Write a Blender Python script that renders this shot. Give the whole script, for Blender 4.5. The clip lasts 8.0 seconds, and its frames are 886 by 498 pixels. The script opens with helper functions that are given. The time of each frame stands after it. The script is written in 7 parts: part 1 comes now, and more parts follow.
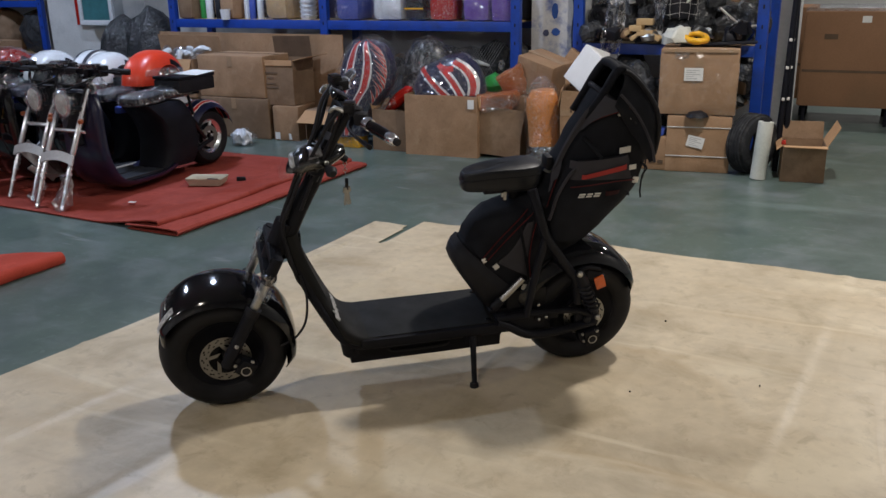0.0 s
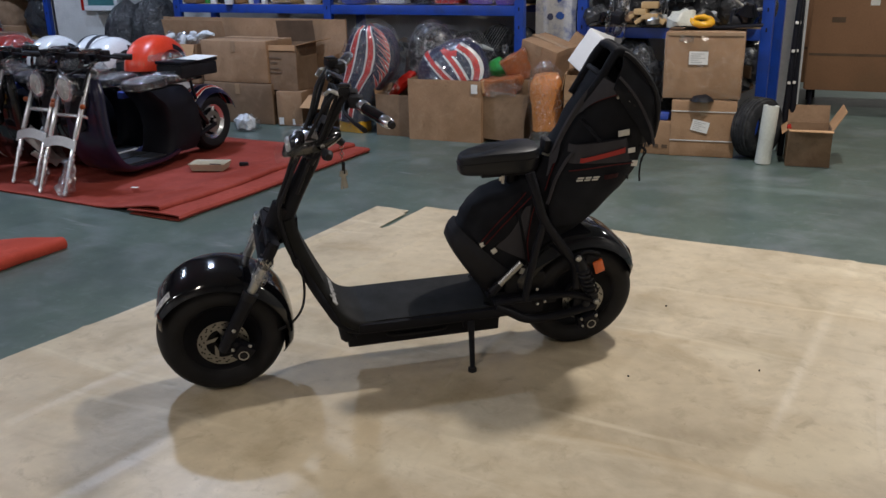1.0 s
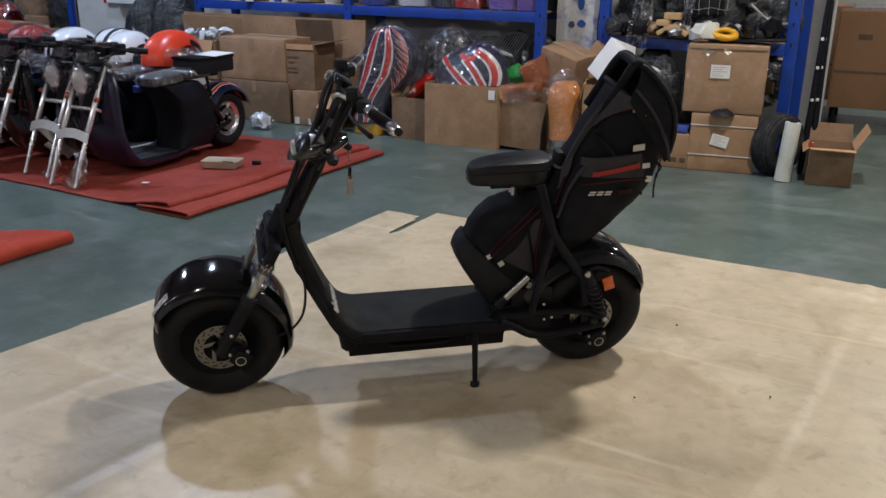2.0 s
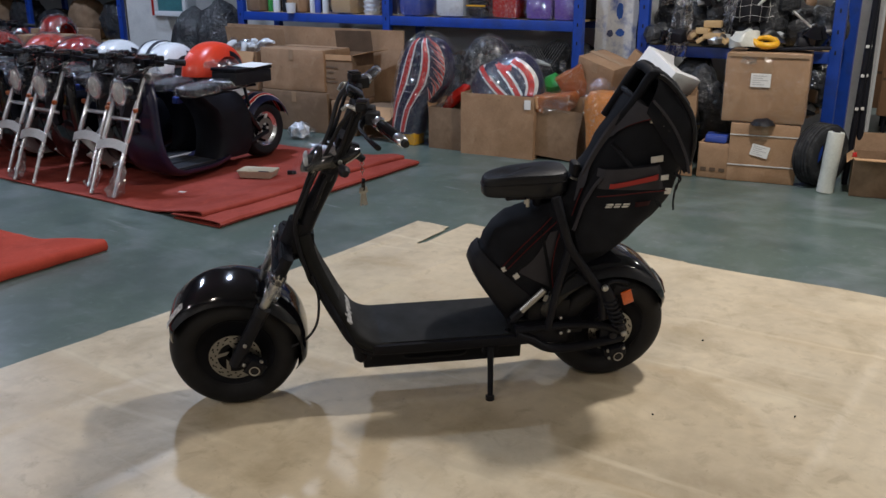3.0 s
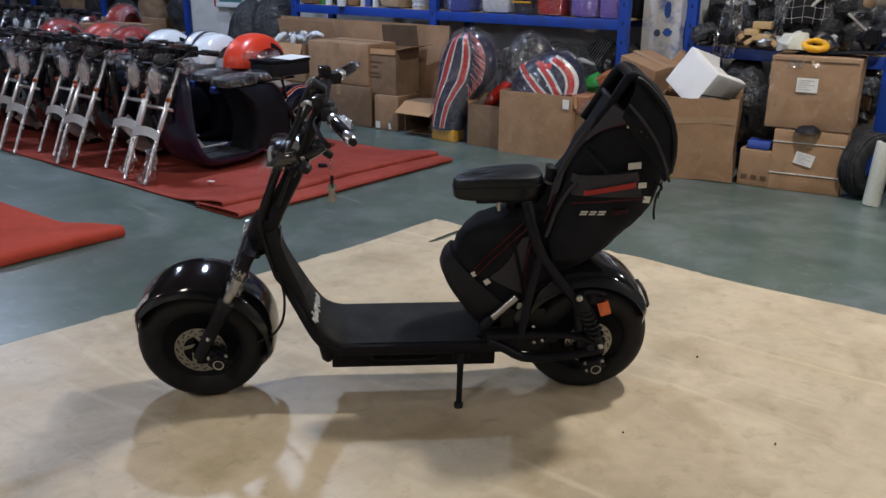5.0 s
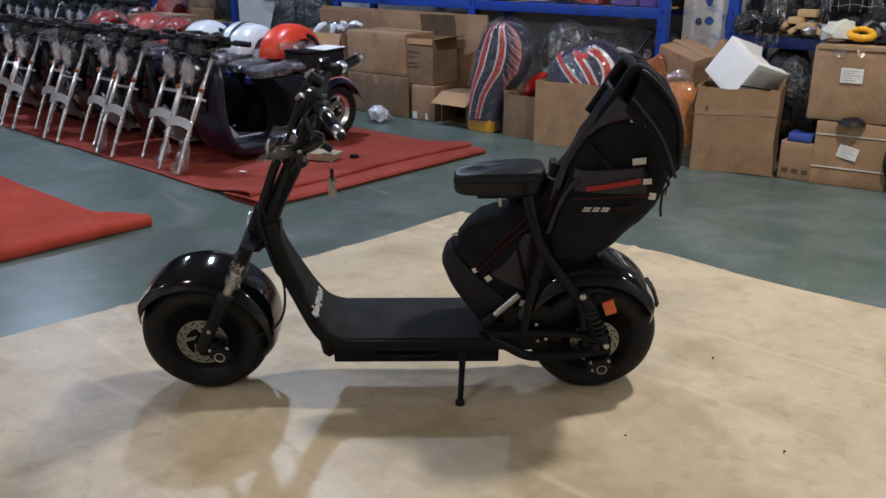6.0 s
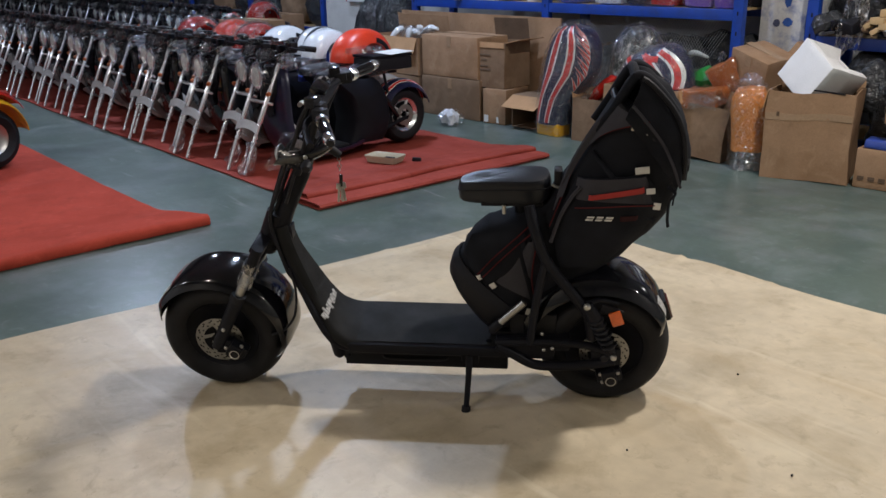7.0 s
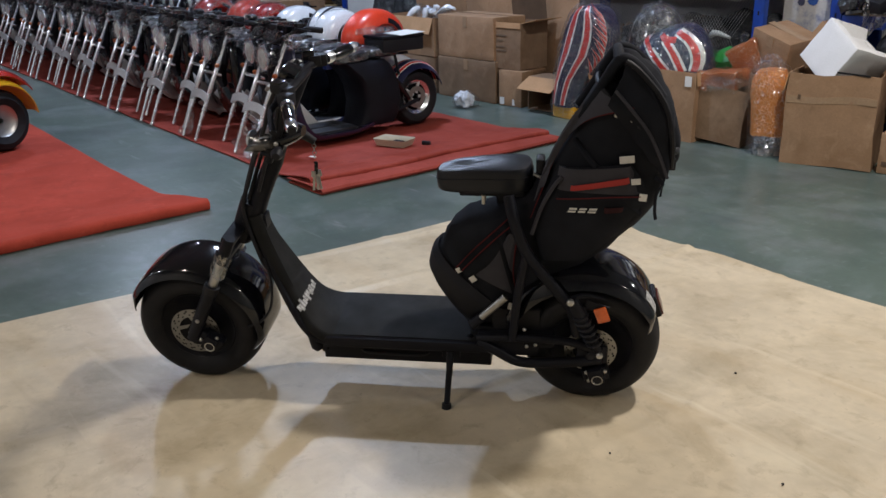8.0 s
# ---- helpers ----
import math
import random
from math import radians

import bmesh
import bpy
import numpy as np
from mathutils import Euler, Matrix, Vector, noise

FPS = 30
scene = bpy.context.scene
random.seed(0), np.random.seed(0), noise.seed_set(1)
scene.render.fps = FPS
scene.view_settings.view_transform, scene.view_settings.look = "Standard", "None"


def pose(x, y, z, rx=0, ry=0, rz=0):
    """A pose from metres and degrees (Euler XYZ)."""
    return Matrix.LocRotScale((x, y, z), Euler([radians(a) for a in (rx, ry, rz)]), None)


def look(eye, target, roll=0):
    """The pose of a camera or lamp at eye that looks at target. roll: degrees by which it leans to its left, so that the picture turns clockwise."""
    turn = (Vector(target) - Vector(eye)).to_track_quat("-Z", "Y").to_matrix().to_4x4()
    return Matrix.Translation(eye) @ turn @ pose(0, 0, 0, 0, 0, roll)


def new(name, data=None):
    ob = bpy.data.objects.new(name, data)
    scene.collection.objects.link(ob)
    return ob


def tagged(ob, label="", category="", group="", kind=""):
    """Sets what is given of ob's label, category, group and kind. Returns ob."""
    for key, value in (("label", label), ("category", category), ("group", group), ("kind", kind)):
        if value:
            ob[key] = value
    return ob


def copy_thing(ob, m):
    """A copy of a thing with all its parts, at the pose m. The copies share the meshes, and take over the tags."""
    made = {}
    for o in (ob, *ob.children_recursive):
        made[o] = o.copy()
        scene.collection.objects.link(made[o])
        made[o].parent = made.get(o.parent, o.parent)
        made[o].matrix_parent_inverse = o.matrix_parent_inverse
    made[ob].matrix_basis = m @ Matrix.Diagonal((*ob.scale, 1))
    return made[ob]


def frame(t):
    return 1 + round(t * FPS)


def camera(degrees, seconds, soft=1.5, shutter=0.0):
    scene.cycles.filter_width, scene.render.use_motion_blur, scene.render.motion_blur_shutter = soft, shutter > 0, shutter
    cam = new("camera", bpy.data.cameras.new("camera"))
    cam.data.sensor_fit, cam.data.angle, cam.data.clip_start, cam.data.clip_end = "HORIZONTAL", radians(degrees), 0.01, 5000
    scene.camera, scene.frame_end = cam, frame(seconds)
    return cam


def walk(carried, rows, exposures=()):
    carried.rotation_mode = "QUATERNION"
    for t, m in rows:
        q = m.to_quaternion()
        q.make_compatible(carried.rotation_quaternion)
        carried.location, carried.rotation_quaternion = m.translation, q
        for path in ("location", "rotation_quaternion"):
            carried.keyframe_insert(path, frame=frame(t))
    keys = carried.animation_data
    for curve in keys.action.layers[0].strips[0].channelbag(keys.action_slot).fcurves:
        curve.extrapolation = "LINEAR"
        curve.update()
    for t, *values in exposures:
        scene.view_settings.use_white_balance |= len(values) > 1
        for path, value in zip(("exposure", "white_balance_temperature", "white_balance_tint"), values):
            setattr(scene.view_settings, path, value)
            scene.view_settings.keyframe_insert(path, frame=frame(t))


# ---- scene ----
cam = camera(54.8, 8.0, soft=1.5)
PATH = [
    (0, (1.261, -2.596, 1.475), (0.366, -0.915, 0.864), -1.05),
    (0.5, (1.284, -2.584, 1.471), (0.385, -0.910, 0.847), -1.38),
    (1, (1.289, -2.571, 1.463), (0.382, -0.908, 0.822), -1.26),
    (1.5, (1.276, -2.521, 1.464), (0.372, -0.856, 0.824), 0.36),
    (3, (1.370, -2.402, 1.468), (0.329, -0.809, 0.853), -0.12),
    (3.5, (1.487, -2.309, 1.472), (0.398, -0.745, 0.864), 0.34),
    (4, (1.577, -2.250, 1.477), (0.445, -0.714, 0.877), 0.76),
    (4.5, (1.606, -2.187, 1.468), (0.446, -0.677, 0.858), 0.76),
    (6, (1.718, -1.977, 1.474), (0.446, -0.578, 0.824), 0.10),
    (6.5, (1.854, -1.854, 1.487), (0.487, -0.545, 0.840), -0.30),
    (7, (1.944, -1.754, 1.490), (0.505, -0.524, 0.845), -0.92),
    (7.5, (1.944, -1.637, 1.474), (0.476, -0.457, 0.802), -1.54),
    (8, (1.958, -1.541, 1.478), (0.482, -0.379, 0.793), -1.25),
]
walk(cam, [(t, look(eye, target, roll)) for t, eye, target, roll in PATH],
     exposures=((0, -0.06), (1.5, -0.03), (3, 0.0), (4.5, 0.0), (6, 0.04), (7, 0.07), (8, 0.08)))

# ---- world and lamps ----
world = bpy.data.worlds.new("hall_world")
world.use_nodes = True
scene.world = world
wbg = world.node_tree.nodes["Background"]
sky = world.node_tree.nodes.new("ShaderNodeTexSky")
sky.sky_type, sky.sun_disc, sky.sun_elevation, sky.sun_rotation = "NISHITA", False, radians(35), radians(200)
world.node_tree.links.new(sky.outputs[0], wbg.inputs[0])
wbg.inputs[1].default_value = 0.1

CEIL = 5.2
LAMPS = [  # x, y, watts, colour of each hanging lamp
    (0.9, 2.2, 152, (1.0, 0.935, 0.885)),
    (-4.1, 2.2, 142, (0.61, 0.74, 1.0)),
    (-9.1, 2.2, 140, (0.62, 0.75, 1.0)),
    (5.6, 2.2, 92, (1.0, 0.93, 0.86)),
    (0.5, -5.0, 88, (1.0, 0.88, 0.76)),
    (-4.5, -5.0, 112, (0.95, 0.95, 0.98)),
    (-9.5, -5.0, 110, (0.82, 0.90, 1.0)),
    (2.4, 7.6, 140, (1.0, 0.97, 0.95)),
]
LAMP_Z = 4.3
for lx, ly, watts, colour in LAMPS:
    ld = bpy.data.lights.new("hanging_lamp_light", "AREA")
    ld.shape, ld.size, ld.energy, ld.color = "DISK", 0.30, watts, colour
    lo = new("hanging_lamp_light", ld)
    lo.matrix_world = pose(lx, ly, LAMP_Z - 0.02)

# ---- materials ----
def mat(name, base, rough=0.5, metal=0.0, dark=0.75, scale=6.0, fine=60.0, bump=0.15, depth=0.002,
        coat=0.0, stain=None, spread=0.06, stain_scale=2.0, spec=0.5):
    """A surface: base colour broken up at two scales, uneven roughness, fine relief, stains if given."""
    m = bpy.data.materials.new(name)
    m.use_nodes = True
    nt = m.node_tree
    bs = nt.nodes["Principled BSDF"]
    tc = nt.nodes.new("ShaderNodeTexCoord")
    info = nt.nodes.new("ShaderNodeObjectInfo")

    def noise_node(s, detail=4.0, rgh=0.55):
        n = nt.nodes.new("ShaderNodeTexNoise")
        n.inputs["Scale"].default_value, n.inputs["Detail"].default_value = s, detail
        n.inputs["Roughness"].default_value = rgh
        nt.links.new(tc.outputs["Object"], n.inputs["Vector"])
        return n

    def mix(a, b, fac, mode="MIX"):
        x = nt.nodes.new("ShaderNodeMix")
        x.data_type, x.blend_type = "RGBA", mode
        for sock, v in ((x.inputs[6], a), (x.inputs[7], b), (x.inputs[0], fac)):
            if hasattr(v, "links"):
                nt.links.new(v, sock)
            else:
                sock.default_value = v
        return x.outputs[2]

    big, small = noise_node(scale), noise_node(fine, 3.0)
    c1, c2 = (*base, 1), (*[c * dark for c in base], 1)
    ramp = nt.nodes.new("ShaderNodeMapRange")
    ramp.inputs[1].default_value, ramp.inputs[2].default_value = 0.35, 0.7
    nt.links.new(big.outputs["Fac"], ramp.inputs[0])
    col = mix(c1, c2, ramp.outputs[0])
    if stain:
        sn = noise_node(stain_scale, 6.0, 0.62)
        sr = nt.nodes.new("ShaderNodeMapRange")
        sr.inputs[1].default_value, sr.inputs[2].default_value = 0.5, 0.72
        nt.links.new(sn.outputs["Fac"], sr.inputs[0])
        col = mix(col, (*stain, 1), sr.outputs[0])
    grain = nt.nodes.new("ShaderNodeMapRange")
    grain.inputs[3].default_value, grain.inputs[4].default_value = 0.82, 1.12
    nt.links.new(small.outputs["Fac"], grain.inputs[0])
    rnd = nt.nodes.new("ShaderNodeMapRange")
    rnd.inputs[3].default_value, rnd.inputs[4].default_value = 1 - spread, 1 + spread
    nt.links.new(info.outputs["Random"], rnd.inputs[0])
    hsv = nt.nodes.new("ShaderNodeHueSaturation")
    mul = nt.nodes.new("ShaderNodeMath")
    mul.operation = "MULTIPLY"
    nt.links.new(grain.outputs[0], mul.inputs[0])
    nt.links.new(rnd.outputs[0], mul.inputs[1])
    nt.links.new(mul.outputs[0], hsv.inputs["Value"])
    nt.links.new(col, hsv.inputs["Color"])
    nt.links.new(hsv.outputs[0], bs.inputs["Base Color"])
    rr = nt.nodes.new("ShaderNodeMapRange")
    rr.inputs[3].default_value, rr.inputs[4].default_value = max(0.03, rough * 0.8), min(1.0, rough * 1.2)
    nt.links.new(big.outputs["Fac"], rr.inputs[0])
    nt.links.new(rr.outputs[0], bs.inputs["Roughness"])
    bs.inputs["Metallic"].default_value = metal
    bs.inputs["Specular IOR Level"].default_value = spec
    bs.inputs["Coat Weight"].default_value = coat
    bs.inputs["Coat Roughness"].default_value = 0.06
    if bump:
        bp = nt.nodes.new("ShaderNodeBump")
        bp.inputs["Strength"].default_value, bp.inputs["Distance"].default_value = bump, depth
        nt.links.new(small.outputs["Fac"], bp.inputs["Height"])
        nt.links.new(bp.outputs[0], bs.inputs["Normal"])
    return m


def wrap_mat(name, tint=(0.9, 0.92, 0.95), low=0.12, high=0.5, scale=28.0, rough=0.14, tilt=1.1):
    """Thin crumpled clear film: small flat facets that tilt at random, with brighter creases between them."""
    m = bpy.data.materials.new(name)
    m.use_nodes = True
    nt = m.node_tree
    out = nt.nodes["Material Output"]
    tr, gl, mx = (nt.nodes.new(k) for k in ("ShaderNodeBsdfTransparent", "ShaderNodeBsdfGlossy", "ShaderNodeMixShader"))
    tr.inputs[0].default_value, gl.inputs[0].default_value, gl.inputs[1].default_value = (*tint, 1), (1.0, 1.0, 1.0, 1), rough
    tc, warp, mp, add = (nt.nodes.new(k) for k in ("ShaderNodeTexCoord", "ShaderNodeTexNoise", "ShaderNodeVectorMath", "ShaderNodeVectorMath"))
    warp.inputs["Scale"].default_value, warp.inputs["Detail"].default_value = 9.0, 2.0
    nt.links.new(tc.outputs["Object"], warp.inputs["Vector"])
    mp.operation, add.operation = "MULTIPLY", "MULTIPLY_ADD"
    mp.inputs[1].default_value = (scale, scale, scale * 0.62)
    nt.links.new(tc.outputs["Object"], mp.inputs[0])
    nt.links.new(warp.outputs["Color"], add.inputs[0])
    add.inputs[1].default_value = (2.2, 2.2, 2.2)
    nt.links.new(mp.outputs[0], add.inputs[2])
    cell, edge = nt.nodes.new("ShaderNodeTexVoronoi"), nt.nodes.new("ShaderNodeTexVoronoi")
    edge.feature = "DISTANCE_TO_EDGE"
    for v in (cell, edge):
        v.inputs["Scale"].default_value = 1.0
        nt.links.new(add.outputs[0], v.inputs["Vector"])
    sub, cen, dot = (nt.nodes.new("ShaderNodeVectorMath") for _ in range(3))
    sub.operation, cen.operation, dot.operation = "SUBTRACT", "SUBTRACT", "DOT_PRODUCT"
    nt.links.new(add.outputs[0], sub.inputs[0])
    nt.links.new(cell.outputs["Position"], sub.inputs[1])
    nt.links.new(cell.outputs["Color"], cen.inputs[0])
    cen.inputs[1].default_value = (0.5, 0.5, 0.5)
    nt.links.new(sub.outputs[0], dot.inputs[0])
    nt.links.new(cen.outputs[0], dot.inputs[1])
    bp, mr = nt.nodes.new("ShaderNodeBump"), nt.nodes.new("ShaderNodeMapRange")
    bp.inputs["Strength"].default_value, bp.inputs["Distance"].default_value = 1.0, tilt / scale
    nt.links.new(dot.outputs["Value"], bp.inputs["Height"])
    nt.links.new(bp.outputs[0], gl.inputs["Normal"])
    for k, v in ((1, 0.0), (2, 0.10), (3, high), (4, low)):
        mr.inputs[k].default_value = v
    nt.links.new(edge.outputs["Distance"], mr.inputs[0])
    nt.links.new(mr.outputs[0], mx.inputs[0])
    nt.links.new(tr.outputs[0], mx.inputs[1])
    nt.links.new(gl.outputs[0], mx.inputs[2])
    nt.links.new(mx.outputs[0], out.inputs[0])
    return m


def stripe_mat(name, axis="Y", step=0.16, coat=0.25):
    """Glossy navy paint with red bands edged in white."""
    m = bpy.data.materials.new(name)
    m.use_nodes = True
    nt = m.node_tree
    bs = nt.nodes["Principled BSDF"]
    tc, sep = nt.nodes.new("ShaderNodeTexCoord"), nt.nodes.new("ShaderNodeSeparateXYZ")
    ns = nt.nodes.new("ShaderNodeTexNoise")
    ns.inputs["Scale"].default_value = 9.0
    nt.links.new(tc.outputs["Object"], sep.inputs[0])
    nt.links.new(tc.outputs["Object"], ns.inputs["Vector"])
    wob = nt.nodes.new("ShaderNodeMath")
    wob.operation, wob.inputs[1].default_value = "MULTIPLY_ADD", 0.03
    nt.links.new(ns.outputs["Fac"], wob.inputs[0])
    nt.links.new(sep.outputs[axis], wob.inputs[2])
    pp = nt.nodes.new("ShaderNodeMath")
    pp.operation, pp.inputs[1].default_value = "PINGPONG", step / 2
    nt.links.new(wob.outputs[0], pp.inputs[0])
    rp = nt.nodes.new("ShaderNodeValToRGB")
    rp.color_ramp.interpolation = "CONSTANT"
    dv = nt.nodes.new("ShaderNodeMath")
    dv.operation, dv.inputs[1].default_value = "DIVIDE", step / 2
    nt.links.new(pp.outputs[0], dv.inputs[0])
    nt.links.new(dv.outputs[0], rp.inputs[0])
    el = rp.color_ramp.elements
    el[0].position, el[0].color = 0.0, (0.55, 0.035, 0.03, 1)
    el[1].position, el[1].color = 0.26, (0.75, 0.74, 0.72, 1)
    e = el.new(0.40)
    e.color = (0.008, 0.010, 0.042, 1)
    nt.links.new(rp.outputs[0], bs.inputs["Base Color"])
    bs.inputs["Roughness"].default_value = 0.38
    bs.inputs["Specular IOR Level"].default_value = 0.3
    bs.inputs["Coat Weight"].default_value = coat
    return m


GREEN = mat("green_floor_paint", (0.092, 0.132, 0.114), 0.33, dark=0.80, scale=0.9, fine=26, bump=0.10, stain=(0.165, 0.19, 0.20), stain_scale=1.6, spread=0)

CREAM = mat("cream_vinyl_mat", (0.60, 0.51, 0.365), 0.40, dark=0.80, scale=1.9, fine=17, bump=0.35, depth=0.004, stain=(0.38, 0.315, 0.215), stain_scale=1.2, spread=0)


def creases(m, colour, scale, width, amount, bump, stretch=(1, 1, 1), angle=0):
    """Adds thin wandering crease lines: a shade of colour and a small ridge."""
    nt = m.node_tree
    bs = nt.nodes["Principled BSDF"]
    tc, mp, ns = (nt.nodes.new(k) for k in ("ShaderNodeTexCoord", "ShaderNodeMapping", "ShaderNodeTexNoise"))
    mp.inputs["Rotation"].default_value, mp.inputs["Scale"].default_value = (0, 0, radians(angle)), stretch
    ns.inputs["Scale"].default_value, ns.inputs["Detail"].default_value, ns.inputs["Roughness"].default_value = scale, 2.0, 0.4
    nt.links.new(tc.outputs["Object"], mp.inputs["Vector"])
    nt.links.new(mp.outputs[0], ns.inputs["Vector"])
    pp, mr = nt.nodes.new("ShaderNodeMath"), nt.nodes.new("ShaderNodeMapRange")
    pp.operation, pp.inputs[1].default_value = "PINGPONG", 0.07
    nt.links.new(ns.outputs["Fac"], pp.inputs[0])
    for k, v in ((1, width), (2, 0.0), (3, 0.0), (4, amount)):
        mr.inputs[k].default_value = v
    nt.links.new(pp.outputs[0], mr.inputs[0])
    mx = nt.nodes.new("ShaderNodeMix")
    mx.data_type = "RGBA"
    old = bs.inputs["Base Color"].links[0].from_socket
    nt.links.new(old, mx.inputs[6])
    mx.inputs[7].default_value = (*colour, 1)
    nt.links.new(mr.outputs[0], mx.inputs[0])
    nt.links.new(mx.outputs[2], bs.inputs["Base Color"])
    bp = nt.nodes.new("ShaderNodeBump")
    bp.inputs["Strength"].default_value, bp.inputs["Distance"].default_value = bump, 0.012
    nt.links.new(mr.outputs[0], bp.inputs["Height"])
    if bs.inputs["Normal"].links:
        nt.links.new(bs.inputs["Normal"].links[0].from_socket, bp.inputs["Normal"])
    nt.links.new(bp.outputs[0], bs.inputs["Normal"])


def blotch(m, colour, scale, lo, hi, amount):
    """Adds ragged patches of another colour over a material's base colour."""
    nt = m.node_tree
    bs = nt.nodes["Principled BSDF"]
    tc, ns, mr, mx = (nt.nodes.new(k) for k in ("ShaderNodeTexCoord", "ShaderNodeTexNoise", "ShaderNodeMapRange", "ShaderNodeMix"))
    ns.inputs["Scale"].default_value, ns.inputs["Detail"].default_value, ns.inputs["Roughness"].default_value, ns.inputs["Distortion"].default_value = scale, 8.0, 0.62, 0.5
    nt.links.new(tc.outputs["Object"], ns.inputs["Vector"])
    for k, v in ((1, lo), (2, hi), (3, 0.0), (4, amount)):
        mr.inputs[k].default_value = v
    nt.links.new(ns.outputs["Fac"], mr.inputs[0])
    mx.data_type = "RGBA"
    nt.links.new(bs.inputs["Base Color"].links[0].from_socket, mx.inputs[6])
    mx.inputs[7].default_value = (*colour, 1)
    nt.links.new(mr.outputs[0], mx.inputs[0])
    nt.links.new(mx.outputs[2], bs.inputs["Base Color"])


def streaks(m, colour, angle, scale, lo, hi, amount):
    """Adds long scuffed streaks and creases to a material, over its base colour."""
    nt = m.node_tree
    bs = nt.nodes["Principled BSDF"]
    tc, mp, ns = (nt.nodes.new(k) for k in ("ShaderNodeTexCoord", "ShaderNodeMapping", "ShaderNodeTexNoise"))
    mp.inputs["Rotation"].default_value = (0, 0, radians(angle))
    mp.inputs["Scale"].default_value = (scale * 0.13, scale, 1)
    ns.inputs["Scale"].default_value, ns.inputs["Detail"].default_value, ns.inputs["Distortion"].default_value = 1.0, 5.0, 0.6
    nt.links.new(tc.outputs["Object"], mp.inputs["Vector"])
    nt.links.new(mp.outputs[0], ns.inputs["Vector"])
    mr = nt.nodes.new("ShaderNodeMapRange")
    for k, v in ((1, lo), (2, hi), (3, 0.0), (4, amount)):
        mr.inputs[k].default_value = v
    nt.links.new(ns.outputs["Fac"], mr.inputs[0])
    mx = nt.nodes.new("ShaderNodeMix")
    mx.data_type = "RGBA"
    old = bs.inputs["Base Color"].links[0].from_socket
    nt.links.new(old, mx.inputs[6])
    mx.inputs[7].default_value = (*colour, 1)
    nt.links.new(mr.outputs[0], mx.inputs[0])
    nt.links.new(mx.outputs[2], bs.inputs["Base Color"])


blotch(CREAM, (0.33, 0.265, 0.165), 3.4, 0.50, 0.68, 0.62)
blotch(CREAM, (0.66, 0.58, 0.42), 1.3, 0.52, 0.66, 0.55)
blotch(CREAM, (0.30, 0.245, 0.16), 11.0, 0.56, 0.72, 0.55)
blotch(CREAM, (0.26, 0.21, 0.14), 34.0, 0.62, 0.74, 0.45)
streaks(CREAM, (0.44, 0.33, 0.19), 62, 5.0, 0.52, 0.74, 0.45)
streaks(CREAM, (0.70, 0.63, 0.48), 62, 9.0, 0.60, 0.76, 0.5)
streaks(CREAM, (0.34, 0.27, 0.18), -24, 7.0, 0.62, 0.76, 0.45)
creases(CREAM, (0.40, 0.33, 0.235), 1.5, 0.010, 0.14, 0.15, (1.0, 0.3, 1), 62)
RED_CARPET = mat("red_carpet_felt", (0.325, 0.062, 0.046), 0.95, dark=0.72, scale=2.2, fine=160, bump=0.6, depth=0.003, stain=(0.25, 0.036, 0.022), stain_scale=3.0, spread=0.03, spec=0.15)
RED_BRIGHT = mat("bright_red_felt", (0.48, 0.070, 0.044), 0.95, dark=0.80, scale=2.2, fine=160, bump=0.6, depth=0.003, stain=(0.36, 0.05, 0.03), stain_scale=3.0, spread=0.03, spec=0.15)
CARD = mat("brown_cardboard", (0.37, 0.232, 0.138), 0.8, dark=0.82, scale=5, fine=90, bump=0.12, spread=0.12, spec=0.2, stain=(0.28, 0.165, 0.09))
CARD_D = mat("dull_brown_cardboard", (0.275, 0.182, 0.115), 0.85, dark=0.8, scale=5, fine=90, bump=0.12, spread=0.12, spec=0.2, stain=(0.20, 0.12, 0.07))
blotch(CARD, (0.24, 0.145, 0.080), 3.0, 0.47, 0.66, 0.65)
blotch(CARD, (0.44, 0.30, 0.19), 7.0, 0.56, 0.70, 0.4)
blotch(CARD, (0.17, 0.105, 0.062), 19.0, 0.60, 0.74, 0.5)
creases(CARD, (0.24, 0.15, 0.085), 2.2, 0.012, 0.15, 0.12, (1, 1, 0.5), 0)
blotch(CARD_D, (0.165, 0.105, 0.062), 3.0, 0.47, 0.66, 0.65)
blotch(CARD_D, (0.34, 0.23, 0.15), 7.0, 0.56, 0.70, 0.35)
blotch(CARD_D, (0.12, 0.078, 0.048), 19.0, 0.60, 0.74, 0.5)
creases(CARD_D, (0.17, 0.11, 0.065), 2.6, 0.014, 0.18, 0.12, (1, 1, 0.5), 0)
CARD_IN = mat("pale_cardboard_inside", (0.48, 0.29, 0.155), 0.85, dark=0.85, fine=90, bump=0.1, spec=0.2)
CABINET = mat("dark_brown_board", (0.27, 0.145, 0.078), 0.7, dark=0.85, scale=2.0, fine=60, bump=0.08, stain=(0.21, 0.125, 0.07), stain_scale=1.5, spec=0.3)
TAPE = mat("clear_brown_tape", (0.37, 0.25, 0.155), 0.25, dark=0.9, bump=0.1)
PAPER = mat("white_paper", (0.74, 0.74, 0.72), 0.8, dark=0.93, scale=9, fine=120, bump=0.05)
INK = mat("faint_grey_print", (0.52, 0.52, 0.52), 0.8, bump=0)
# box print; also the painted shade on one raised flap
PRINT_SHADE = mat("dark_print_and_shade", (0.12, 0.075, 0.045), 0.8, bump=0)
CARD_PRINT = mat("faint_brown_print", (0.17, 0.115, 0.075), 0.85, bump=0)
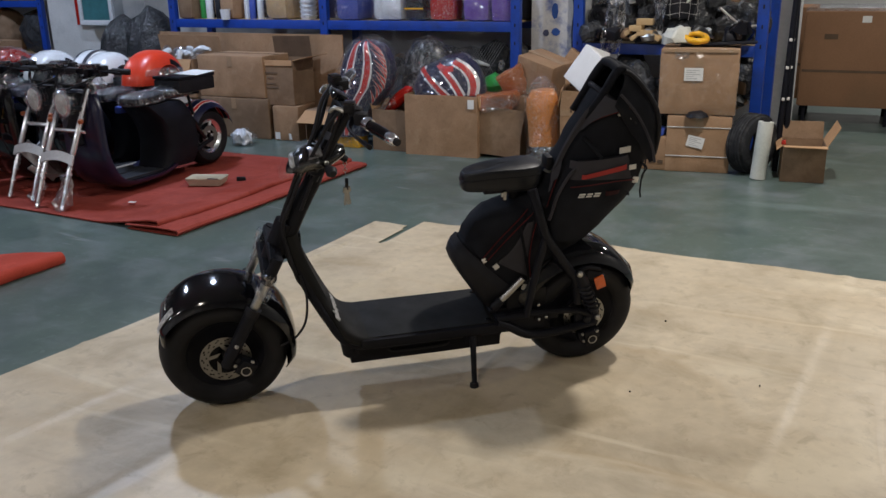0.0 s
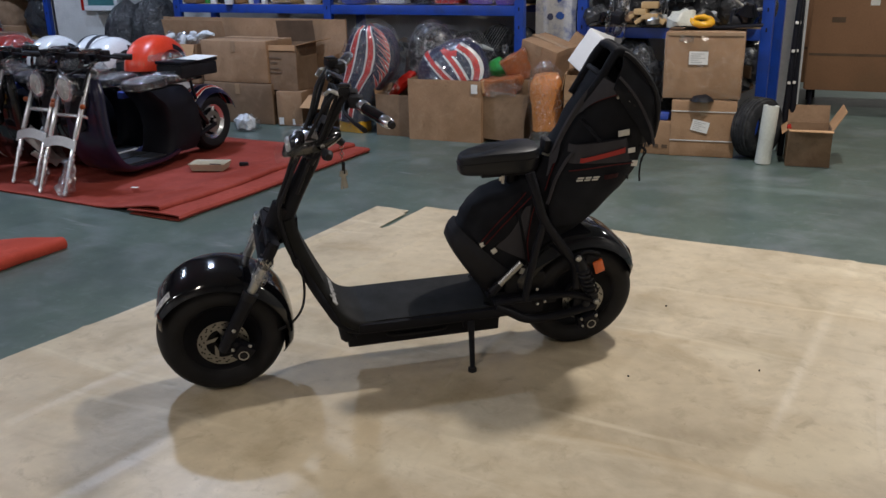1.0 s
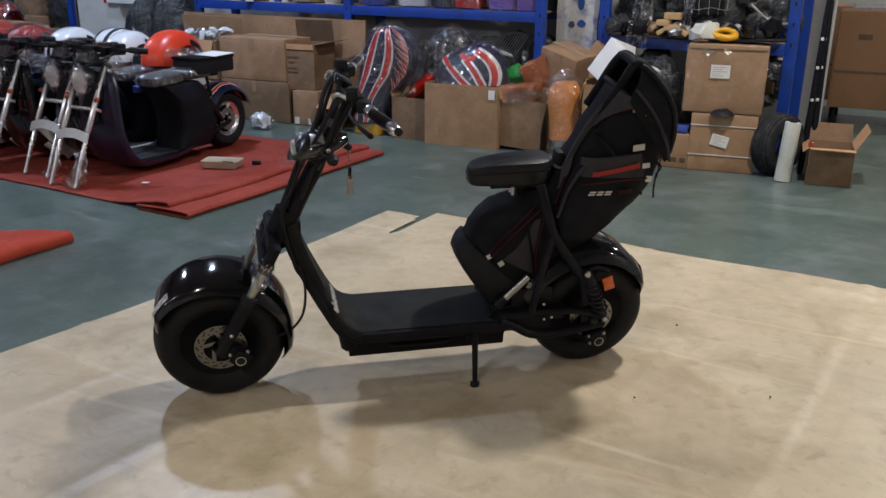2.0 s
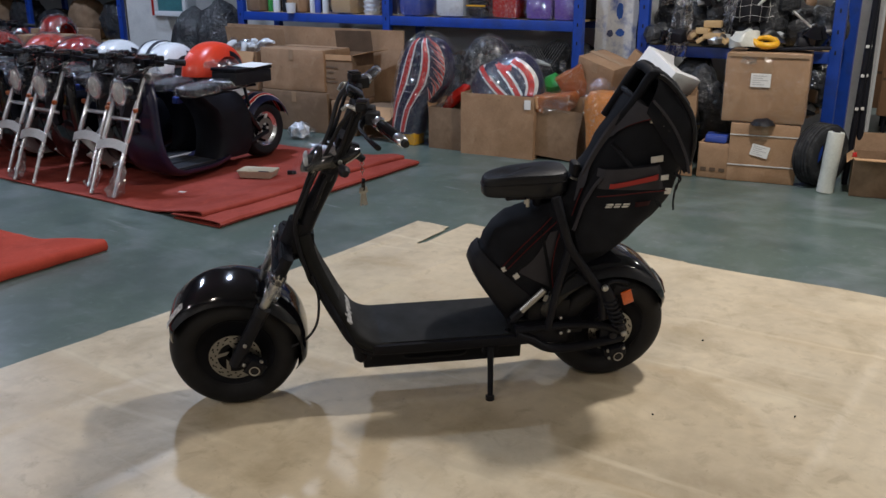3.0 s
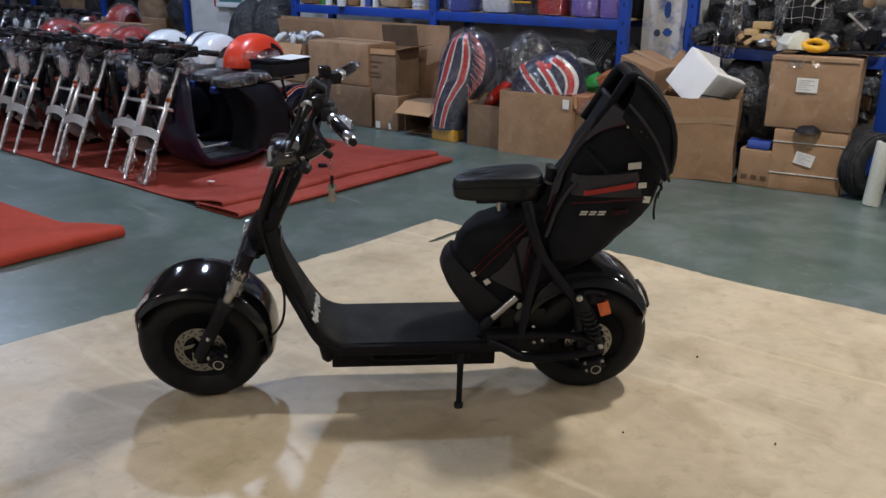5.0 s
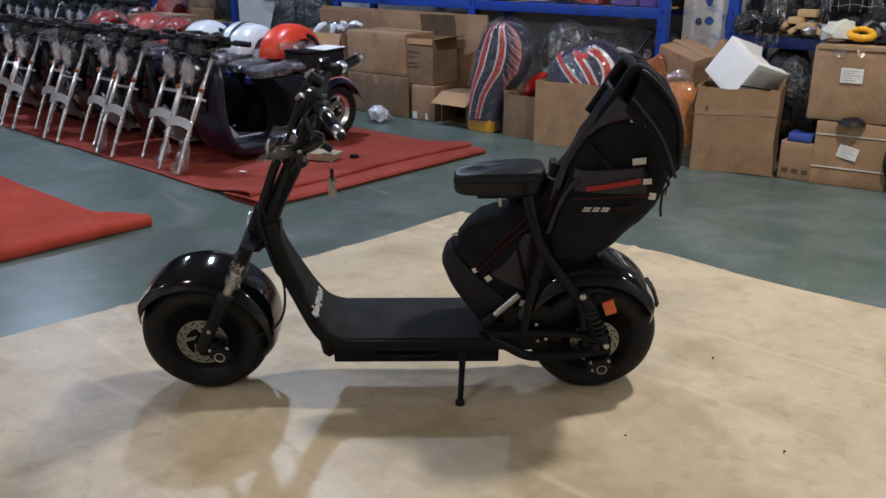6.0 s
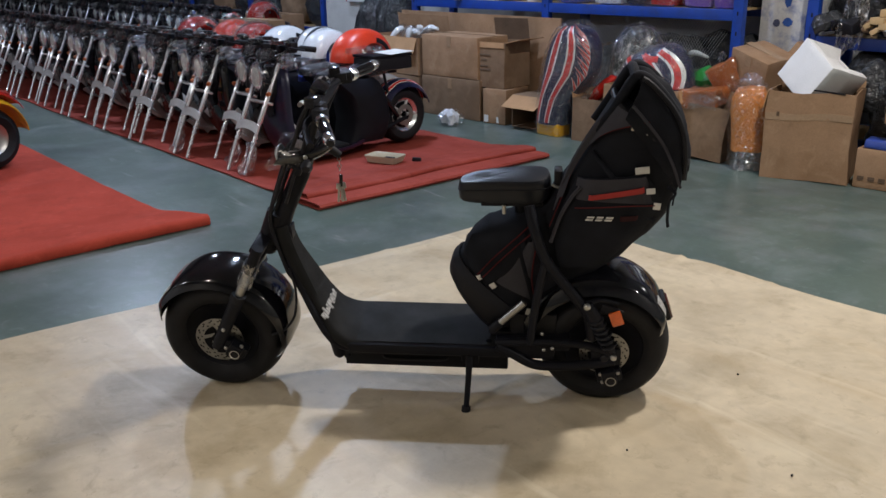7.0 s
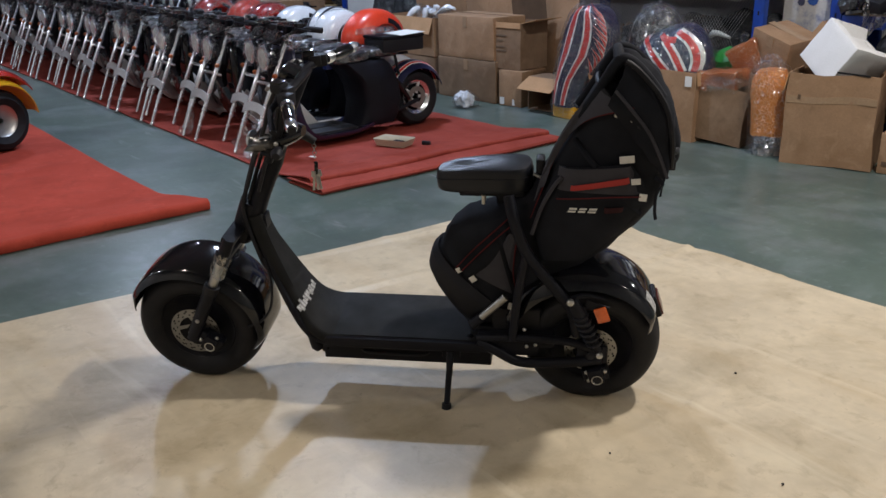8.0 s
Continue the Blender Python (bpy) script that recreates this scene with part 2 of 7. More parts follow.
BLACK_GLOSS = mat("gloss_black_paint", (0.0065, 0.0068, 0.0095), 0.10, dark=0.8, coat=0.35, bump=0.02, scale=3, fine=200, spec=0.35)
BLACK_SATIN = mat("satin_black_metal", (0.0105, 0.0113, 0.0165), 0.46, dark=0.7, bump=0.1, fine=220, spec=0.15)
BLACK_MATTE = mat("matte_black_plastic", (0.0120, 0.0125, 0.0170), 0.55, dark=0.75, bump=0.2, fine=260, spec=0.25)
GRIP = mat("black_deck_grip_sheet", (0.0095, 0.0102, 0.0110), 0.72, dark=0.7, scale=12, fine=420, bump=0.6, depth=0.001, spec=0.25)
# base lifted above the other blacks for the sheen on the pads
FLOOR_PAD = mat("sheen_lifted_black_floor_mat", (0.026, 0.028, 0.034), 0.42, dark=0.7, scale=12, fine=200, bump=0.3, spec=0.4)
RUBBER = mat("black_tyre_rubber", (0.0120, 0.0125, 0.0160), 0.62, dark=0.7, scale=12, fine=140, bump=0.2, spec=0.25)
DUSTY = mat("dusty_tyre_rubber", (0.030, 0.031, 0.034), 0.85, dark=0.55, scale=9, fine=90, bump=0.3, stain=(0.070, 0.072, 0.074), stain_scale=8, spec=0.2)
LEATHER = mat("black_vinyl_seat_cover", (0.008, 0.010, 0.016), 0.40, dark=0.8, scale=7, fine=320, bump=0.35, depth=0.001, spec=0.36)
CHROME = mat("chrome_plate", (0.84, 0.86, 0.90), 0.22, metal=1.0, dark=0.85, bump=0.03, fine=90)
FORK_PLATE = mat("polished_fork_plate", (0.88, 0.90, 0.95), 0.22, metal=0.80, dark=0.9, bump=0.03, fine=90)
STEEL = mat("brushed_steel", (0.50, 0.50, 0.49), 0.36, metal=1.0, dark=0.8, bump=0.1, fine=150)
SILVER = mat("silver_alloy_plate", (0.66, 0.67, 0.69), 0.42, metal=0.35, dark=0.88, bump=0.06)
WHITE_TAB = mat("white_sewn_tab", (0.72, 0.71, 0.68), 0.6, bump=0.1)
DECAL = mat("worn_white_decal", (0.62, 0.62, 0.61), 0.55, dark=0.25, scale=70, fine=120, bump=0)
CLOTH_K = mat("black_nylon_cloth", (0.0066, 0.0080, 0.0135), 0.84, dark=0.65, scale=10, fine=380, bump=0.5, depth=0.001, spec=0.25)
CLOTH_G = mat("grey_woven_cloth", (0.050, 0.049, 0.059), 0.88, dark=0.78, scale=9, fine=420, bump=0.5, depth=0.001, spec=0.2)
BAND_G = mat("dark_grey_webbing", (0.022, 0.023, 0.030), 0.85, dark=0.8, fine=300, bump=0.4, depth=0.001, spec=0.2)
CLOTH_R = mat("red_cloth_trim", (0.36, 0.022, 0.018), 0.7, dark=0.85, fine=300, bump=0.3)
PIPE_R = mat("dark_red_piping", (0.085, 0.008, 0.010), 0.7, bump=0.2, spec=0.2)
ORANGE_LENS = mat("orange_reflector", (0.75, 0.13, 0.02), 0.25, dark=0.8, scale=40, fine=200, bump=0.4, coat=0.6)
AMBER = mat("dull_amber_lens", (0.38, 0.10, 0.03), 0.3, bump=0.2, coat=0.5)
RED_LENS = mat("dark_red_lens", (0.09, 0.012, 0.008), 0.3, coat=0.5, bump=0.1)
BLUE_STEEL = mat("blue_rack_paint", (0.008, 0.055, 0.36), 0.42, dark=0.8, scale=5, fine=80, bump=0.08, stain=(0.012, 0.04, 0.2), stain_scale=6)
streaks(GREEN, (0.175, 0.230, 0.220), 30, 3.0, 0.60, 0.75, 0.7)
streaks(GREEN, (0.055, 0.085, 0.08), -40, 5.0, 0.60, 0.74, 0.6)
blotch(GREEN, (0.160, 0.200, 0.198), 2.2, 0.50, 0.66, 0.6)
blotch(GREEN, (0.06, 0.095, 0.085), 5.0, 0.54, 0.70, 0.5)
blotch(GREEN, (0.19, 0.23, 0.225), 14.0, 0.58, 0.72, 0.50)
blotch(GREEN, (0.040, 0.060, 0.058), 1.1, 0.48, 0.66, 0.55)
blotch(GREEN, (0.30, 0.31, 0.32), 42.0, 0.66, 0.74, 0.6)
streaks(GREEN, (0.26, 0.28, 0.29), 75, 14.0, 0.66, 0.76, 0.6)
blotch(RED_BRIGHT, (0.30, 0.046, 0.030), 5.0, 0.52, 0.70, 0.55)
blotch(RED_BRIGHT, (0.22, 0.040, 0.028), 24.0, 0.60, 0.72, 0.55)
blotch(RED_BRIGHT, (0.58, 0.110, 0.075), 11.0, 0.56, 0.72, 0.45)
blotch(RED_CARPET, (0.13, 0.028, 0.020), 22.0, 0.58, 0.70, 0.6)
blotch(RED_CARPET, (0.23, 0.035, 0.022), 4.0, 0.48, 0.66, 0.6)
blotch(RED_CARPET, (0.42, 0.085, 0.055), 9.0, 0.54, 0.72, 0.45)
streaks(RED_CARPET, (0.22, 0.035, 0.025), 20, 6.0, 0.58, 0.75, 0.7)
FOAM = mat("white_foam", (0.82, 0.83, 0.84), 0.75, dark=0.95, fine=160, bump=0.35, depth=0.002)
WHITE_FILM = mat("milky_film_roll", (0.60, 0.62, 0.57), 0.35, dark=0.9, bump=0.15)
WHITEWASH = mat("whitewashed_plaster", (0.66, 0.66, 0.65), 0.85, dark=0.85, scale=2.5, fine=50, bump=0.2, stain=(0.45, 0.46, 0.47), stain_scale=2.4)
WALL_GREY = mat("grey_hall_plaster", (0.52, 0.52, 0.51), 0.9, dark=0.8, scale=1.0, fine=30, bump=0.1, stain=(0.40, 0.41, 0.41), stain_scale=0.7)
CEIL_M = mat("pale_roof_sheet", (0.45, 0.46, 0.46), 0.7, dark=0.85, scale=1, fine=20, bump=0.05)
DARK_BAG = mat("black_bin_bag", (0.042, 0.045, 0.050), 0.22, dark=0.5, scale=9, fine=22, bump=1.0, depth=0.03, stain=(0.055, 0.060, 0.065), stain_scale=7)
NAVY = mat("dark_navy_paint", (0.010, 0.011, 0.040), 0.30, coat=0.25, bump=0.05)
ORANGE_P = mat("orange_gloss_paint", (0.74, 0.050, 0.016), 0.36, coat=0.25, dark=0.9, bump=0.02)
WHITE_P = mat("white_gloss_paint", (0.70, 0.73, 0.76), 0.18, coat=0.8, dark=0.93, bump=0.02)
RED_P = mat("red_gloss_paint", (0.50, 0.02, 0.012), 0.2, coat=0.8, bump=0.02)
YELLOW_P = mat("yellow_plastic", (0.80, 0.42, 0.015), 0.35, dark=0.85, bump=0.1, coat=0.3)
PURPLE_P = mat("purple_plastic", (0.17, 0.09, 0.42), 0.3, dark=0.8, bump=0.2, coat=0.4)
STRIPE_GREY = mat("dark_grey_stripe", (0.035, 0.04, 0.055), 0.3, coat=0.4, bump=0.02)
BLUE_P = mat("blue_plastic", (0.04, 0.08, 0.38), 0.35, dark=0.8, bump=0.2, coat=0.3)
GREEN_P = mat("green_plastic", (0.03, 0.30, 0.06), 0.35, dark=0.8, bump=0.2, coat=0.3)
ORANGE_FOAM = mat("orange_packing_film", (0.68, 0.25, 0.05), 0.42, dark=0.82, scale=8, fine=40, bump=0.8, depth=0.01, coat=0.4)
RUST_SHEET = mat("rust_orange_plastic_sheet", (0.42, 0.13, 0.035), 0.34, dark=0.75, bump=0.4, depth=0.01)
TAN = mat("tan_plywood_piece", (0.52, 0.36, 0.18), 0.7, dark=0.85, fine=80, bump=0.1)
CREAM_P = mat("cream_tray_plastic", (0.52, 0.47, 0.36), 0.5, dark=0.85, bump=0.1)
WIRE_GREY = mat("dull_grey_wire", (0.26, 0.265, 0.275), 0.6, bump=0.05)
TEAL = mat("teal_poster", (0.06, 0.20, 0.22), 0.3, dark=0.7, scale=8, bump=0)
FRAME_GREY = mat("grey_metal_frame", (0.42, 0.44, 0.45), 0.45, bump=0.05)
PILLAR_PAINT = mat("spray_marked_plaster", (0.62, 0.62, 0.61), 0.85, dark=0.85, scale=2.5, fine=50, bump=0.2, stain=(0.05, 0.10, 0.33), stain_scale=5.5)
SPRAY_B = mat("blue_spray_paint", (0.03, 0.10, 0.38), 0.8, dark=0.7, scale=12, bump=0.1)
SPRAY_D = mat("dark_spray_paint", (0.06, 0.07, 0.13), 0.8, dark=0.7, scale=12, bump=0.1)
FILM = wrap_mat("clear_film", (0.985, 0.99, 0.995), 0.025, 0.60, 66, 0.14, 1.8)
FILM_THICK = wrap_mat("cloudy_film", (0.92, 0.94, 0.97), 0.10, 0.48, 62, 0.20, 1.7)
FILM_SHEET = wrap_mat("draped_clear_film", (0.80, 0.81, 0.84), 0.16, 0.34, 17, 0.34, 0.8)
CARTON_FILM = wrap_mat("tight_clear_film", (0.99, 0.99, 0.995), 0.03, 0.10, 11, 0.22, 0.45)
FLAG_X = stripe_mat("navy_red_white_bands", "X", 0.085)
GLOW = bpy.data.materials.new("daylight_behind_frosted_glass")
GLOW.use_nodes = True
GLOW.node_tree.nodes["Principled BSDF"].inputs["Emission Color"].default_value = (0.92, 0.96, 1.0, 1)
GLOW.node_tree.nodes["Principled BSDF"].inputs["Emission Strength"].default_value = 1.3
SPOT = mat("black_white_spotted_film", (0.02, 0.02, 0.02), 0.3, stain=(0.26, 0.26, 0.26), stain_scale=24, bump=0.2)

# ---- mesh helpers ----
def catmull(pts, n=6):
    """A smooth way through the points."""
    p = [Vector(q) for q in pts]
    if len(p) < 3:
        return p
    q = [2 * p[0] - p[1], *p, 2 * p[-1] - p[-2]]
    out = []
    for i in range(1, len(q) - 2):
        a, b, c, d = q[i - 1:i + 3]
        for k in range(n):
            t = k / n
            out.append(0.5 * ((2 * b) + (c - a) * t + (2 * a - 5 * b + 4 * c - d) * t * t + (3 * b - a - 3 * c + d) * t ** 3))
    return out + [p[-1]]


def box(bm, c, s, bevel=0.0, m=None):
    """A block with its middle at c; m turns it about its middle."""
    mtx = Matrix.Translation(c) @ (m or Matrix()) @ Matrix.Diagonal((*s, 1))
    made = bmesh.ops.create_cube(bm, size=1, matrix=mtx)["verts"]
    if bevel:
        edges = list({e for v in made for e in v.link_edges})
        bmesh.ops.bevel(bm, geom=edges, offset=bevel, segments=2, profile=0.6, affect="EDGES")
    return bm


def loft(bm, rings, cap=True, closed=True):
    rows = [[bm.verts.new(p) for p in ring] for ring in rings]
    n = len(rows[0])
    for a, b in zip(rows, rows[1:]):
        for i in range(n if closed else n - 1):
            j = (i + 1) % n
            bm.faces.new((a[i], a[j], b[j], b[i]))
    if cap and closed:
        bm.faces.new(rows[0][::-1])
        bm.faces.new(rows[-1])
    return bm


def tube(bm, pts, r, n=10, smooth=0, cap=True, flat=1.0):
    """A round bar along the points; r one radius or one for each point."""
    pts = catmull(pts, smooth) if smooth else [Vector(p) for p in pts]
    k = len(pts)
    if isinstance(r, (int, float)):
        rad = [r] * k
    else:
        rad = [float(np.interp(i / (k - 1), np.linspace(0, 1, len(r)), r)) for i in range(k)]
    rings, up = [], None
    for i, p in enumerate(pts):
        d = (pts[min(i + 1, k - 1)] - pts[max(i - 1, 0)]).normalized()
        if up is None:
            up = d.orthogonal().normalized()
        up = (up - d * up.dot(d)).normalized()
        side = d.cross(up)
        rings.append([p + rad[i] * (math.cos(a) * up + flat * math.sin(a) * side) for a in (2 * math.pi * j / n for j in range(n))])
    return loft(bm, rings, cap)


def lathe(bm, prof, c=(0, 0, 0), n=40, axis="Y", a0=0.0, a1=2 * math.pi):
    """Profile of (radius, height) turned about an axis through c."""
    full = abs(a1 - a0 - 2 * math.pi) < 1e-6
    steps = n if full else n + 1
    rings = []
    for i in range(steps):
        a = a0 + (a1 - a0) * i / n
        ca, sa = math.cos(a), math.sin(a)
        if axis == "Y":
            rings.append([Vector((c[0] + r * ca, c[1] + h, c[2] + r * sa)) for r, h in prof])
        elif axis == "X":
            rings.append([Vector((c[0] + h, c[1] + r * ca, c[2] + r * sa)) for r, h in prof])
        else:
            rings.append([Vector((c[0] + r * ca, c[1] + r * sa, c[2] + h)) for r, h in prof])
    if full:
        rings.append(None)
    rows = [[bm.verts.new(p) for p in ring] for ring in rings if ring]
    if full:
        rows.append(rows[0])
    for a, b in zip(rows, rows[1:]):
        for i in range(len(prof) - 1):
            if prof[i][0] < 1e-6 and prof[i + 1][0] < 1e-6:
                continue
            bm.faces.new((a[i], a[i + 1], b[i + 1], b[i]))
    bmesh.ops.remove_doubles(bm, verts=bm.verts, dist=1e-6)
    return bm


def rod(bm, a, b, r, n=12):
    return tube(bm, [a, b], r, n)


def sheet(bm, grid, thick):
    """A curved sheet from rows of points, given a thickness."""
    rows = [[bm.verts.new(p) for p in row] for row in grid]
    fs = [bm.faces.new((a[i], a[i + 1], b[i + 1], b[i])) for a, b in zip(rows, rows[1:]) for i in range(len(a) - 1)]
    bmesh.ops.recalc_face_normals(bm, faces=bm.faces)
    bmesh.ops.solidify(bm, geom=fs, thickness=thick)
    return bm


def crumple(bm, amount, scale, seed=0.0):
    for v in bm.verts:
        v.co += amount * noise.noise_vector(v.co * scale + Vector((seed, seed * 0.7, 0)))
    return bm


def finish(bm, name, material, sharp=38):
    bmesh.ops.recalc_face_normals(bm, faces=bm.faces)
    me = bpy.data.meshes.new(name)
    bm.to_mesh(me)
    bm.free()
    me.polygons.foreach_set("use_smooth", [True] * len(me.polygons))
    me.set_sharp_from_angle(angle=radians(sharp))
    me.materials.append(material)
    return me


def part(name, bm, material, parent, label="", sharp=38):
    ob = new(name, finish(bm, name, material, sharp))
    ob.parent = parent
    if label:
        ob["label"] = label
    return ob


def thing(name, label, category, group="", m=None, kind=""):
    ob = tagged(new(name), label, category, group, kind)
    ob.empty_display_size = 0.1
    if m is not None:
        ob.matrix_basis = m
    return ob


def solid(name, bm, material, label, category, group="", m=None, kind="", sharp=38):
    ob = tagged(new(name, finish(bm, name, material, sharp)), label, category, group, kind)
    if m is not None:
        ob.matrix_basis = m
    return ob


B = bmesh.new

# ---- large structure ----
X0, X1, Y0, Y1 = -21.5, 7.0, -7.0, 11.0


def slab(name, x0, x1, y0, y1, z0, z1, material, label, category):
    return solid(name, box(B(), ((x0 + x1) / 2, (y0 + y1) / 2, (z0 + z1) / 2), (x1 - x0, y1 - y0, z1 - z0)), material, label, category, kind="structure")


slab("floor", X0, X1, Y0, Y1, -0.15, 0.0, GREEN, "worn green painted concrete workshop floor", "floor")
slab("ceiling", X0, X1, Y0, Y1, CEIL, CEIL + 0.15, CEIL_M, "pale sheet roof of the workshop hall", "ceiling")
slab("wall_north", X0, X1, Y1, Y1 + 0.25, 0, CEIL, WALL_GREY, "grey plastered back wall of the hall", "wall")
slab("wall_south", X0, X1, Y0 - 0.25, Y0, 0, CEIL, WALL_GREY, "grey plastered front wall of the hall", "wall")
slab("wall_west", X0 - 0.25, X0, Y0, Y1, 0, CEIL, WALL_GREY, "grey plastered end wall of the hall", "wall")
slab("wall_east", X1, X1 + 0.25, Y0, Y1, 0, CEIL, WALL_GREY, "grey plastered side wall of the hall", "wall")


def hanging_lamp(x, y):
    t = thing("hanging_lamp", "grey metal high bay lamp hanging from the roof", "lamp", "hall lamps", pose(x, y, 0))
    part("shade", lathe(B(), [(0.06, 0.30), (0.09, 0.24), (0.20, 0.06), (0.24, 0.0), (0.232, 0.0), (0.19, 0.065), (0.08, 0.24)], (0, 0, LAMP_Z), 28, "Z"), SILVER, t)
    part("cord", rod(B(), (0, 0, LAMP_Z + 0.28), (0, 0, CEIL), 0.008, 6), BLACK_MATTE, t)


for lx, ly, *_ in LAMPS:
    hanging_lamp(lx, ly)

# the side edge of the cream mat runs a little askew
EDGE_Y, EDGE_X = (-4.6, -0.9, -0.2, 1.05, 1.8), (-2.05, -1.735, -1.65, -1.54, -1.545)


# the cream mat: one thin sheet with waves, a slot at its far corner and a ragged edge
def cream_mat():
    bm = B()
    x0, x1, y0, y1 = -1.72, 4.6, -4.6, 1.885
    nx, ny = 300, 260
    rows = []
    for j in range(ny + 1):
        row = []
        for i in range(nx + 1):
            x, y = x0 + (x1 - x0) * i / nx, y0 + (y1 - y0) * j / ny
            ex = (float(np.interp(y, EDGE_Y, EDGE_X)) - x0 + 0.012 * noise.noise((0.0, y * 1.3, 3.0))) * max(0, 1 - (x - x0) / 2.2)
            ey = 0.030 * noise.noise((x * 1.4, 0.0, 7.0)) * max(0, 1 - (y1 - y) / 0.5)
            if x + ex < -1.255:
                ey -= 0.12 * max(0, 1 - (y1 - y) / 1.0)
            h = 0.008 + 0.007 * max(0, noise.noise((x * 1.7, y * 2.3, 1.0))) ** 2 + 0.003 * max(0, noise.noise((x * 6, y * 5, 4.0)))
            # straight fold lines left from packing, about 0.55 m apart one way and 1.2 m the other
            d1 = (x - 0.475 - 0.068 * y + 0.275) % 0.55 - 0.275
            d2 = (y - 0.65 + 0.11 * x + 0.6) % 1.2 - 0.6
            n1 = 0.5 + noise.noise((x * 0.9, y * 1.1, 11.0))
            n2 = 0.4 + noise.noise((x * 1.3, y * 0.8, 15.0))
            h += 0.0080 * max(0, n1) * math.exp(-(d1 / 0.022) ** 2) - 0.003 * max(0, n1) * math.exp(-((d1 - 0.05) / 0.03) ** 2)
            h += 0.0080 * max(0, n2) * math.exp(-(d2 / 0.022) ** 2)
            # a torn corner that curls up beside the slot
            h += 0.035 * math.exp(-((x + 1.0) / 0.10) ** 2 - ((y - 1.88) / 0.10) ** 2)
            row.append(bm.verts.new((x + ex, y + ey, max(h, 0.006))))
        rows.append(row)
    for a, b in zip(rows, rows[1:]):
        for i in range(nx):
            c = (a[i].co + b[i + 1].co) / 2
            if abs(c.x + 1.275) < 0.028 - 0.05 * max(0.0, 1.62 - c.y) and c.y > 1.40:
                continue
            bm.faces.new((a[i], a[i + 1], b[i + 1], b[i]))
    bmesh.ops.recalc_face_normals(bm, faces=bm.faces)
    bmesh.ops.solidify(bm, geom=bm.faces[:], thickness=0.003)
    for v in bm.verts:
        v.co.z = max(v.co.z, 0.003)
    return solid("floor_mat", bm, CREAM, "large cream vinyl sheet mat with brown stains, laid on the floor", "mat", kind="structure")


cream_mat()


def carpet(name, x0, x1, y0, y1, label, felt, edge, bulge, layers, flare=0.0):
    """A felt carpet. Its end is folded under itself: layers is the height of the fold, bulge the rounding of its lip."""
    bm = B()
    nx, ny = 210, 56
    grid = []
    for j in range(ny + 1):
        f = j / ny
        row = []
        xe = x1 + edge(f)
        for i in range(nx + 1):
            g = i / nx
            x = x0 + (xe - x0) * (1 - (1 - g) ** 1.8)
            near = max(0.0, 1 - (xe - x) / 0.55)
            y = y0 + (y1 - y0) * f + flare * near ** 2.2 * f
            h = 0.012 + 0.004 * noise.noise((x * 3, y * 3, 2.0)) + 0.020 * max(0, noise.noise((x * 4.5 + y, y * 1.2, 9.0))) ** 2
            h += layers * (3 * near ** 2 - 2 * near ** 3) + near * 0.010 * noise.noise((x * 5, y * 4, 6.0))
            row.append((x, y + 0.02 * noise.noise((x * 1.1, 5.0, f)), h))
        y, top = row[-1][1], row[-1][2]
        low = max(0.002, top - 2 * bulge)
        for a in (60, 25, -10, -45, -80):
            row.append((xe + bulge * math.cos(radians(a)), y, (top + low) / 2 + (top - low) / 2 * math.sin(radians(a))))
        row.append((xe - 0.12, y, low))
        grid.append(row)
    sheet(bm, grid, 0.008)
    for v in bm.verts:
        v.co.z = max(v.co.z, 0.0015)
    return solid(name, bm, felt, label, "carpet")


long_carpet = carpet("red_carpet", -20.5, -2.66, 1.03, 3.12, "long red felt carpet with a folded edge under the scooters", RED_CARPET,
                     lambda f: 0.02 * math.sin(7 * f) + 0.02 * f, 0.020, 0.054)
# the under layer of its fold sticks out past the upper one, with a soft rounded lip and an open end
under = []
for j in range(41):
    f = j / 40
    y = 1.005 + 2.12 * f
    xe = -2.452 + 0.012 * noise.noise((2.0, y * 2.1, 1.0)) - 0.012 * f
    start = -2.90 if f < 0.04 else -2.80
    hh = 0.040 + 0.006 * noise.noise((y * 3, 1, 1))
    under.append([(start, y, 0.030), (xe - 0.20, y, hh), (xe - 0.05, y, hh), (xe - 0.012, y, hh - 0.004), (xe, y, hh * 0.55), (xe - 0.010, y, 0.006), (xe - 0.06, y, 0.003), (start + 0.02, y, 0.003)])
ub = sheet(B(), under, 0.007)
for v in ub.verts:
    v.co.z = max(v.co.z, 0.001)
part("lower_fold", ub, RED_CARPET, long_carpet)
carpet("red_carpet", -20.5, -2.660, -3.2, 0.235, "bright red felt carpet with a rolled edge on the green floor", RED_BRIGHT, lambda f: 0.035 * math.sin(3 * f + 1.9), 0.028, 0.048, 0.13)

# ---- the black scooter with the golf bag ----
SCOOT = pose(-0.1406, 0.1506, 0.012, 10, 0, 43.03)
scoot = thing("electric_scooter", "black fat-tyre electric scooter on its side stand on the mat", "scooter", m=SCOOT)
FW, RW, WR = (-0.882, 0.0, 0.225), (0.466, 0.0, 0.222), 0.225


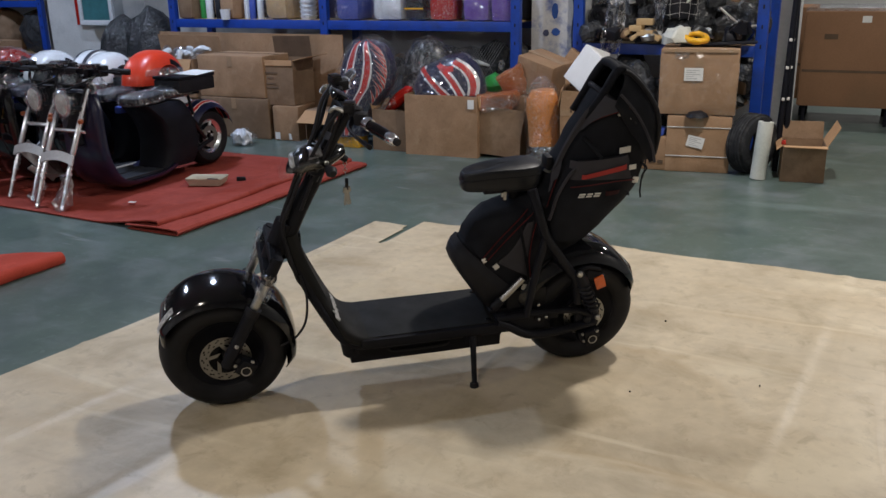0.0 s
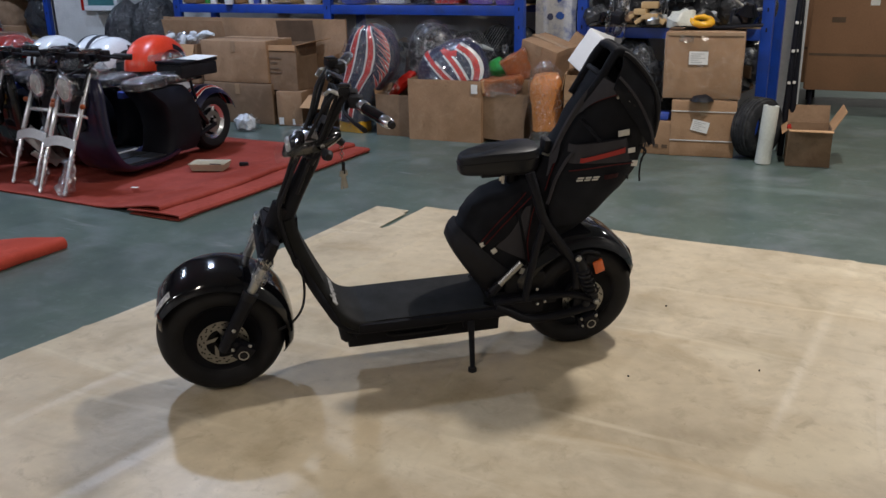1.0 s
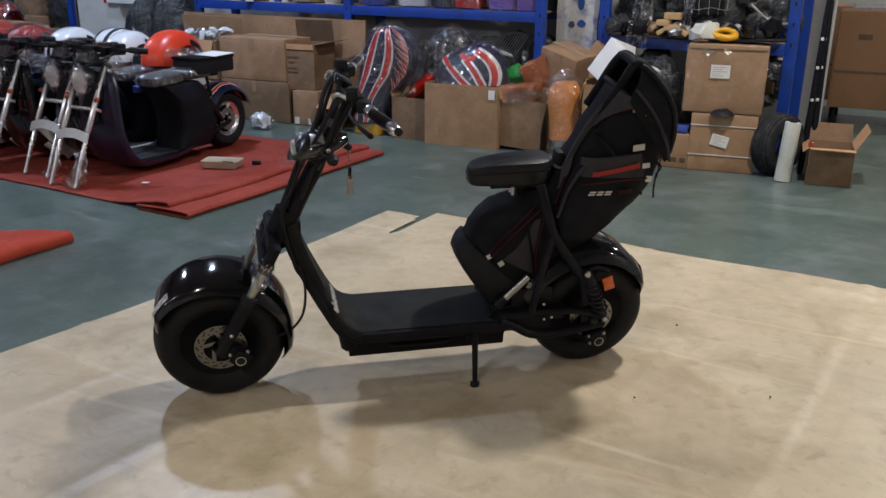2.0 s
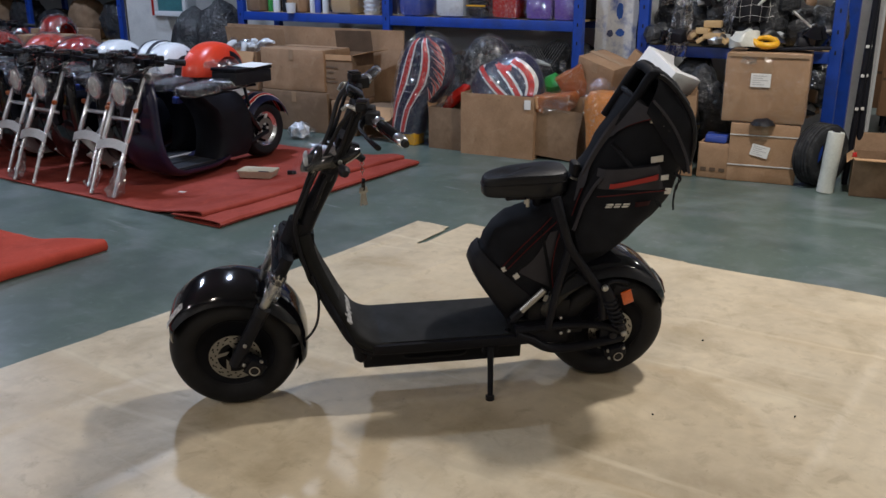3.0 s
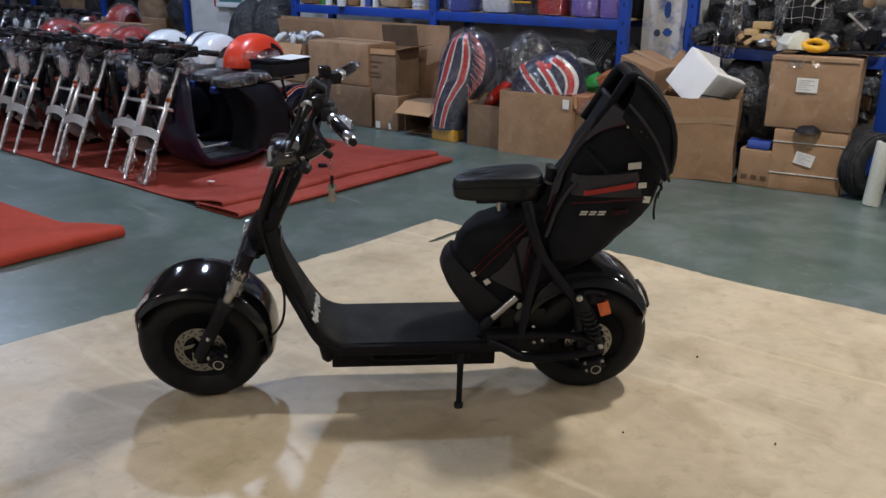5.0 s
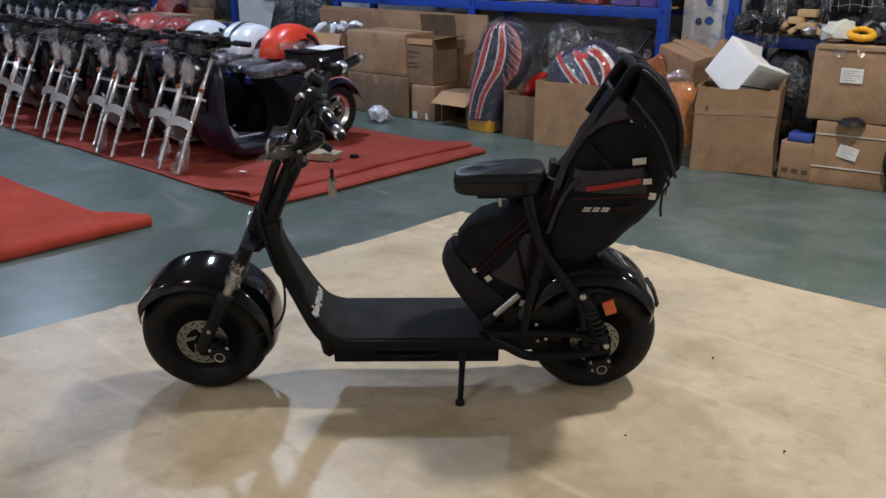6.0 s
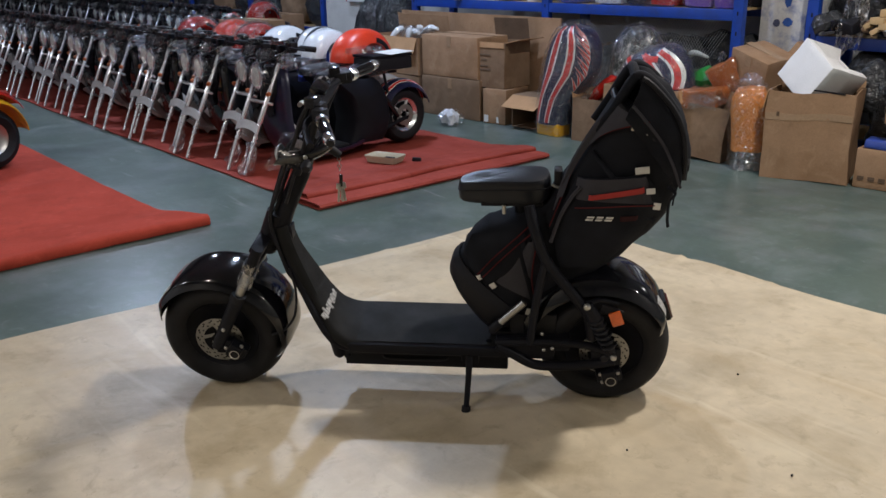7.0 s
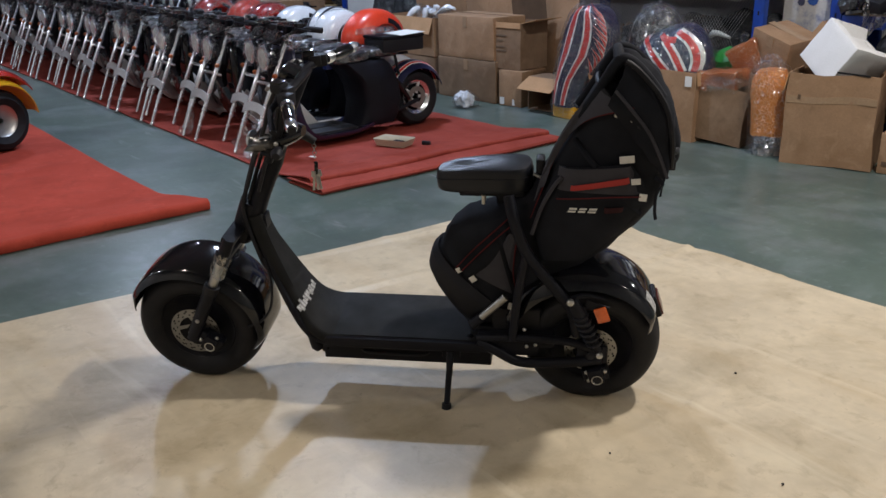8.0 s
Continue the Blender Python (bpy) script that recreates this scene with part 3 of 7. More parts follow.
def fat_wheel(c, name, parent, spokes=True):
    w = part(name, lathe(B(), [(0.030, -0.075), (0.052, -0.08), (0.056, -0.05), (0.115, -0.062), (0.132, -0.078), (0.136, -0.075), (0.136, 0.075), (0.132, 0.078), (0.115, 0.062), (0.056, 0.05), (0.052, 0.08), (0.030, 0.075)], c, 40), BLACK_SATIN, parent)
    prof = [(0.128, -0.07), (0.140, -0.084), (0.165, -0.097), (0.190, -0.096), (0.208, -0.082), (0.219, -0.055), (0.2235, -0.034), (0.2195, -0.031), (0.2195, -0.026), (0.2245, -0.023), (0.2250, -0.004), (0.2205, -0.002), (0.2205, 0.002), (0.2250, 0.004), (0.2245, 0.023), (0.2195, 0.026), (0.2195, 0.031), (0.2235, 0.034), (0.219, 0.055), (0.208, 0.082), (0.190, 0.096), (0.165, 0.097), (0.140, 0.084), (0.128, 0.07)]
    part("tyre", lathe(B(), prof, c, 72), RUBBER, w, "fat black road tyre")
    return w


def brake_disc(c, y, r, parent):
    """A steel ring with rows of holes, on five arms."""
    bm = B()
    radii, n = [r * 0.66, r * 0.72, r * 0.77, r * 0.83, r * 0.88, r * 0.94, r], 60
    rows = [[bm.verts.new((c[0] + q * math.cos(2 * math.pi * i / n), y, c[2] + q * math.sin(2 * math.pi * i / n))) for i in range(n)] for q in radii]
    for k, (a, b) in enumerate(zip(rows, rows[1:])):
        for i in range(n):
            if (k == 1 and i % 4 == 0) or (k == 3 and i % 4 == 2) or (k == 4 and i % 4 == 1):
                continue
            bm.faces.new((a[i], a[(i + 1) % n], b[(i + 1) % n], b[i]))
    for k in range(5):
        t = 2 * math.pi * k / 5
        p = [Vector((c[0] + q * math.cos(t + tw), y, c[2] + q * math.sin(t + tw))) for q, tw in ((0.03, -0.45), (0.03, 0.3), (r * 0.67, 0.62), (r * 0.67, 0.36))]
        bm.faces.new([bm.verts.new(v) for v in p])
    bmesh.ops.solidify(bm, geom=bm.faces[:], thickness=0.004)
    return part("brake_disc", bm, STEEL, parent, "drilled steel brake disc")


def bolt(a, d, r, parent, material=None, name="bolt"):
    a, d = Vector(a), Vector(d)
    return part(name, tube(B(), [a, a + d * 0.7, a + d], [r, r, r * 0.6], 8), material or STEEL, parent)


def caliper(x, y, z, turn, parent):
    m = Matrix.Rotation(turn, 4, "Y")
    q = part("brake_caliper", box(box(B(), (x, y, z), (0.085, 0.045, 0.052), 0.010, m), (x, y - 0.01, z), (0.05, 0.055, 0.06), 0.012, m), BLACK_SATIN, parent)
    bolt((x + 0.004, y - 0.036, z - 0.004), (0, -0.006, 0), 0.017, q, BLACK_MATTE, "piston_cap")
    part("cap_ring", lathe(B(), [(0.017, 0.0), (0.0185, -0.002), (0.0155, -0.002), (0.0145, 0)], (x + 0.004, y - 0.041, z - 0.004), 20), STEEL, q)
    for dx, dz in ((-0.03, 0.012), (0.028, 0.02), (-0.022, -0.02)):
        bolt((x + dx, y - 0.02, z + dz), (0, -0.008, 0), 0.007, q)
    return q


def mudguard(c, a0, a1, crown, lip, half, parent, name="mudguard"):
    """A rounded gutter swept about the axle; crown and lip radii vary with the angle."""
    n, k = 48, 15
    grid = []
    for i in range(n + 1):
        f = i / n
        a = radians(a0 + (a1 - a0) * f)
        rc, rl = crown(f), lip(f)
        end = min(1.0, min(f, 1 - f) / 0.06)
        row = []
        for j in range(k + 1):
            s = -1 + 2 * j / k
            y = half * math.copysign(abs(s) ** 0.85, s)
            r = rl + (rc - rl) * (1 - abs(s) ** 2.6) ** (1 / 2.2) if abs(s) < 1 else rl
            r = r - (1 - end) * 0.018
            row.append((c[0] + r * math.cos(a), c[1] + y, c[2] + r * math.sin(a)))
        grid.append(row)
    return part(name, sheet(B(), grid, 0.004), BLACK_GLOSS, parent, "gloss black rounded mudguard", sharp=60)


front_wheel = fat_wheel(FW, "front_wheel", scoot)
brake_disc(FW, -0.103, 0.088, front_wheel)
rear_wheel = fat_wheel(RW, "rear_wheel", scoot)
brake_disc(RW, -0.103, 0.084, rear_wheel)
for c, w in ((FW, front_wheel), (RW, rear_wheel)):
    part("axle", rod(B(), (c[0], -0.135, c[2]), (c[0], 0.135, c[2]), 0.012), STEEL, w)
    bolt((c[0], -0.128, c[2]), (0, -0.016, 0), 0.016, w, BLACK_MATTE, "axle_nut")
caliper(-0.822, -0.112, 0.200, 0.6, scoot)
caliper(0.486, -0.112, 0.142, -0.3, scoot)

lip_f = lambda f: 0.222 + 0.008 * math.cos(2 * math.pi * f)
crown_f = lambda f: 0.240 + 0.026 * math.sin(math.pi * min(1, 0.04 + 0.94 * f)) ** 0.8
lip_r, crown_r = (lambda f: 0.262 - 0.05 * f), (lambda f: 0.318 - 0.085 * f ** 2.0)
fmud = mudguard(FW, 157, -16, crown_f, lip_f, 0.118, scoot, "front_mudguard")
rmud = mudguard(RW, 165, 25, crown_r, lip_r, 0.120, scoot, "rear_mudguard")


# worn white decals lying on both mudguards
def guard_patch(c, a0, a1, crown, lip, half, d0, d1, y0, y1, n=14):
    rows = []
    for a in np.linspace(d0, d1, n):
        f = (a - a0) / (a1 - a0)
        row = []
        for y in np.linspace(y0, y1, 6):
            s = (abs(y) / half) ** (1 / 0.85)
            r = lip(f) + (crown(f) - lip(f)) * (1 - s ** 2.6) ** (1 / 2.2) + 0.0015
            row.append((c[0] + r * math.cos(radians(a)), c[1] + y, c[2] + r * math.sin(radians(a))))
        rows.append(row)
    return sheet(B(), rows, 0.001)


part("decal", guard_patch(FW, 157, -16, crown_f, lip_f, 0.118, 128, 150, -0.088, -0.056), DECAL, fmud, "worn white decal strip")
part("decal", guard_patch(RW, 165, 25, crown_r, lip_r, 0.120, 36, 50, -0.086, -0.045), DECAL, rmud, "worn white decal strip")
tail = part("tail_lamp", box(B(), (0.668, 0, 0.356), (0.020, 0.085, 0.080), 0.007, Matrix.Rotation(-0.35, 4, "Y")), BLACK_MATTE, scoot)
part("lens", box(B(), (0.680, 0, 0.354), (0.010, 0.070, 0.062), 0.004, Matrix.Rotation(-0.35, 4, "Y")), RED_LENS, tail, "dark red tail lamp lens")

# fork: two legs, lower black sliders, bright stanchions, crown and steerer
for y in (-0.128, 0.128):
    leg = part("fork_leg", tube(B(), [(-0.884, y, 0.212), (-0.868, y, 0.245), (-0.776, y, 0.425)], [0.020, 0.022, 0.024], 14), BLACK_SATIN, scoot)
    part("stanchion", rod(B(), (-0.778, y, 0.42), (-0.722, y, 0.532), 0.0155), STEEL, leg, "bright steel fork stanchion")
    part("collar", tube(B(), [(-0.785, y, 0.407), (-0.772, y, 0.432)], 0.0265, 14), BLACK_MATTE, leg)
    bolt((-0.842, y * 1.15, 0.30), (0, math.copysign(0.01, y), 0), 0.007, leg)
crown = B()
box(crown, (-0.715, 0, 0.545), (0.050, 0.285, 0.028), 0.010, Matrix.Rotation(0.45, 4, "Y"))
box(crown, (-0.690, 0, 0.60), (0.046, 0.270, 0.022), 0.008, Matrix.Rotation(0.45, 4, "Y"))
for y in (-0.128, 0.128):
    rod(crown, (-0.725, y, 0.52), (-0.682, y, 0.612), 0.0195, 14)
part("fork_crown", crown, BLACK_SATIN, scoot)
part("dust_wrap", crumple(tube(B(), [(-0.748, -0.13, 0.475), (-0.722, -0.13, 0.53), (-0.715, -0.128, 0.56)], [0.024, 0.030, 0.024], 12, 4), 0.010, 40, 1), FILM_THICK, scoot, "scrap of clear packing film on the fork")
part("dust_wrap", crumple(tube(B(), [(-0.748, 0.13, 0.475), (-0.722, 0.13, 0.53), (-0.715, 0.128, 0.60)], [0.022, 0.030, 0.022], 12, 4), 0.010, 40, 5), FILM_THICK, scoot, "scrap of clear packing film on the fork")
stem = part("stem", tube(B(), [(-0.672, 0, 0.58), (-0.632, 0, 0.648), (-0.602, 0, 0.713), (-0.571, 0, 0.774), (-0.541, 0, 0.833), (-0.508, 0, 0.915), (-0.490, 0, 0.955)], [0.036, 0.032, 0.031, 0.030, 0.030, 0.026, 0.022], 16, 4), BLACK_SATIN, scoot, "black steering stem")
# clamp blocks on the stem, then two risers that spread up to the wide bar
part("clamp", box(box(B(), (-0.512, 0, 0.905), (0.060, 0.115, 0.040), 0.012, Matrix.Rotation(0.42, 4, "Y")), (-0.488, 0, 0.965), (0.050, 0.105, 0.034), 0.010, Matrix.Rotation(0.42, 4, "Y")), BLACK_SATIN, scoot)
for s in (-1, 1):
    rs = part("riser", tube(B(), [(-0.545, s * 0.042, 0.845), (-0.515, s * 0.046, 0.905), (-0.482, s * 0.058, 0.975), (-0.448, s * 0.085, 1.050), (-0.428, s * 0.112, 1.094)], 0.0145, 12, 4), BLACK_SATIN, scoot, "black bar riser")
    bolt((-0.503, s * 0.062, 0.912), (0.0, s * 0.010, 0), 0.008, rs)
bar = part("handlebar", tube(B(), [(-0.338, -0.366, 1.084), (-0.372, -0.280, 1.088), (-0.408, -0.180, 1.094), (-0.430, -0.105, 1.097), (-0.438, 0, 1.098), (-0.430, 0.105, 1.097), (-0.408, 0.180, 1.094), (-0.372, 0.280, 1.088), (-0.338, 0.366, 1.084)], 0.0125, 12, 5), BLACK_SATIN, scoot)
for s in (-1, 1):
    g = part("grip", tube(B(), [(-0.390, s * 0.232, 1.090), (-0.376, s * 0.270, 1.088), (-0.358, s * 0.315, 1.086), (-0.350, s * 0.338, 1.085)], [0.0165, 0.0185, 0.0180, 0.0165], 16, 3), BLACK_GLOSS, bar, "smooth black rubber grip")
    part("end_cap", tube(B(), [(-0.353, s * 0.330, 1.0855), (-0.347, s * 0.346, 1.0845), (-0.341, s * 0.362, 1.084), (-0.338, s * 0.370, 1.0838)], [0.0168, 0.0182, 0.0160, 0.011], 16, 2), CHROME, g, "chrome grip end")
    part("end_plug", tube(B(), [(-0.339, s * 0.367, 1.084), (-0.335, s * 0.378, 1.0832)], [0.0125, 0.011], 12), BLACK_MATTE, g)
    part("collar", tube(B(), [(-0.399, s * 0.208, 1.092), (-0.395, s * 0.219, 1.0915), (-0.388, s * 0.236, 1.090)], [0.018, 0.0210, 0.019], 16), CHROME, g, "chrome grip collar")
    part("switch_box", box(box(B(), (-0.408, s * 0.182, 1.096), (0.042, 0.040, 0.040), 0.010, Matrix.Rotation(s * 0.35, 4, "Z")), (-0.418, s * 0.150, 1.106), (0.040, 0.040, 0.034), 0.008, Matrix.Rotation(s * 0.35, 4, "Z")), BLACK_MATTE, bar)
    part("brake_lever", tube(B(), [(-0.430, s * 0.165, 1.088), (-0.448, s * 0.205, 1.074), (-0.432, s * 0.265, 1.062), (-0.408, s * 0.322, 1.054)], [0.008, 0.0065, 0.0060, 0.0085], 8, 4, flat=1.5), BLACK_SATIN, bar)
    rv = part("reservoir", box(B(), (-0.436, s * 0.150, 1.122), (0.038, 0.044, 0.028), 0.008, Matrix.Rotation(s * 0.3, 4, "Z")), BLACK_MATTE, bar)
    part("lid", box(B(), (-0.436, s * 0.150, 1.138), (0.034, 0.040, 0.005), 0.002, Matrix.Rotation(s * 0.3, 4, "Z")), BLACK_GLOSS, rv)
    part("hose_joint", tube(B(), [(-0.452, s * 0.135, 1.105), (-0.476, s * 0.115, 1.112), (-0.492, s * 0.100, 1.096)], 0.0065, 8, 3), STEEL, bar)
part("display", box(B(), (-0.448, 0.0, 1.118), (0.052, 0.085, 0.026), 0.010, Matrix.Rotation(0.45, 4, "Y")), BLACK_GLOSS, bar)
part("cross_clamp", box(B(), (-0.436, 0.0, 1.092), (0.040, 0.22, 0.026), 0.008, Matrix.Rotation(0.45, 4, "Y")), BLACK_SATIN, bar)


# long oval head lamp ahead of the stem, half wrapped in film
def lamp_shell(x0, x1, grow, cut=0.0, n=26, k=14):
    rings = []
    for i in range(k + 1):
        f = i / k
        r = math.sin(math.pi * (0.24 + 0.70 * f)) ** 0.62
        x = x0 + (x1 - x0) * f
        rings.append([Vector((x + 0.030 * (math.sin(a) if f < 0.3 else 0) * (1 - f / 0.3 if f < 0.3 else 0), (0.078 + grow) * r * math.cos(a), 0.012 * f + (0.040 + grow) * r * math.sin(a))) for a in (2 * math.pi * j / n for j in range(n))])
    return rings


lamp = part("head_lamp", loft(B(), lamp_shell(-0.070, 0.100, 0.0)), BLACK_GLOSS, scoot, "long gloss black head lamp")
lamp.matrix_basis = Matrix.LocRotScale((-0.532, 0.004, 0.905), Euler((0, radians(-6), 0)), (1, 1, 1))
part("lens", lathe(B(), [(0.0, -0.016), (0.017, -0.014), (0.025, -0.008), (0.027, 0.0), (0.0, 0.0)], (-0.070, 0, 0), 26, "X"), FRAME_GREY, lamp, "grey lamp lens").matrix_basis = Matrix.LocRotScale((0, 0, 0), Euler((0, 0, 0)), (1, 1.6, 1.0))
# added chrome strip that imitates the bright reflection on the gloss black top
part("top_trim", loft(B(), [[v + Vector((0, 0, 0.0025)) for v in r[2:12]] for r in lamp_shell(-0.055, 0.085, 0.001)[:9]], cap=False, closed=False), CHROME, lamp, "chrome strip for the sheen on the lamp top")
part("film", crumple(crumple(loft(B(), lamp_shell(-0.098, 0.060, 0.014, n=40, k=20)), 0.010, 26, 2), 0.004, 70, 5), CARTON_FILM, lamp, "clear protective film round the lamp")
for s in (-1, 1):
    part("lamp_bracket", tube(B(), [(-0.560, s * 0.050, 0.880), (-0.530, s * 0.050, 0.868), (-0.512, s * 0.044, 0.880)], 0.011, 8), BLACK_SATIN, scoot)
    ind = part("indicator", tube(B(), [(-0.500, s * 0.060, 0.895), (-0.492, s * 0.100, 0.893), (-0.490, s * 0.118, 0.892)], [0.010, 0.020, 0.012], 12), BLACK_MATTE, scoot)
# cables along the stem, the loop of hose by the front wheel
for pts, r in (
    ([(-0.455, 0.10, 1.120), (-0.496, 0.06, 1.075), (-0.530, 0.02, 0.985), (-0.586, -0.01, 0.880), (-0.622, -0.02, 0.790), (-0.655, -0.02, 0.70), (-0.668, -0.03, 0.62)], 0.0075),
    ([(-0.450, 0.14, 1.115), (-0.482, 0.09, 1.050), (-0.512, 0.05, 0.985), (-0.560, 0.02, 0.900), (-0.606, 0.0, 0.790), (-0.640, -0.02, 0.70)], 0.0065),
    ([(-0.455, -0.12, 1.110), (-0.500, -0.085, 1.040), (-0.535, -0.060, 0.960), (-0.580, -0.045, 0.870), (-0.622, -0.040, 0.770), (-0.655, -0.045, 0.67), (-0.62, -0.055, 0.50), (-0.60, -0.06, 0.46)], 0.0065),
    ([(-0.448, -0.10, 1.105), (-0.478, -0.080, 1.020), (-0.505, -0.066, 0.945), (-0.548, -0.050, 0.850), (-0.592, -0.045, 0.740)], 0.006),
    ([(-0.608, -0.06, 0.50), (-0.590, -0.075, 0.42), (-0.600, -0.09, 0.33), (-0.640, -0.10, 0.275), (-0.69, -0.10, 0.25)], 0.0045),
):
    part("cable", tube(B(), pts, r, 8, 6), BLACK_MATTE, scoot)

# frame: head tube, flat ramp that widens into the deck
def ramp():
    mid = catmull([(-0.636, 0, 0.640), (-0.614, 0, 0.550), (-0.569, 0, 0.443), (-0.519, 0, 0.341), (-0.475, 0, 0.275), (-0.415, 0, 0.241), (-0.34, 0, 0.234)], 5)
    half = np.interp(np.linspace(0, 1, len(mid)), [0, 0.2, 0.45, 0.7, 0.85, 1], [0.036, 0.048, 0.082, 0.118, 0.136, 0.142])
    thick = np.interp(np.linspace(0, 1, len(mid)), [0, 0.3, 0.7, 1], [0.062, 0.060, 0.048, 0.036])
    rings = []
    for i, p in enumerate(mid):
        d = (mid[min(i + 1, len(mid) - 1)] - mid[max(i - 1, 0)]).normalized()
        nrm = Vector((-d.z, 0, d.x))
        if nrm.z < 0 and nrm.x < 0:
            nrm = -nrm
        h, w = thick[i] / 2, half[i]
        rings.append([p + nrm * a + Vector((0, b, 0)) for a, b in ((h, -w + 0.012), (h, w - 0.012), (h * 0.5, w), (-h * 0.5, w), (-h, w - 0.012), (-h, -w + 0.012), (-h * 0.5, -w), (h * 0.5, -w))])
    return loft(B(), rings)


part("frame_ramp", ramp(), GRIP, scoot, "flat black frame plate rising to the steering head", sharp=50)
for y in (-0.108, 0.108):
    part("frame_tube", tube(B(), [(-0.622, y * 0.30, 0.540), (-0.577, y * 0.55, 0.436), (-0.527, y * 0.85, 0.336), (-0.482, y, 0.258), (-0.43, y, 0.215), (-0.30, y, 0.207), (0.12, y, 0.207)], 0.013, 12, 5), BLACK_SATIN, scoot)
part("head_tube", tube(B(), [(-0.700, 0, 0.545), (-0.640, 0, 0.685)], 0.036, 18), BLACK_SATIN, scoot)
part("gusset", sheet(B(), [[(-0.680, y, 0.545), (-0.600, y, 0.575), (-0.600, y, 0.64)] for y in (-0.02, 0.02)], 0.006), BLACK_SATIN, scoot)
# a line of worn white marks across the foot of the ramp
for k in range(11):
    part("decal", box(B(), (-0.4905 + 0.004 * (k % 2), -0.116 + k * 0.0165, 0.345 - 0.0054 * (k % 2)), (0.020 + 0.007 * (k % 3), 0.012, 0.003), 0, Matrix.Rotation(0.93, 4, "Y")), DECAL, scoot, "worn white mark on the frame plate")
deck = B()
box(deck, (-0.135, 0, 0.233), (0.555, 0.285, 0.038), 0.012)
part("deck", deck, BLACK_SATIN, scoot, "long flat black foot deck")
part("grip_sheet", box(B(), (-0.14, 0, 0.2535), (0.50, 0.255, 0.005), 0.002), GRIP, scoot, "matte black anti-slip sheet")
for s in (-1, 1):
    part("deck_screw", lathe(B(), [(0.0, 0.004), (0.010, 0.003), (0.012, 0)], (0.075, s * 0.105, 0.255), 12, "Z"), BLACK_GLOSS, scoot)
part("battery_box", box(box(B(), (-0.150, 0, 0.166), (0.580, 0.150, 0.100), 0.006), (-0.150, 0, 0.205), (0.560, 0.225, 0.034), 0.005), BLACK_SATIN, scoot, "black battery box under the deck")
part("strap_handle", tube(B(), [(-0.30, -0.078, 0.165), (-0.27, -0.088, 0.158), (-0.10, -0.088, 0.158), (-0.07, -0.078, 0.165)], 0.007, 8, 3), BLACK_MATTE, scoot)
for y in (-0.10, 0.10):
    part("tube_end", tube(B(), [(-0.462, y, 0.235), (-0.452, y, 0.185), (-0.445, y, 0.172)], [0.021, 0.022, 0.015], 12), BLACK_SATIN, scoot)
part("lock_tab", box(B(), (-0.432, -0.09, 0.192), (0.024, 0.03, 0.06), 0.008, Matrix.Rotation(-0.3, 4, "Y")), BLACK_SATIN, scoot)
stand = part("side_stand", tube(B(), [(0.010, -0.125, 0.205), (0.008, -0.150, 0.150), (0.002, -0.198, 0.050), (0.0, -0.206, 0.026)], [0.014, 0.011, 0.010, 0.0125], 12), BLACK_SATIN, scoot)
part("foot_pad", tube(B(), [(0.001, -0.199, 0.046), (0.0, -0.2065, 0.0255)], 0.016, 12), RUBBER, stand)
part("stand_bracket", box(B(), (0.012, -0.118, 0.205), (0.06, 0.02, 0.055), 0.005), BLACK_SATIN, scoot)

# rear end: swing arm tubes, shock absorbers, struts
for s in (-1, 1):
    y = s * 0.128
    part("swing_arm", tube(B(), [(0.100, y, 0.252), (0.160, y, 0.222), (0.225, y, 0.184), (0.300, y, 0.178), (0.420, y, 0.190), (0.500, y, 0.206)], 0.017, 12, 5), BLACK_SATIN, scoot)
    part("upper_stay", tube(B(), [(0.10, y * 0.95, 0.262), (0.24, y, 0.275), (0.40, y, 0.268), (0.50, y, 0.232)], 0.014, 10, 4), BLACK_SATIN, scoot)
    part("axle_plate", box(B(), (0.470, s * 0.118, 0.216), (0.10, 0.012, 0.07), 0.010), BLACK_SATIN, scoot)
    sh = part("shock_absorber", tube(B(), [(0.396, s * 0.150, 0.446), (0.425, s * 0.150, 0.390), (0.49, s * 0.150, 0.252)], [0.020, 0.024, 0.014], 14), BLACK_SATIN, scoot)
    spring = [(0.420 + 0.060 * f + 0.024 * math.cos(40 * f) * 0.9, s * 0.150 + 0.026 * math.sin(40 * f), 0.400 - 0.125 * f + 0.011 * math.cos(40 * f)) for f in np.linspace(0, 1, 60)]
    part("spring", tube(B(), spring, 0.0045, 6), BLACK_MATTE, sh, "black coil spring")
    bolt((0.396, s * 0.165, 0.446), (0, s * 0.014, 0), 0.012, sh)
    bolt((0.492, s * 0.160, 0.247), (0, s * 0.014, 0), 0.011, sh)
    part("mudguard_stay", tube(B(), [(0.396, s * 0.150, 0.446), (0.44, s * 0.135, 0.452), (0.50, s * 0.118, 0.430)], 0.008, 8, 3), BLACK_SATIN, scoot)
part("reflector_plate", box(B(), (0.478, -0.138, 0.412), (0.075, 0.006, 0.03), 0.003, Matrix.Rotation(0.35, 4, "Y")), BLACK_SATIN, scoot)
part("reflector", box(B(), (0.494, -0.146, 0.388), (0.040, 0.009, 0.054), 0.005, Matrix.Rotation(0.40 - 0.75, 4, "Y")), ORANGE_LENS, scoot, "orange side reflector")
part("side_strut", rod(B(), (0.112, -0.120, 0.340), (0.195, -0.118, 0.424), 0.0125), STEEL, scoot, "bright steel strut")
part("strut_sleeve", rod(B(), (0.085, -0.120, 0.313), (0.116, -0.120, 0.344), 0.017), BLACK_SATIN, scoot)
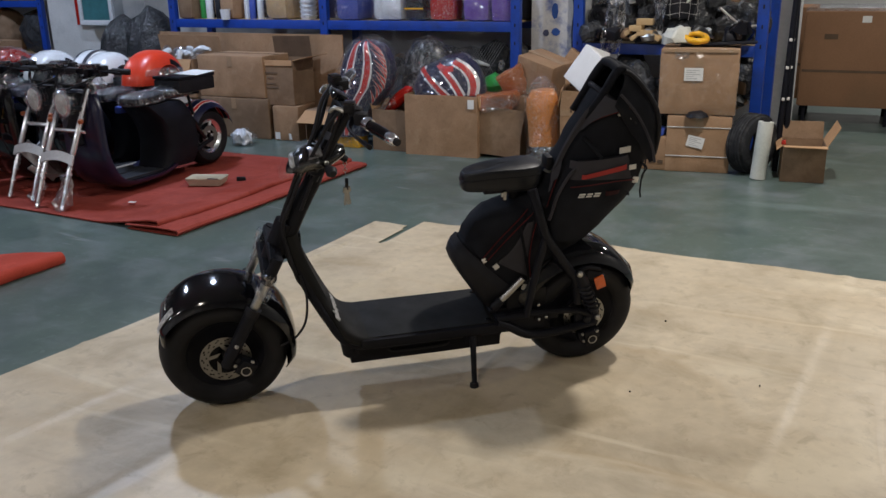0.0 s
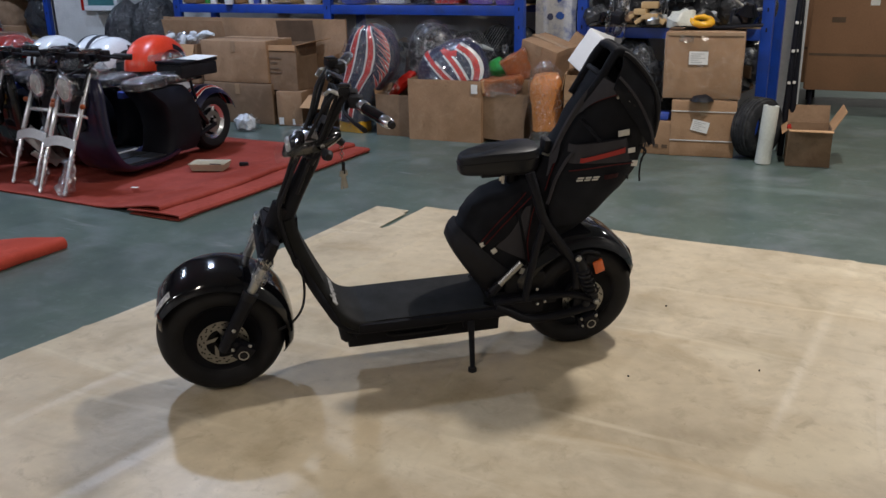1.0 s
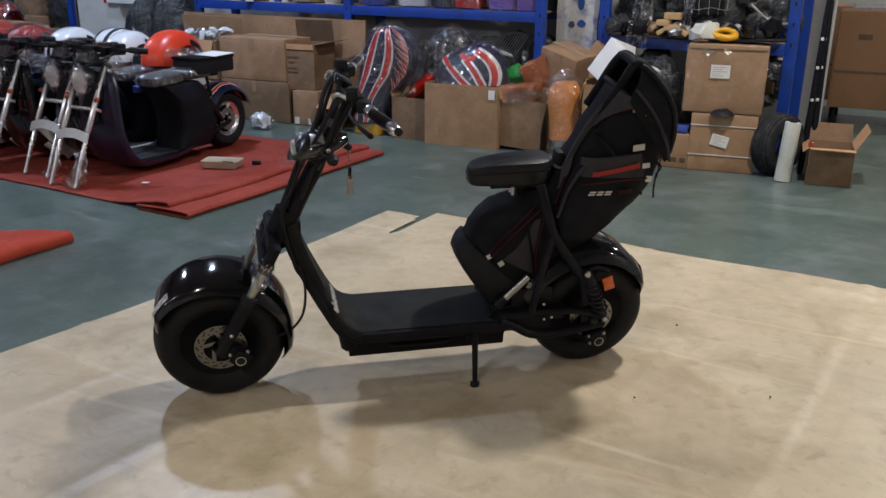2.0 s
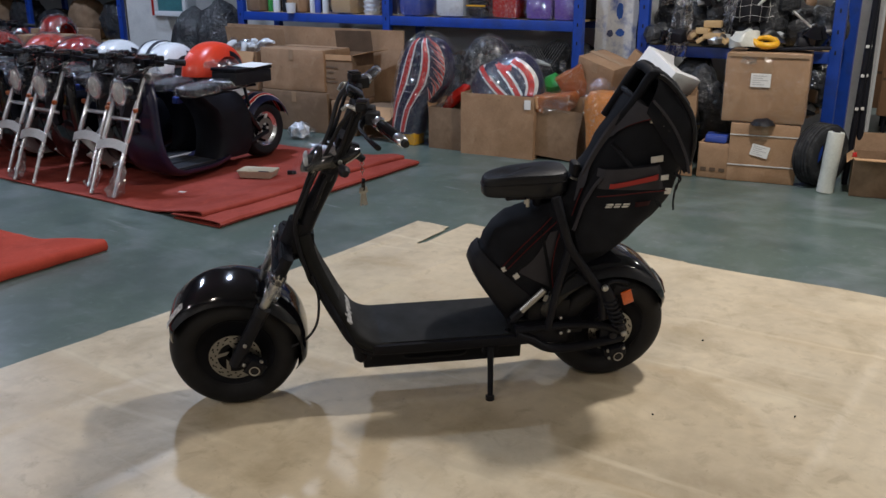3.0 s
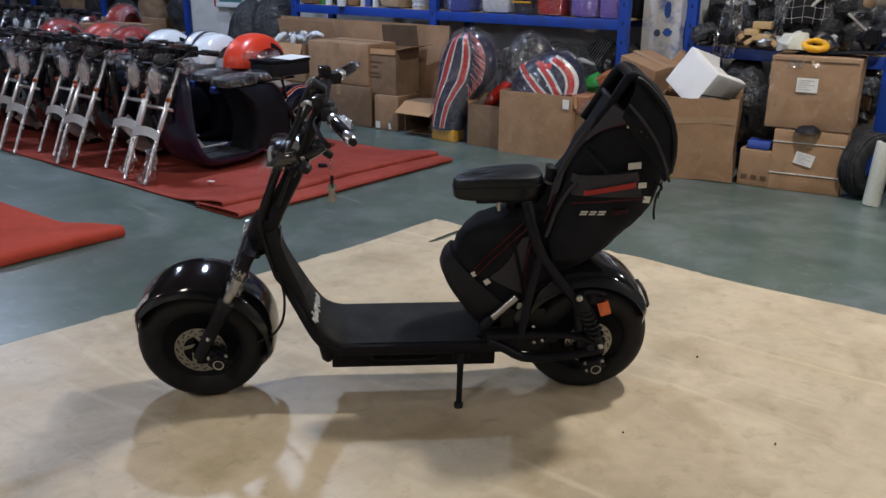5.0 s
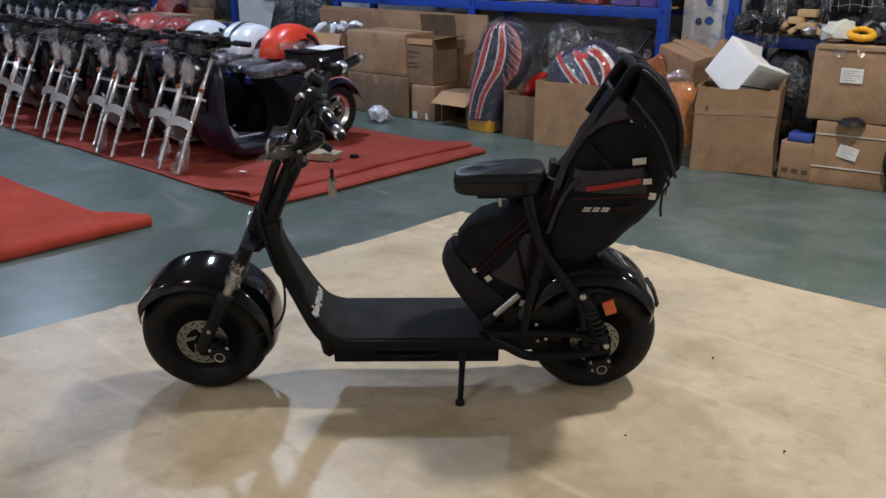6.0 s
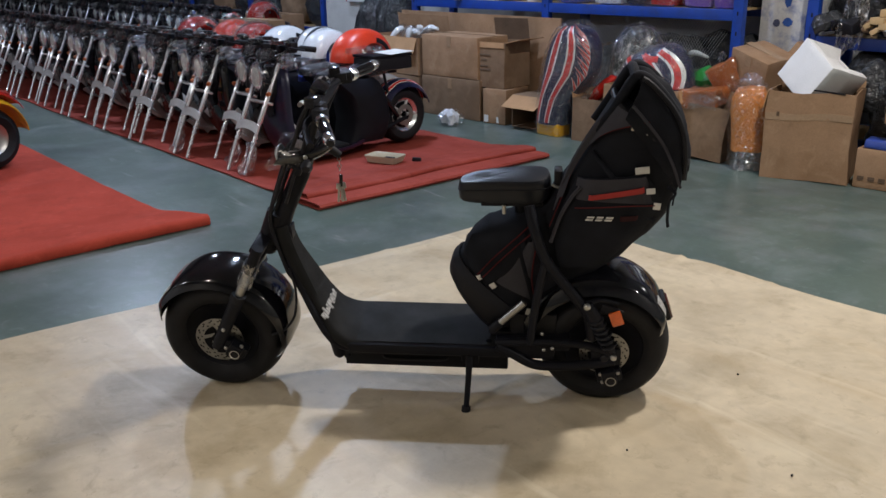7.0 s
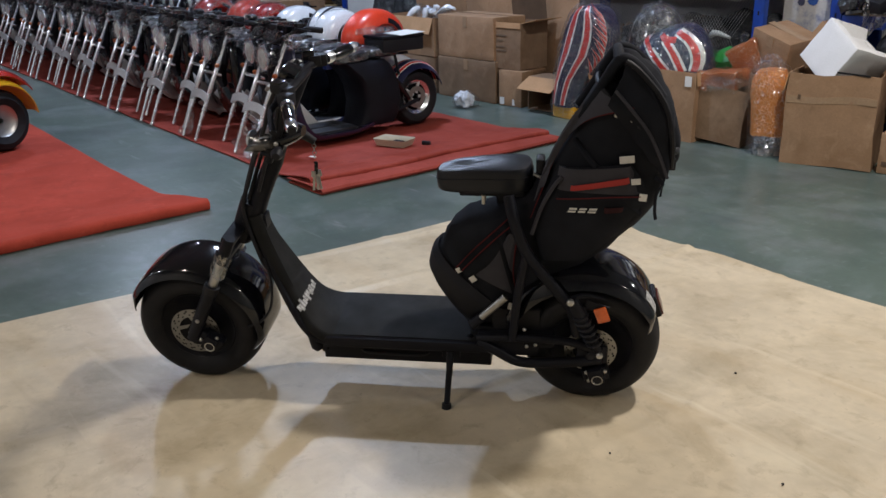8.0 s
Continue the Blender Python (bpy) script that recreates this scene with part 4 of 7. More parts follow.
part("rear_chassis", box(box(B(), (0.20, 0, 0.240), (0.20, 0.245, 0.085), 0.012), (0.30, 0, 0.262), (0.10, 0.255, 0.05), 0.010), BLACK_SATIN, scoot, "black rear frame block")
part("controller_box", box(B(), (0.225, 0, 0.315), (0.16, 0.20, 0.10), 0.015), BLACK_MATTE, scoot)
part("bag_platform", box(B(), (0.15, 0, 0.284), (0.14, 0.20, 0.02), 0.006), BLACK_SATIN, scoot)
for x, z in ((0.255, 0.320), (0.262, 0.255), (0.29, 0.262)):
    bolt((x, -0.142, z), (0, -0.008, 0), 0.006, scoot)
for s in (-1, 1):
    part("seat_stay", tube(B(), [(0.205, s * 0.110, 0.775), (0.225, s * 0.138, 0.70), (0.262, s * 0.142, 0.60), (0.345, s * 0.142, 0.480), (0.398, s * 0.140, 0.405), (0.42, s * 0.13, 0.30)], 0.017, 12, 5), BLACK_SATIN, scoot, "black seat support tube")
    part("rear_stay", tube(B(), [(0.262, s * 0.140, 0.60), (0.235, s * 0.138, 0.45), (0.215, s * 0.132, 0.27)], 0.014, 10, 4), BLACK_SATIN, scoot)

# saddle: soft rounded pad with a seam band
def saddle_ring(z, g, n=52):
    ring = []
    for k in range(n):
        a = 2 * math.pi * k / n
        ca, sa = math.cos(a), math.sin(a)
        x = math.copysign(abs(ca) ** 0.56, ca)
        y = math.copysign(abs(sa) ** 0.62, sa)
        wide = 0.062 + 0.016 * x
        dip = 0.012 * max(0, -x) ** 2 if z > 0.8 else 0.0
        ring.append(Vector((0.124 + 0.148 * x * (1 - (1 - g) * 0.75), 0.002 + wide * y * g, z - dip + 0.006 * x)))
    return ring


def saddle():
    return loft(B(), [saddle_ring(z, g) for z, g in ((0.762, 0.82), (0.754, 0.93), (0.761, 0.985), (0.784, 1.0), (0.802, 1.0), (0.816, 0.992), (0.825, 0.972), (0.831, 0.93), (0.835, 0.78), (0.837, 0.45), (0.837, 0.08))])


sad = part("saddle", saddle(), LEATHER, scoot, "padded black vinyl saddle")
seam_ring = [v + Vector((0, 0, 0.0)) for v in saddle_ring(0.803, 1.002)]
part("seam", tube(B(), seam_ring + seam_ring[:1], 0.0022, 6), BLACK_MATTE, sad)
part("saddle_base", box(B(), (0.15, 0.0, 0.756), (0.20, 0.10, 0.030), 0.006), BLACK_SATIN, sad)
part("seat_post", rod(B(), (0.19, 0, 0.64), (0.17, 0, 0.765), 0.02), BLACK_SATIN, scoot)
for y in (-0.06, -0.035):
    part("saddle_spring", rod(B(), (0.125, y, 0.722), (0.125, y, 0.752), 0.006, 8), STEEL, sad)
part("saddle_clamp", box(B(), (0.295, -0.01, 0.835), (0.026, 0.05, 0.05), 0.008), BLACK_MATTE, scoot)
part("clamp_clip", tube(B(), [(0.275, -0.035, 0.815), (0.295, -0.04, 0.806), (0.318, -0.035, 0.812)], 0.005, 8, 3), STEEL, scoot)

# keys on a chain under the bar
keys = thing("key_ring", "bunch of keys hanging on a chain from the scooter's ignition", "keys", m=SCOOT @ pose(-0.424, 0.055, 0.868, -10, 0, 0) @ Matrix.Scale(0.95, 4))
for k in range(5):
    part("chain_link", lathe(B(), [(0.006, -0.001), (0.008, 0), (0.006, 0.001), (0.005, 0)], (0, 0, -0.012 * k), 10, "Y" if k % 2 else "X"), STEEL, keys)
part("key_fob", crumple(box(B(), (0.003, 0, -0.088), (0.013, 0.009, 0.046), 0.004), 0.002, 60, 3), BLACK_GLOSS, keys, "dark glossy fob")
for k, (dx, tilt) in enumerate(((-0.006, 0.10), (0.004, -0.06), (0.010, -0.16), (0.002, 0.22))):
    part("key", box(box(B(), (dx, 0.008 * k - 0.008, -0.14), (0.008, 0.002, 0.05), 0, Matrix.Rotation(tilt, 4, "Y")), (dx, 0.008 * k - 0.008, -0.108), (0.015, 0.003, 0.022), 0.001, Matrix.Rotation(tilt, 4, "Y")), STEEL, keys)
part("ignition_lock", tube(B(), [(-0.485, 0.03, 0.915), (-0.445, 0.045, 0.895), (-0.420, 0.052, 0.872)], [0.016, 0.015, 0.012], 12), BLACK_MATTE, scoot)

# ---- golf bag carried on the scooter ----
FAINT_R = mat("faint_dark_red_print", (0.030, 0.008, 0.010), 0.85, bump=0.1, spec=0.2)
BAG_A, BAG_B = Vector((0.66, 0, 0.751)).normalized(), Vector((0.751, 0, -0.66)).normalized()
BAG_ROWS = [  # along the bag, front edge, back edge, half depth
    (0.262, -0.340, -0.12, 0.080), (0.285, -0.368, -0.08, 0.094), (0.33, -0.384, -0.055, 0.100), (0.37, -0.386, -0.045, 0.100), (0.41, -0.382, -0.04, 0.098), (0.44, -0.396, -0.036, 0.096),
    (0.50, -0.402, -0.03, 0.094), (0.55, -0.396, -0.024, 0.094), (0.60, -0.368, -0.016, 0.094), (0.65, -0.330, -0.010, 0.094), (0.75, -0.306, 0.006, 0.096),
    (0.88, -0.326, 0.012, 0.100), (0.96, -0.346, 0.004, 0.102), (1.03, -0.362, -0.030, 0.104), (1.09, -0.375, -0.052, 0.106),
    (1.12, -0.380, -0.075, 0.106), (1.15, -0.384, -0.10, 0.104)]


def bag_row(s):
    r = np.array(BAG_ROWS)
    return [float(np.interp(s, r[:, 0], r[:, k])) for k in (1, 2, 3)]


def on_bag(x, z, lift=0.003):
    """The point of the bag's near side over the place x, z of its long section."""
    p = Vector((x, 0, z))
    s, w = p.dot(BAG_A), p.dot(BAG_B)
    a, b, h = bag_row(s)
    t = min(0.97, abs((w - (a + b) / 2) / ((b - a) / 2)))
    return Vector((x, -h * (1 - t ** 2.8) ** (1 / 2.8) - lift, z))


def bag_ring(s, grow=0.0, n=40):
    a, b, h = bag_row(s)
    ring = []
    for k in range(n):
        t = 2 * math.pi * k / n
        e = 2 / 2.8
        w = (a + b) / 2 + ((b - a) / 2 + grow) * math.copysign(abs(math.cos(t)) ** e, math.cos(t))
        y = (h + grow) * math.copysign(abs(math.sin(t)) ** e, math.sin(t))
        slant = 0.055 * max(0.0, (0.43 - s) / 0.168) * (b - w) / (b - a)  # the base is cut at a slant
        ring.append(BAG_A * (s + slant) + BAG_B * w + Vector((0, y, 0)))
    return ring


bag = thing("golf_bag", "black and grey golf bag with red trim strapped behind the saddle", "golf bag", m=SCOOT)
body = loft(B(), [bag_ring(s) for s in np.linspace(0.33, 1.13, 44)])
for v in body.verts:
    v.co += 0.006 * noise.noise_vector(v.co * 9) + 0.003 * noise.noise_vector(v.co * 28)
part("body", body, CLOTH_K, bag, sharp=60)
part("base_cup", loft(B(), [bag_ring(s, 0.006) for s in (0.262, 0.272, 0.285, 0.31, 0.335, 0.352)]), BLACK_MATTE, bag, "moulded black base cup", sharp=60)
part("base_band", loft(B(), [bag_ring(s, 0.008) for s in (0.348, 0.353, 0.384, 0.390)]), BAND_G, bag, "dark grey band round the base", sharp=60)


def panel(name, left, right, material, lift, label, across=8, thick=0.004):
    la, ra = catmull([(x, 0, z) for x, z in left], 5), catmull([(x, 0, z) for x, z in right], 5)
    n = min(len(la), len(ra))
    grid = []
    for i in range(n):
        p, q = la[round(i * (len(la) - 1) / (n - 1))], ra[round(i * (len(ra) - 1) / (n - 1))]
        row = []
        for k in range(across + 1):
            f = k / across
            c = p.lerp(q, f)
            row.append(on_bag(c.x, c.z, lift * (1 if 0 < f < 1 else 0.6)))
        grid.append(row)
    return part(name, sheet(B(), grid, thick), material, bag, label, sharp=60)


def piping(pts, material=None, r=0.0020, lift=0.008):
    return part("piping", tube(B(), [on_bag(p.x, p.z, lift) for p in catmull([(x, 0, z) for x, z in pts], 6)], r, 6), material or PIPE_R, bag, "thin dark red piping")


# grey upper panel with its red curve
panel("grey_panel", [(0.452, 1.090), (0.388, 1.005), (0.340, 0.915), (0.305, 0.825), (0.283, 0.745)], [(0.545, 1.055), (0.450, 1.024), (0.387, 0.970), (0.345, 0.900), (0.305, 0.800)], CLOTH_G, 0.016, "grey cloth panel", 10)
piping([(0.550, 1.056), (0.450, 1.021), (0.389, 0.968), (0.347, 0.898), (0.308, 0.800), (0.270, 0.70)], lift=0.018)
# large side pocket, proud of the body
panel("side_pocket", [(0.350, 0.862), (0.318, 0.790), (0.285, 0.690), (0.300, 0.560)], [(0.555, 0.885), (0.600, 0.800), (0.560, 0.690), (0.440, 0.555)], CLOTH_K, 0.020, "black zipped side pocket", 12, 0.01)
panel("pocket_flap", [(0.352, 0.862), (0.346, 0.832), (0.336, 0.800)], [(0.552, 0.882), (0.575, 0.835), (0.590, 0.792)], CLOTH_G, 0.025, "grey pocket flap", 12)
panel("red_stripe", [(0.379, 0.816), (0.377, 0.800)], [(0.556, 0.853), (0.560, 0.834)], CLOTH_R, 0.031, "red cloth stripe", 12, 0.002)
piping([(0.345, 0.775), (0.42, 0.782), (0.52, 0.790), (0.585, 0.790)], lift=0.033)
piping([(0.275, 0.655), (0.300, 0.735), (0.335, 0.805), (0.36, 0.84)], lift=0.03, material=CLOTH_G, r=0.006)
panel("faint_badge", [(0.480, 0.748), (0.480, 0.730)], [(0.545, 0.752), (0.543, 0.736)], FAINT_R, 0.0255, "faint dark red patch", 6, 0.001)
# slanted white bars of the maker's badge
for x0, wd, hi in ((0.379, 0.022, 0.0135), (0.409, 0.020, 0.0135), (0.437, 0.022, 0.0135)):
    for dz, hz in ((0.0, 0.0048), (hi - 0.0048, 0.0048)):
        q = [on_bag(x0 + x + 0.45 * (z + dz), 0.7315 + z + dz, 0.0245) for x, z in ((0, 0), (wd, 0), (wd, hz), (0, hz))]
        part("badge_bar", loft(B(), [[v + Vector((0, 0.004, 0)) for v in q], q]), WHITE_TAB, bag, "thin slanted white bar")


def tab(x, z, w, h, turn, lift):
    c = on_bag(x, z, lift)
    m = Matrix.Rotation(turn, 4, "Y")
    part("tab", box(B(), c, (w, 0.004, h), 0.001, m), WHITE_TAB, bag, "small white sewn tab")


for args in ((0.541, 0.900, 0.042, 0.022, -0.12, 0.012), (0.568, 0.842, 0.026, 0.018, -0.1, 0.036), (0.592, 0.787, 0.022, 0.022, 0.1, 0.034),
             (0.091, 0.480, 0.020, 0.020, -0.6, 0.012), (0.046, 0.508, 0.015, 0.018, -0.5, 0.012), (0.241, 0.405, 0.020, 0.014, 0, 0.022), (0.208, 0.378, 0.016, 0.024, 0.3, 0.018)):
    tab(*args)
# lower front pocket with two zips, and the grey gusset beside it
panel("lower_pocket", [(0.02, 0.640), (0.0, 0.585), (0.012, 0.545), (0.03, 0.52)], [(0.195, 0.690), (0.19, 0.600), (0.15, 0.535), (0.085, 0.49)], CLOTH_K, 0.014, "black lower pocket", 8, 0.008)
piping([(0.040, 0.520), (0.095, 0.585), (0.150, 0.640), (0.205, 0.690)], lift=0.018)
piping([(0.058, 0.512), (0.115, 0.575), (0.17, 0.632), (0.225, 0.68)], lift=0.018)
panel("grey_gusset", [(0.100, 0.492), (0.150, 0.555), (0.205, 0.640)], [(0.226, 0.418), (0.214, 0.500), (0.228, 0.645)], CLOTH_G, 0.012, "grey cloth gusset")
piping([(0.231, 0.418), (0.218, 0.50), (0.224, 0.59), (0.240, 0.66)], lift=0.014)
# straps round the bag
for s0, s1, w0, w1 in ((0.60, 0.43, -0.30, -0.06), (0.97, 0.93, -0.33, -0.03)):
    pts = [BAG_A * (s0 + (s1 - s0) * f) + BAG_B * (w0 + (w1 - w0) * f) for f in np.linspace(0, 1, 9)]
    part("strap", tube(B(), [on_bag(p.x, p.z, 0.012) for p in pts], 0.011, 8, flat=0.35), CLOTH_K, bag)
# open top: padded rim, two arched handles and the rain hood hanging back between them
lp = lambda s, w, y: BAG_A * s + BAG_B * w + Vector((0, y, 0))
part("rim", tube(B(), [*bag_ring(1.125, 0.003), bag_ring(1.125, 0.003)[0]], 0.010, 8), BLACK_MATTE, bag, "padded black top rim")
ARCH = ((0.400, 1.000, 0.050), (0.428, 1.040, 0.056), (0.456, 1.085, 0.060), (0.478, 1.125, 0.060), (0.497, 1.156, 0.056), (0.516, 1.172, 0.054), (0.538, 1.166, 0.058), (0.566, 1.144, 0.066),
        (0.598, 1.110, 0.078), (0.628, 1.072, 0.090), (0.648, 1.026, 0.098), (0.658, 0.976, 0.100), (0.664, 0.925, 0.098), (0.664, 0.872, 0.092))
for s in (-1, 1):
    part("arch_handle", tube(B(), [(x, s * y, z) for x, z, y in ARCH[:10]], [0.012, 0.015, 0.016, 0.016, 0.014], 12, 4), CLOTH_K, bag, "padded black arched handle")
part("arch_bridge", tube(B(), [(0.506, y, 1.168 + 0.010 * (1 - (y / 0.06) ** 2)) for y in np.linspace(-0.058, 0.058, 7)], 0.015, 10), CLOTH_K, bag)
dome = catmull([(x, y, z) for x, z, y in ARCH[5:]], 4)
hood = []
for i, p in enumerate(dome):
    f = i / (len(dome) - 1)
    nxt, prv = dome[min(i + 1, len(dome) - 1)], dome[max(i - 1, 0)]
    out = Vector((nxt.z - prv.z, 0, -(nxt.x - prv.x))).normalized() * -1
    row = []
    for t in np.linspace(-1, 1, 21):
        sag = 0.020 * (1 - t * t) * math.sin(3.0 * f) - 0.012 * abs(t) ** 3 + 0.006 * math.sin(7 * t + 9 * f)
        row.append(p * 1.0 + Vector((0, -p.y + t * (p.y + 0.016), 0)) + out * sag)
    hood.append(row)
part("hood", crumple(crumple(sheet(B(), hood, 0.008), 0.010, 14, 2), 0.004, 38, 4), CLOTH_K, bag, "soft black rain hood hanging back", sharp=70)
for s in (-1, 1):
    side = []
    for f in np.linspace(0, 1, 13):
        q = dome[min(len(dome) - 1, round(2 + f * (len(dome) - 3)))]
        low = lp(1.115 - 0.055 * f, -0.34 + 0.27 * f, 0)
        side.append([Vector((q.x + (low.x - q.x) * g, s * (q.y + 0.012 + 0.012 * math.sin(math.pi * g) + (0.108 - q.y) * g + 0.005 * math.sin(8 * g + 11 * f)), q.z + (low.z - q.z) * g)) for g in np.linspace(0, 1, 9)])
    part("hood_side", crumple(sheet(B(), side, 0.005), 0.005, 26, 3 + s), CLOTH_K, bag, "slack side of the black hood", sharp=70)
    part("hood_hem", tube(B(), [row[0] + Vector((0, s * 0.006, 0)) for row in side], 0.008, 8), BLACK_MATTE, bag)
    part("hood_cord", tube(B(), [row[5] + Vector((0, s * 0.010, 0)) for row in side], 0.005, 6), CLOTH_G, bag)
part("back_pad", crumple(tube(B(), [(0.625, 0, 1.00), (0.640, 0, 0.93), (0.644, 0, 0.87), (0.630, 0, 0.815)], [0.045, 0.055, 0.055, 0.036], 14, 4), 0.008, 18, 6), CLOTH_K, bag)
for x, z in ((0.556, 1.045), (0.575, 1.015), (0.548, 1.018), (0.470, 1.062), (0.504, 1.030)):
    c = on_bag(x, z, 0.010)
    part("snap", lathe(B(), [(0.0, -0.005), (0.005, -0.005), (0.007, 0), (0.0, 0)], c, 12), STEEL, bag, "small steel snap button")
# buckles and loose straps at the back
part("buckle", box(B(), (0.668, -0.055, 0.862), (0.030, 0.022, 0.034), 0.005), BLACK_MATTE, bag)
part("buckle", box(B(), (0.640, -0.075, 0.852), (0.026, 0.018, 0.022), 0.004), BLACK_MATTE, bag)
part("buckle", box(B(), (0.672, -0.035, 0.895), (0.026, 0.020, 0.022), 0.004), BLACK_MATTE, bag)
part("loose_strap", tube(B(), [(0.625, -0.09, 0.835), (0.648, -0.095, 0.815), (0.632, -0.10, 0.79), (0.630, -0.102, 0.735), (0.635, -0.103, 0.705)], 0.006, 6, 4, flat=0.4), CLOTH_K, bag)
part("loose_strap", tube(B(), [(0.66, -0.06, 0.84), (0.648, -0.08, 0.80), (0.645, -0.082, 0.77)], 0.005, 6, 3, flat=0.4), CLOTH_K, bag)

# ---- row of unfinished scooters standing on bare forks ----
def row_scooter(colour, colour_word, guard, belly=None):
    """Local y runs back from the fork feet, x across, z up from the carpet."""
    t = thing("unfinished_scooter", f"{colour_word} scooter with bare chrome forks and no front wheel", "scooter", "row of unfinished scooters")
    for s in (-1, 1):
        x = s * 0.118
        leg = part("fork_leg", tube(B(), [(x, 0.0, 0.0), (x, 0.010, 0.02), (x, 0.018, 0.035)], [0.013, 0.016, 0.012], 10), FORK_PLATE, t, "chrome fork leg")
        part("slider", tube(B(), [(x, 0.012, 0.03), (x, 0.085, 0.20), (x, 0.160, 0.36)], [0.0125, 0.0145, 0.0145], 10), FORK_PLATE, leg)
        for f, r in ((0.22, 0.0175), (0.46, 0.0205), (0.57, 0.0215), (0.66, 0.0185)):
            part("collar", tube(B(), [(x, 0.012 + 0.148 * g, 0.03 + 0.33 * g) for g in (f, f + 0.01, f + 0.05, f + 0.06)], [r - 0.004, r, r, r - 0.004], 12), FORK_PLATE, leg)
        part("stanchion", tube(B(), [(x, 0.155, 0.35), (x, 0.160, 0.36), (x, 0.265, 0.578), (x, 0.270, 0.59), (x, 0.400, 0.86)], [0.0145, 0.0195, 0.0195, 0.0155, 0.0155], 12), FORK_PLATE, leg)
    bridge = []
    for k in range(11):
        f = -1 + 0.2 * k
        bow = 0.030 * (1 - f * f)
        bridge.append([(f * 0.15, 0.105 + 0.1 * bow, 0.285 + bow), (f * 0.15, 0.128 + 0.1 * bow, 0.345 + bow)])
    part("fork_bridge", sheet(B(), bridge, 0.012), SILVER, t, "bowed silver fork bridge")
    part("fork_clamp", box(B(), (0, 0.245, 0.49), (0.29, 0.05, 0.022), 0.008, Matrix.Rotation(-0.45, 4, "X")), FORK_PLATE, t)
    part("upper_clamp", box(B(), (0, 0.375, 0.775), (0.29, 0.06, 0.03), 0.010, Matrix.Rotation(-0.45, 4, "X")), BLACK_SATIN, t)
    oval = Matrix.LocRotScale((0, 0.236, 0.672), None, (1.0, 1.0, 1.28))
    lamp = part("head_lamp", lathe(B(), [(0.0, 0.085), (0.040, 0.072), (0.066, 0.03), (0.070, 0.0), (0.064, -0.010), (0.026, -0.018), (0.0, -0.019)], (0, 0, 0), 20, "Y"), CHROME, t, "oval chrome head lamp")
    part("lens", lathe(B(), [(0.0, -0.026), (0.036, -0.022), (0.056, -0.012), (0.0, -0.010)], (0, 0, 0), 18, "Y"), WHITE_FILM, lamp, "clear lamp lens")
    part("film", crumple(crumple(lathe(B(), [(0.0, 0.10), (0.054, 0.086), (0.082, 0.03), (0.084, -0.01), (0.062, -0.032), (0.0, -0.038)], (0, 0, 0), 26, "Y"), 0.014, 28, 3), 0.005, 70, 2), FILM_THICK, lamp, "clear packing film")
    lamp.matrix_basis = oval
    part("lamp_bar", box(B(), (0, 0.272, 0.640), (0.25, 0.022, 0.030), 0.006, Matrix.Rotation(-0.45, 4, "X")), BLACK_SATIN, t)
    for s in (-1, 1):
        ind = part("indicator", tube(B(), [(s * 0.120, 0.262, 0.562), (s * 0.142, 0.238, 0.560), (s * 0.150, 0.222, 0.558)], [0.007, 0.019, 0.013], 10), AMBER, t, "small orange indicator")
    meter = part("meter", box(box(B(), (0.0, 0.335, 0.815), (0.15, 0.05, 0.085), 0.014, Matrix.Rotation(-0.5, 4, "X")), (0, 0.37, 0.875), (0.11, 0.07, 0.05), 0.012), BLACK_MATTE, t, "black meter box")
    part("film", crumple(box(B(), (0.0, 0.325, 0.825), (0.17, 0.06, 0.09), 0.02, Matrix.Rotation(-0.5, 4, "X")), 0.010, 26, 1), FILM, meter, "clear film over the meter")
    part("film_bag", crumple(crumple(lathe(B(), [(0.0, -0.12), (0.05, -0.11), (0.062, -0.05), (0.035, 0.0), (0.0, 0.01)], (0.19, 0.37, 0.845), 18, "Z"), 0.022, 20, 2), 0.008, 60, 3), FILM_THICK, t, "small clear bag hanging from the bar")
    for sx in (-1, 1):
        part("chrome_nut", lathe(B(), [(0.0, 0.022), (0.014, 0.020), (0.017, 0.0), (0.0, -0.002)], (sx * 0.118, 0.385, 0.795), 12, "Z"), CHROME, t, "chrome fork cap")
        part("bar_clamp", box(B(), (sx * 0.11, 0.395, 0.862), (0.05, 0.07, 0.055), 0.012), BLACK_SATIN, t)
    for s in (-1, 1):
        part("switch_box", box(B(), (s * 0.20, 0.42, 0.865), (0.07, 0.06, 0.05), 0.012), BLACK_MATTE, t)
    bar = part("handlebar", tube(B(), [(-0.36, 0.51, 0.865), (-0.26, 0.44, 0.875), (-0.10, 0.40, 0.835), (0.10, 0.40, 0.835), (0.26, 0.44, 0.875), (0.36, 0.51, 0.865)], 0.0135, 10, 4), BLACK_SATIN, t)
    for s in (-1, 1):
        part("grip", tube(B(), [(s * 0.27, 0.447, 0.875), (s * 0.365, 0.513, 0.865)], 0.021, 10), RUBBER, bar)
        part("brake_lever", tube(B(), [(s * 0.21, 0.40, 0.875), (s * 0.25, 0.375, 0.88), (s * 0.36, 0.425, 0.865)], 0.008, 8, 3), BLACK_SATIN, bar)
    # leg shield, floor and seat box in one swept body
    side = [(0.40, 0.74), (0.375, 0.62), (0.372, 0.44), (0.385, 0.28), (0.44, 0.145), (0.54, 0.076), (0.70, 0.066), (0.90, 0.070), (1.05, 0.10)]
    path = catmull([(0, y, z) for y, z in side], 5)
    halfw = np.interp(np.linspace(0, 1, len(path)), [0, 0.12, 0.45, 0.7, 1], [0.13, 0.185, 0.205, 0.21, 0.19])
    rings = []
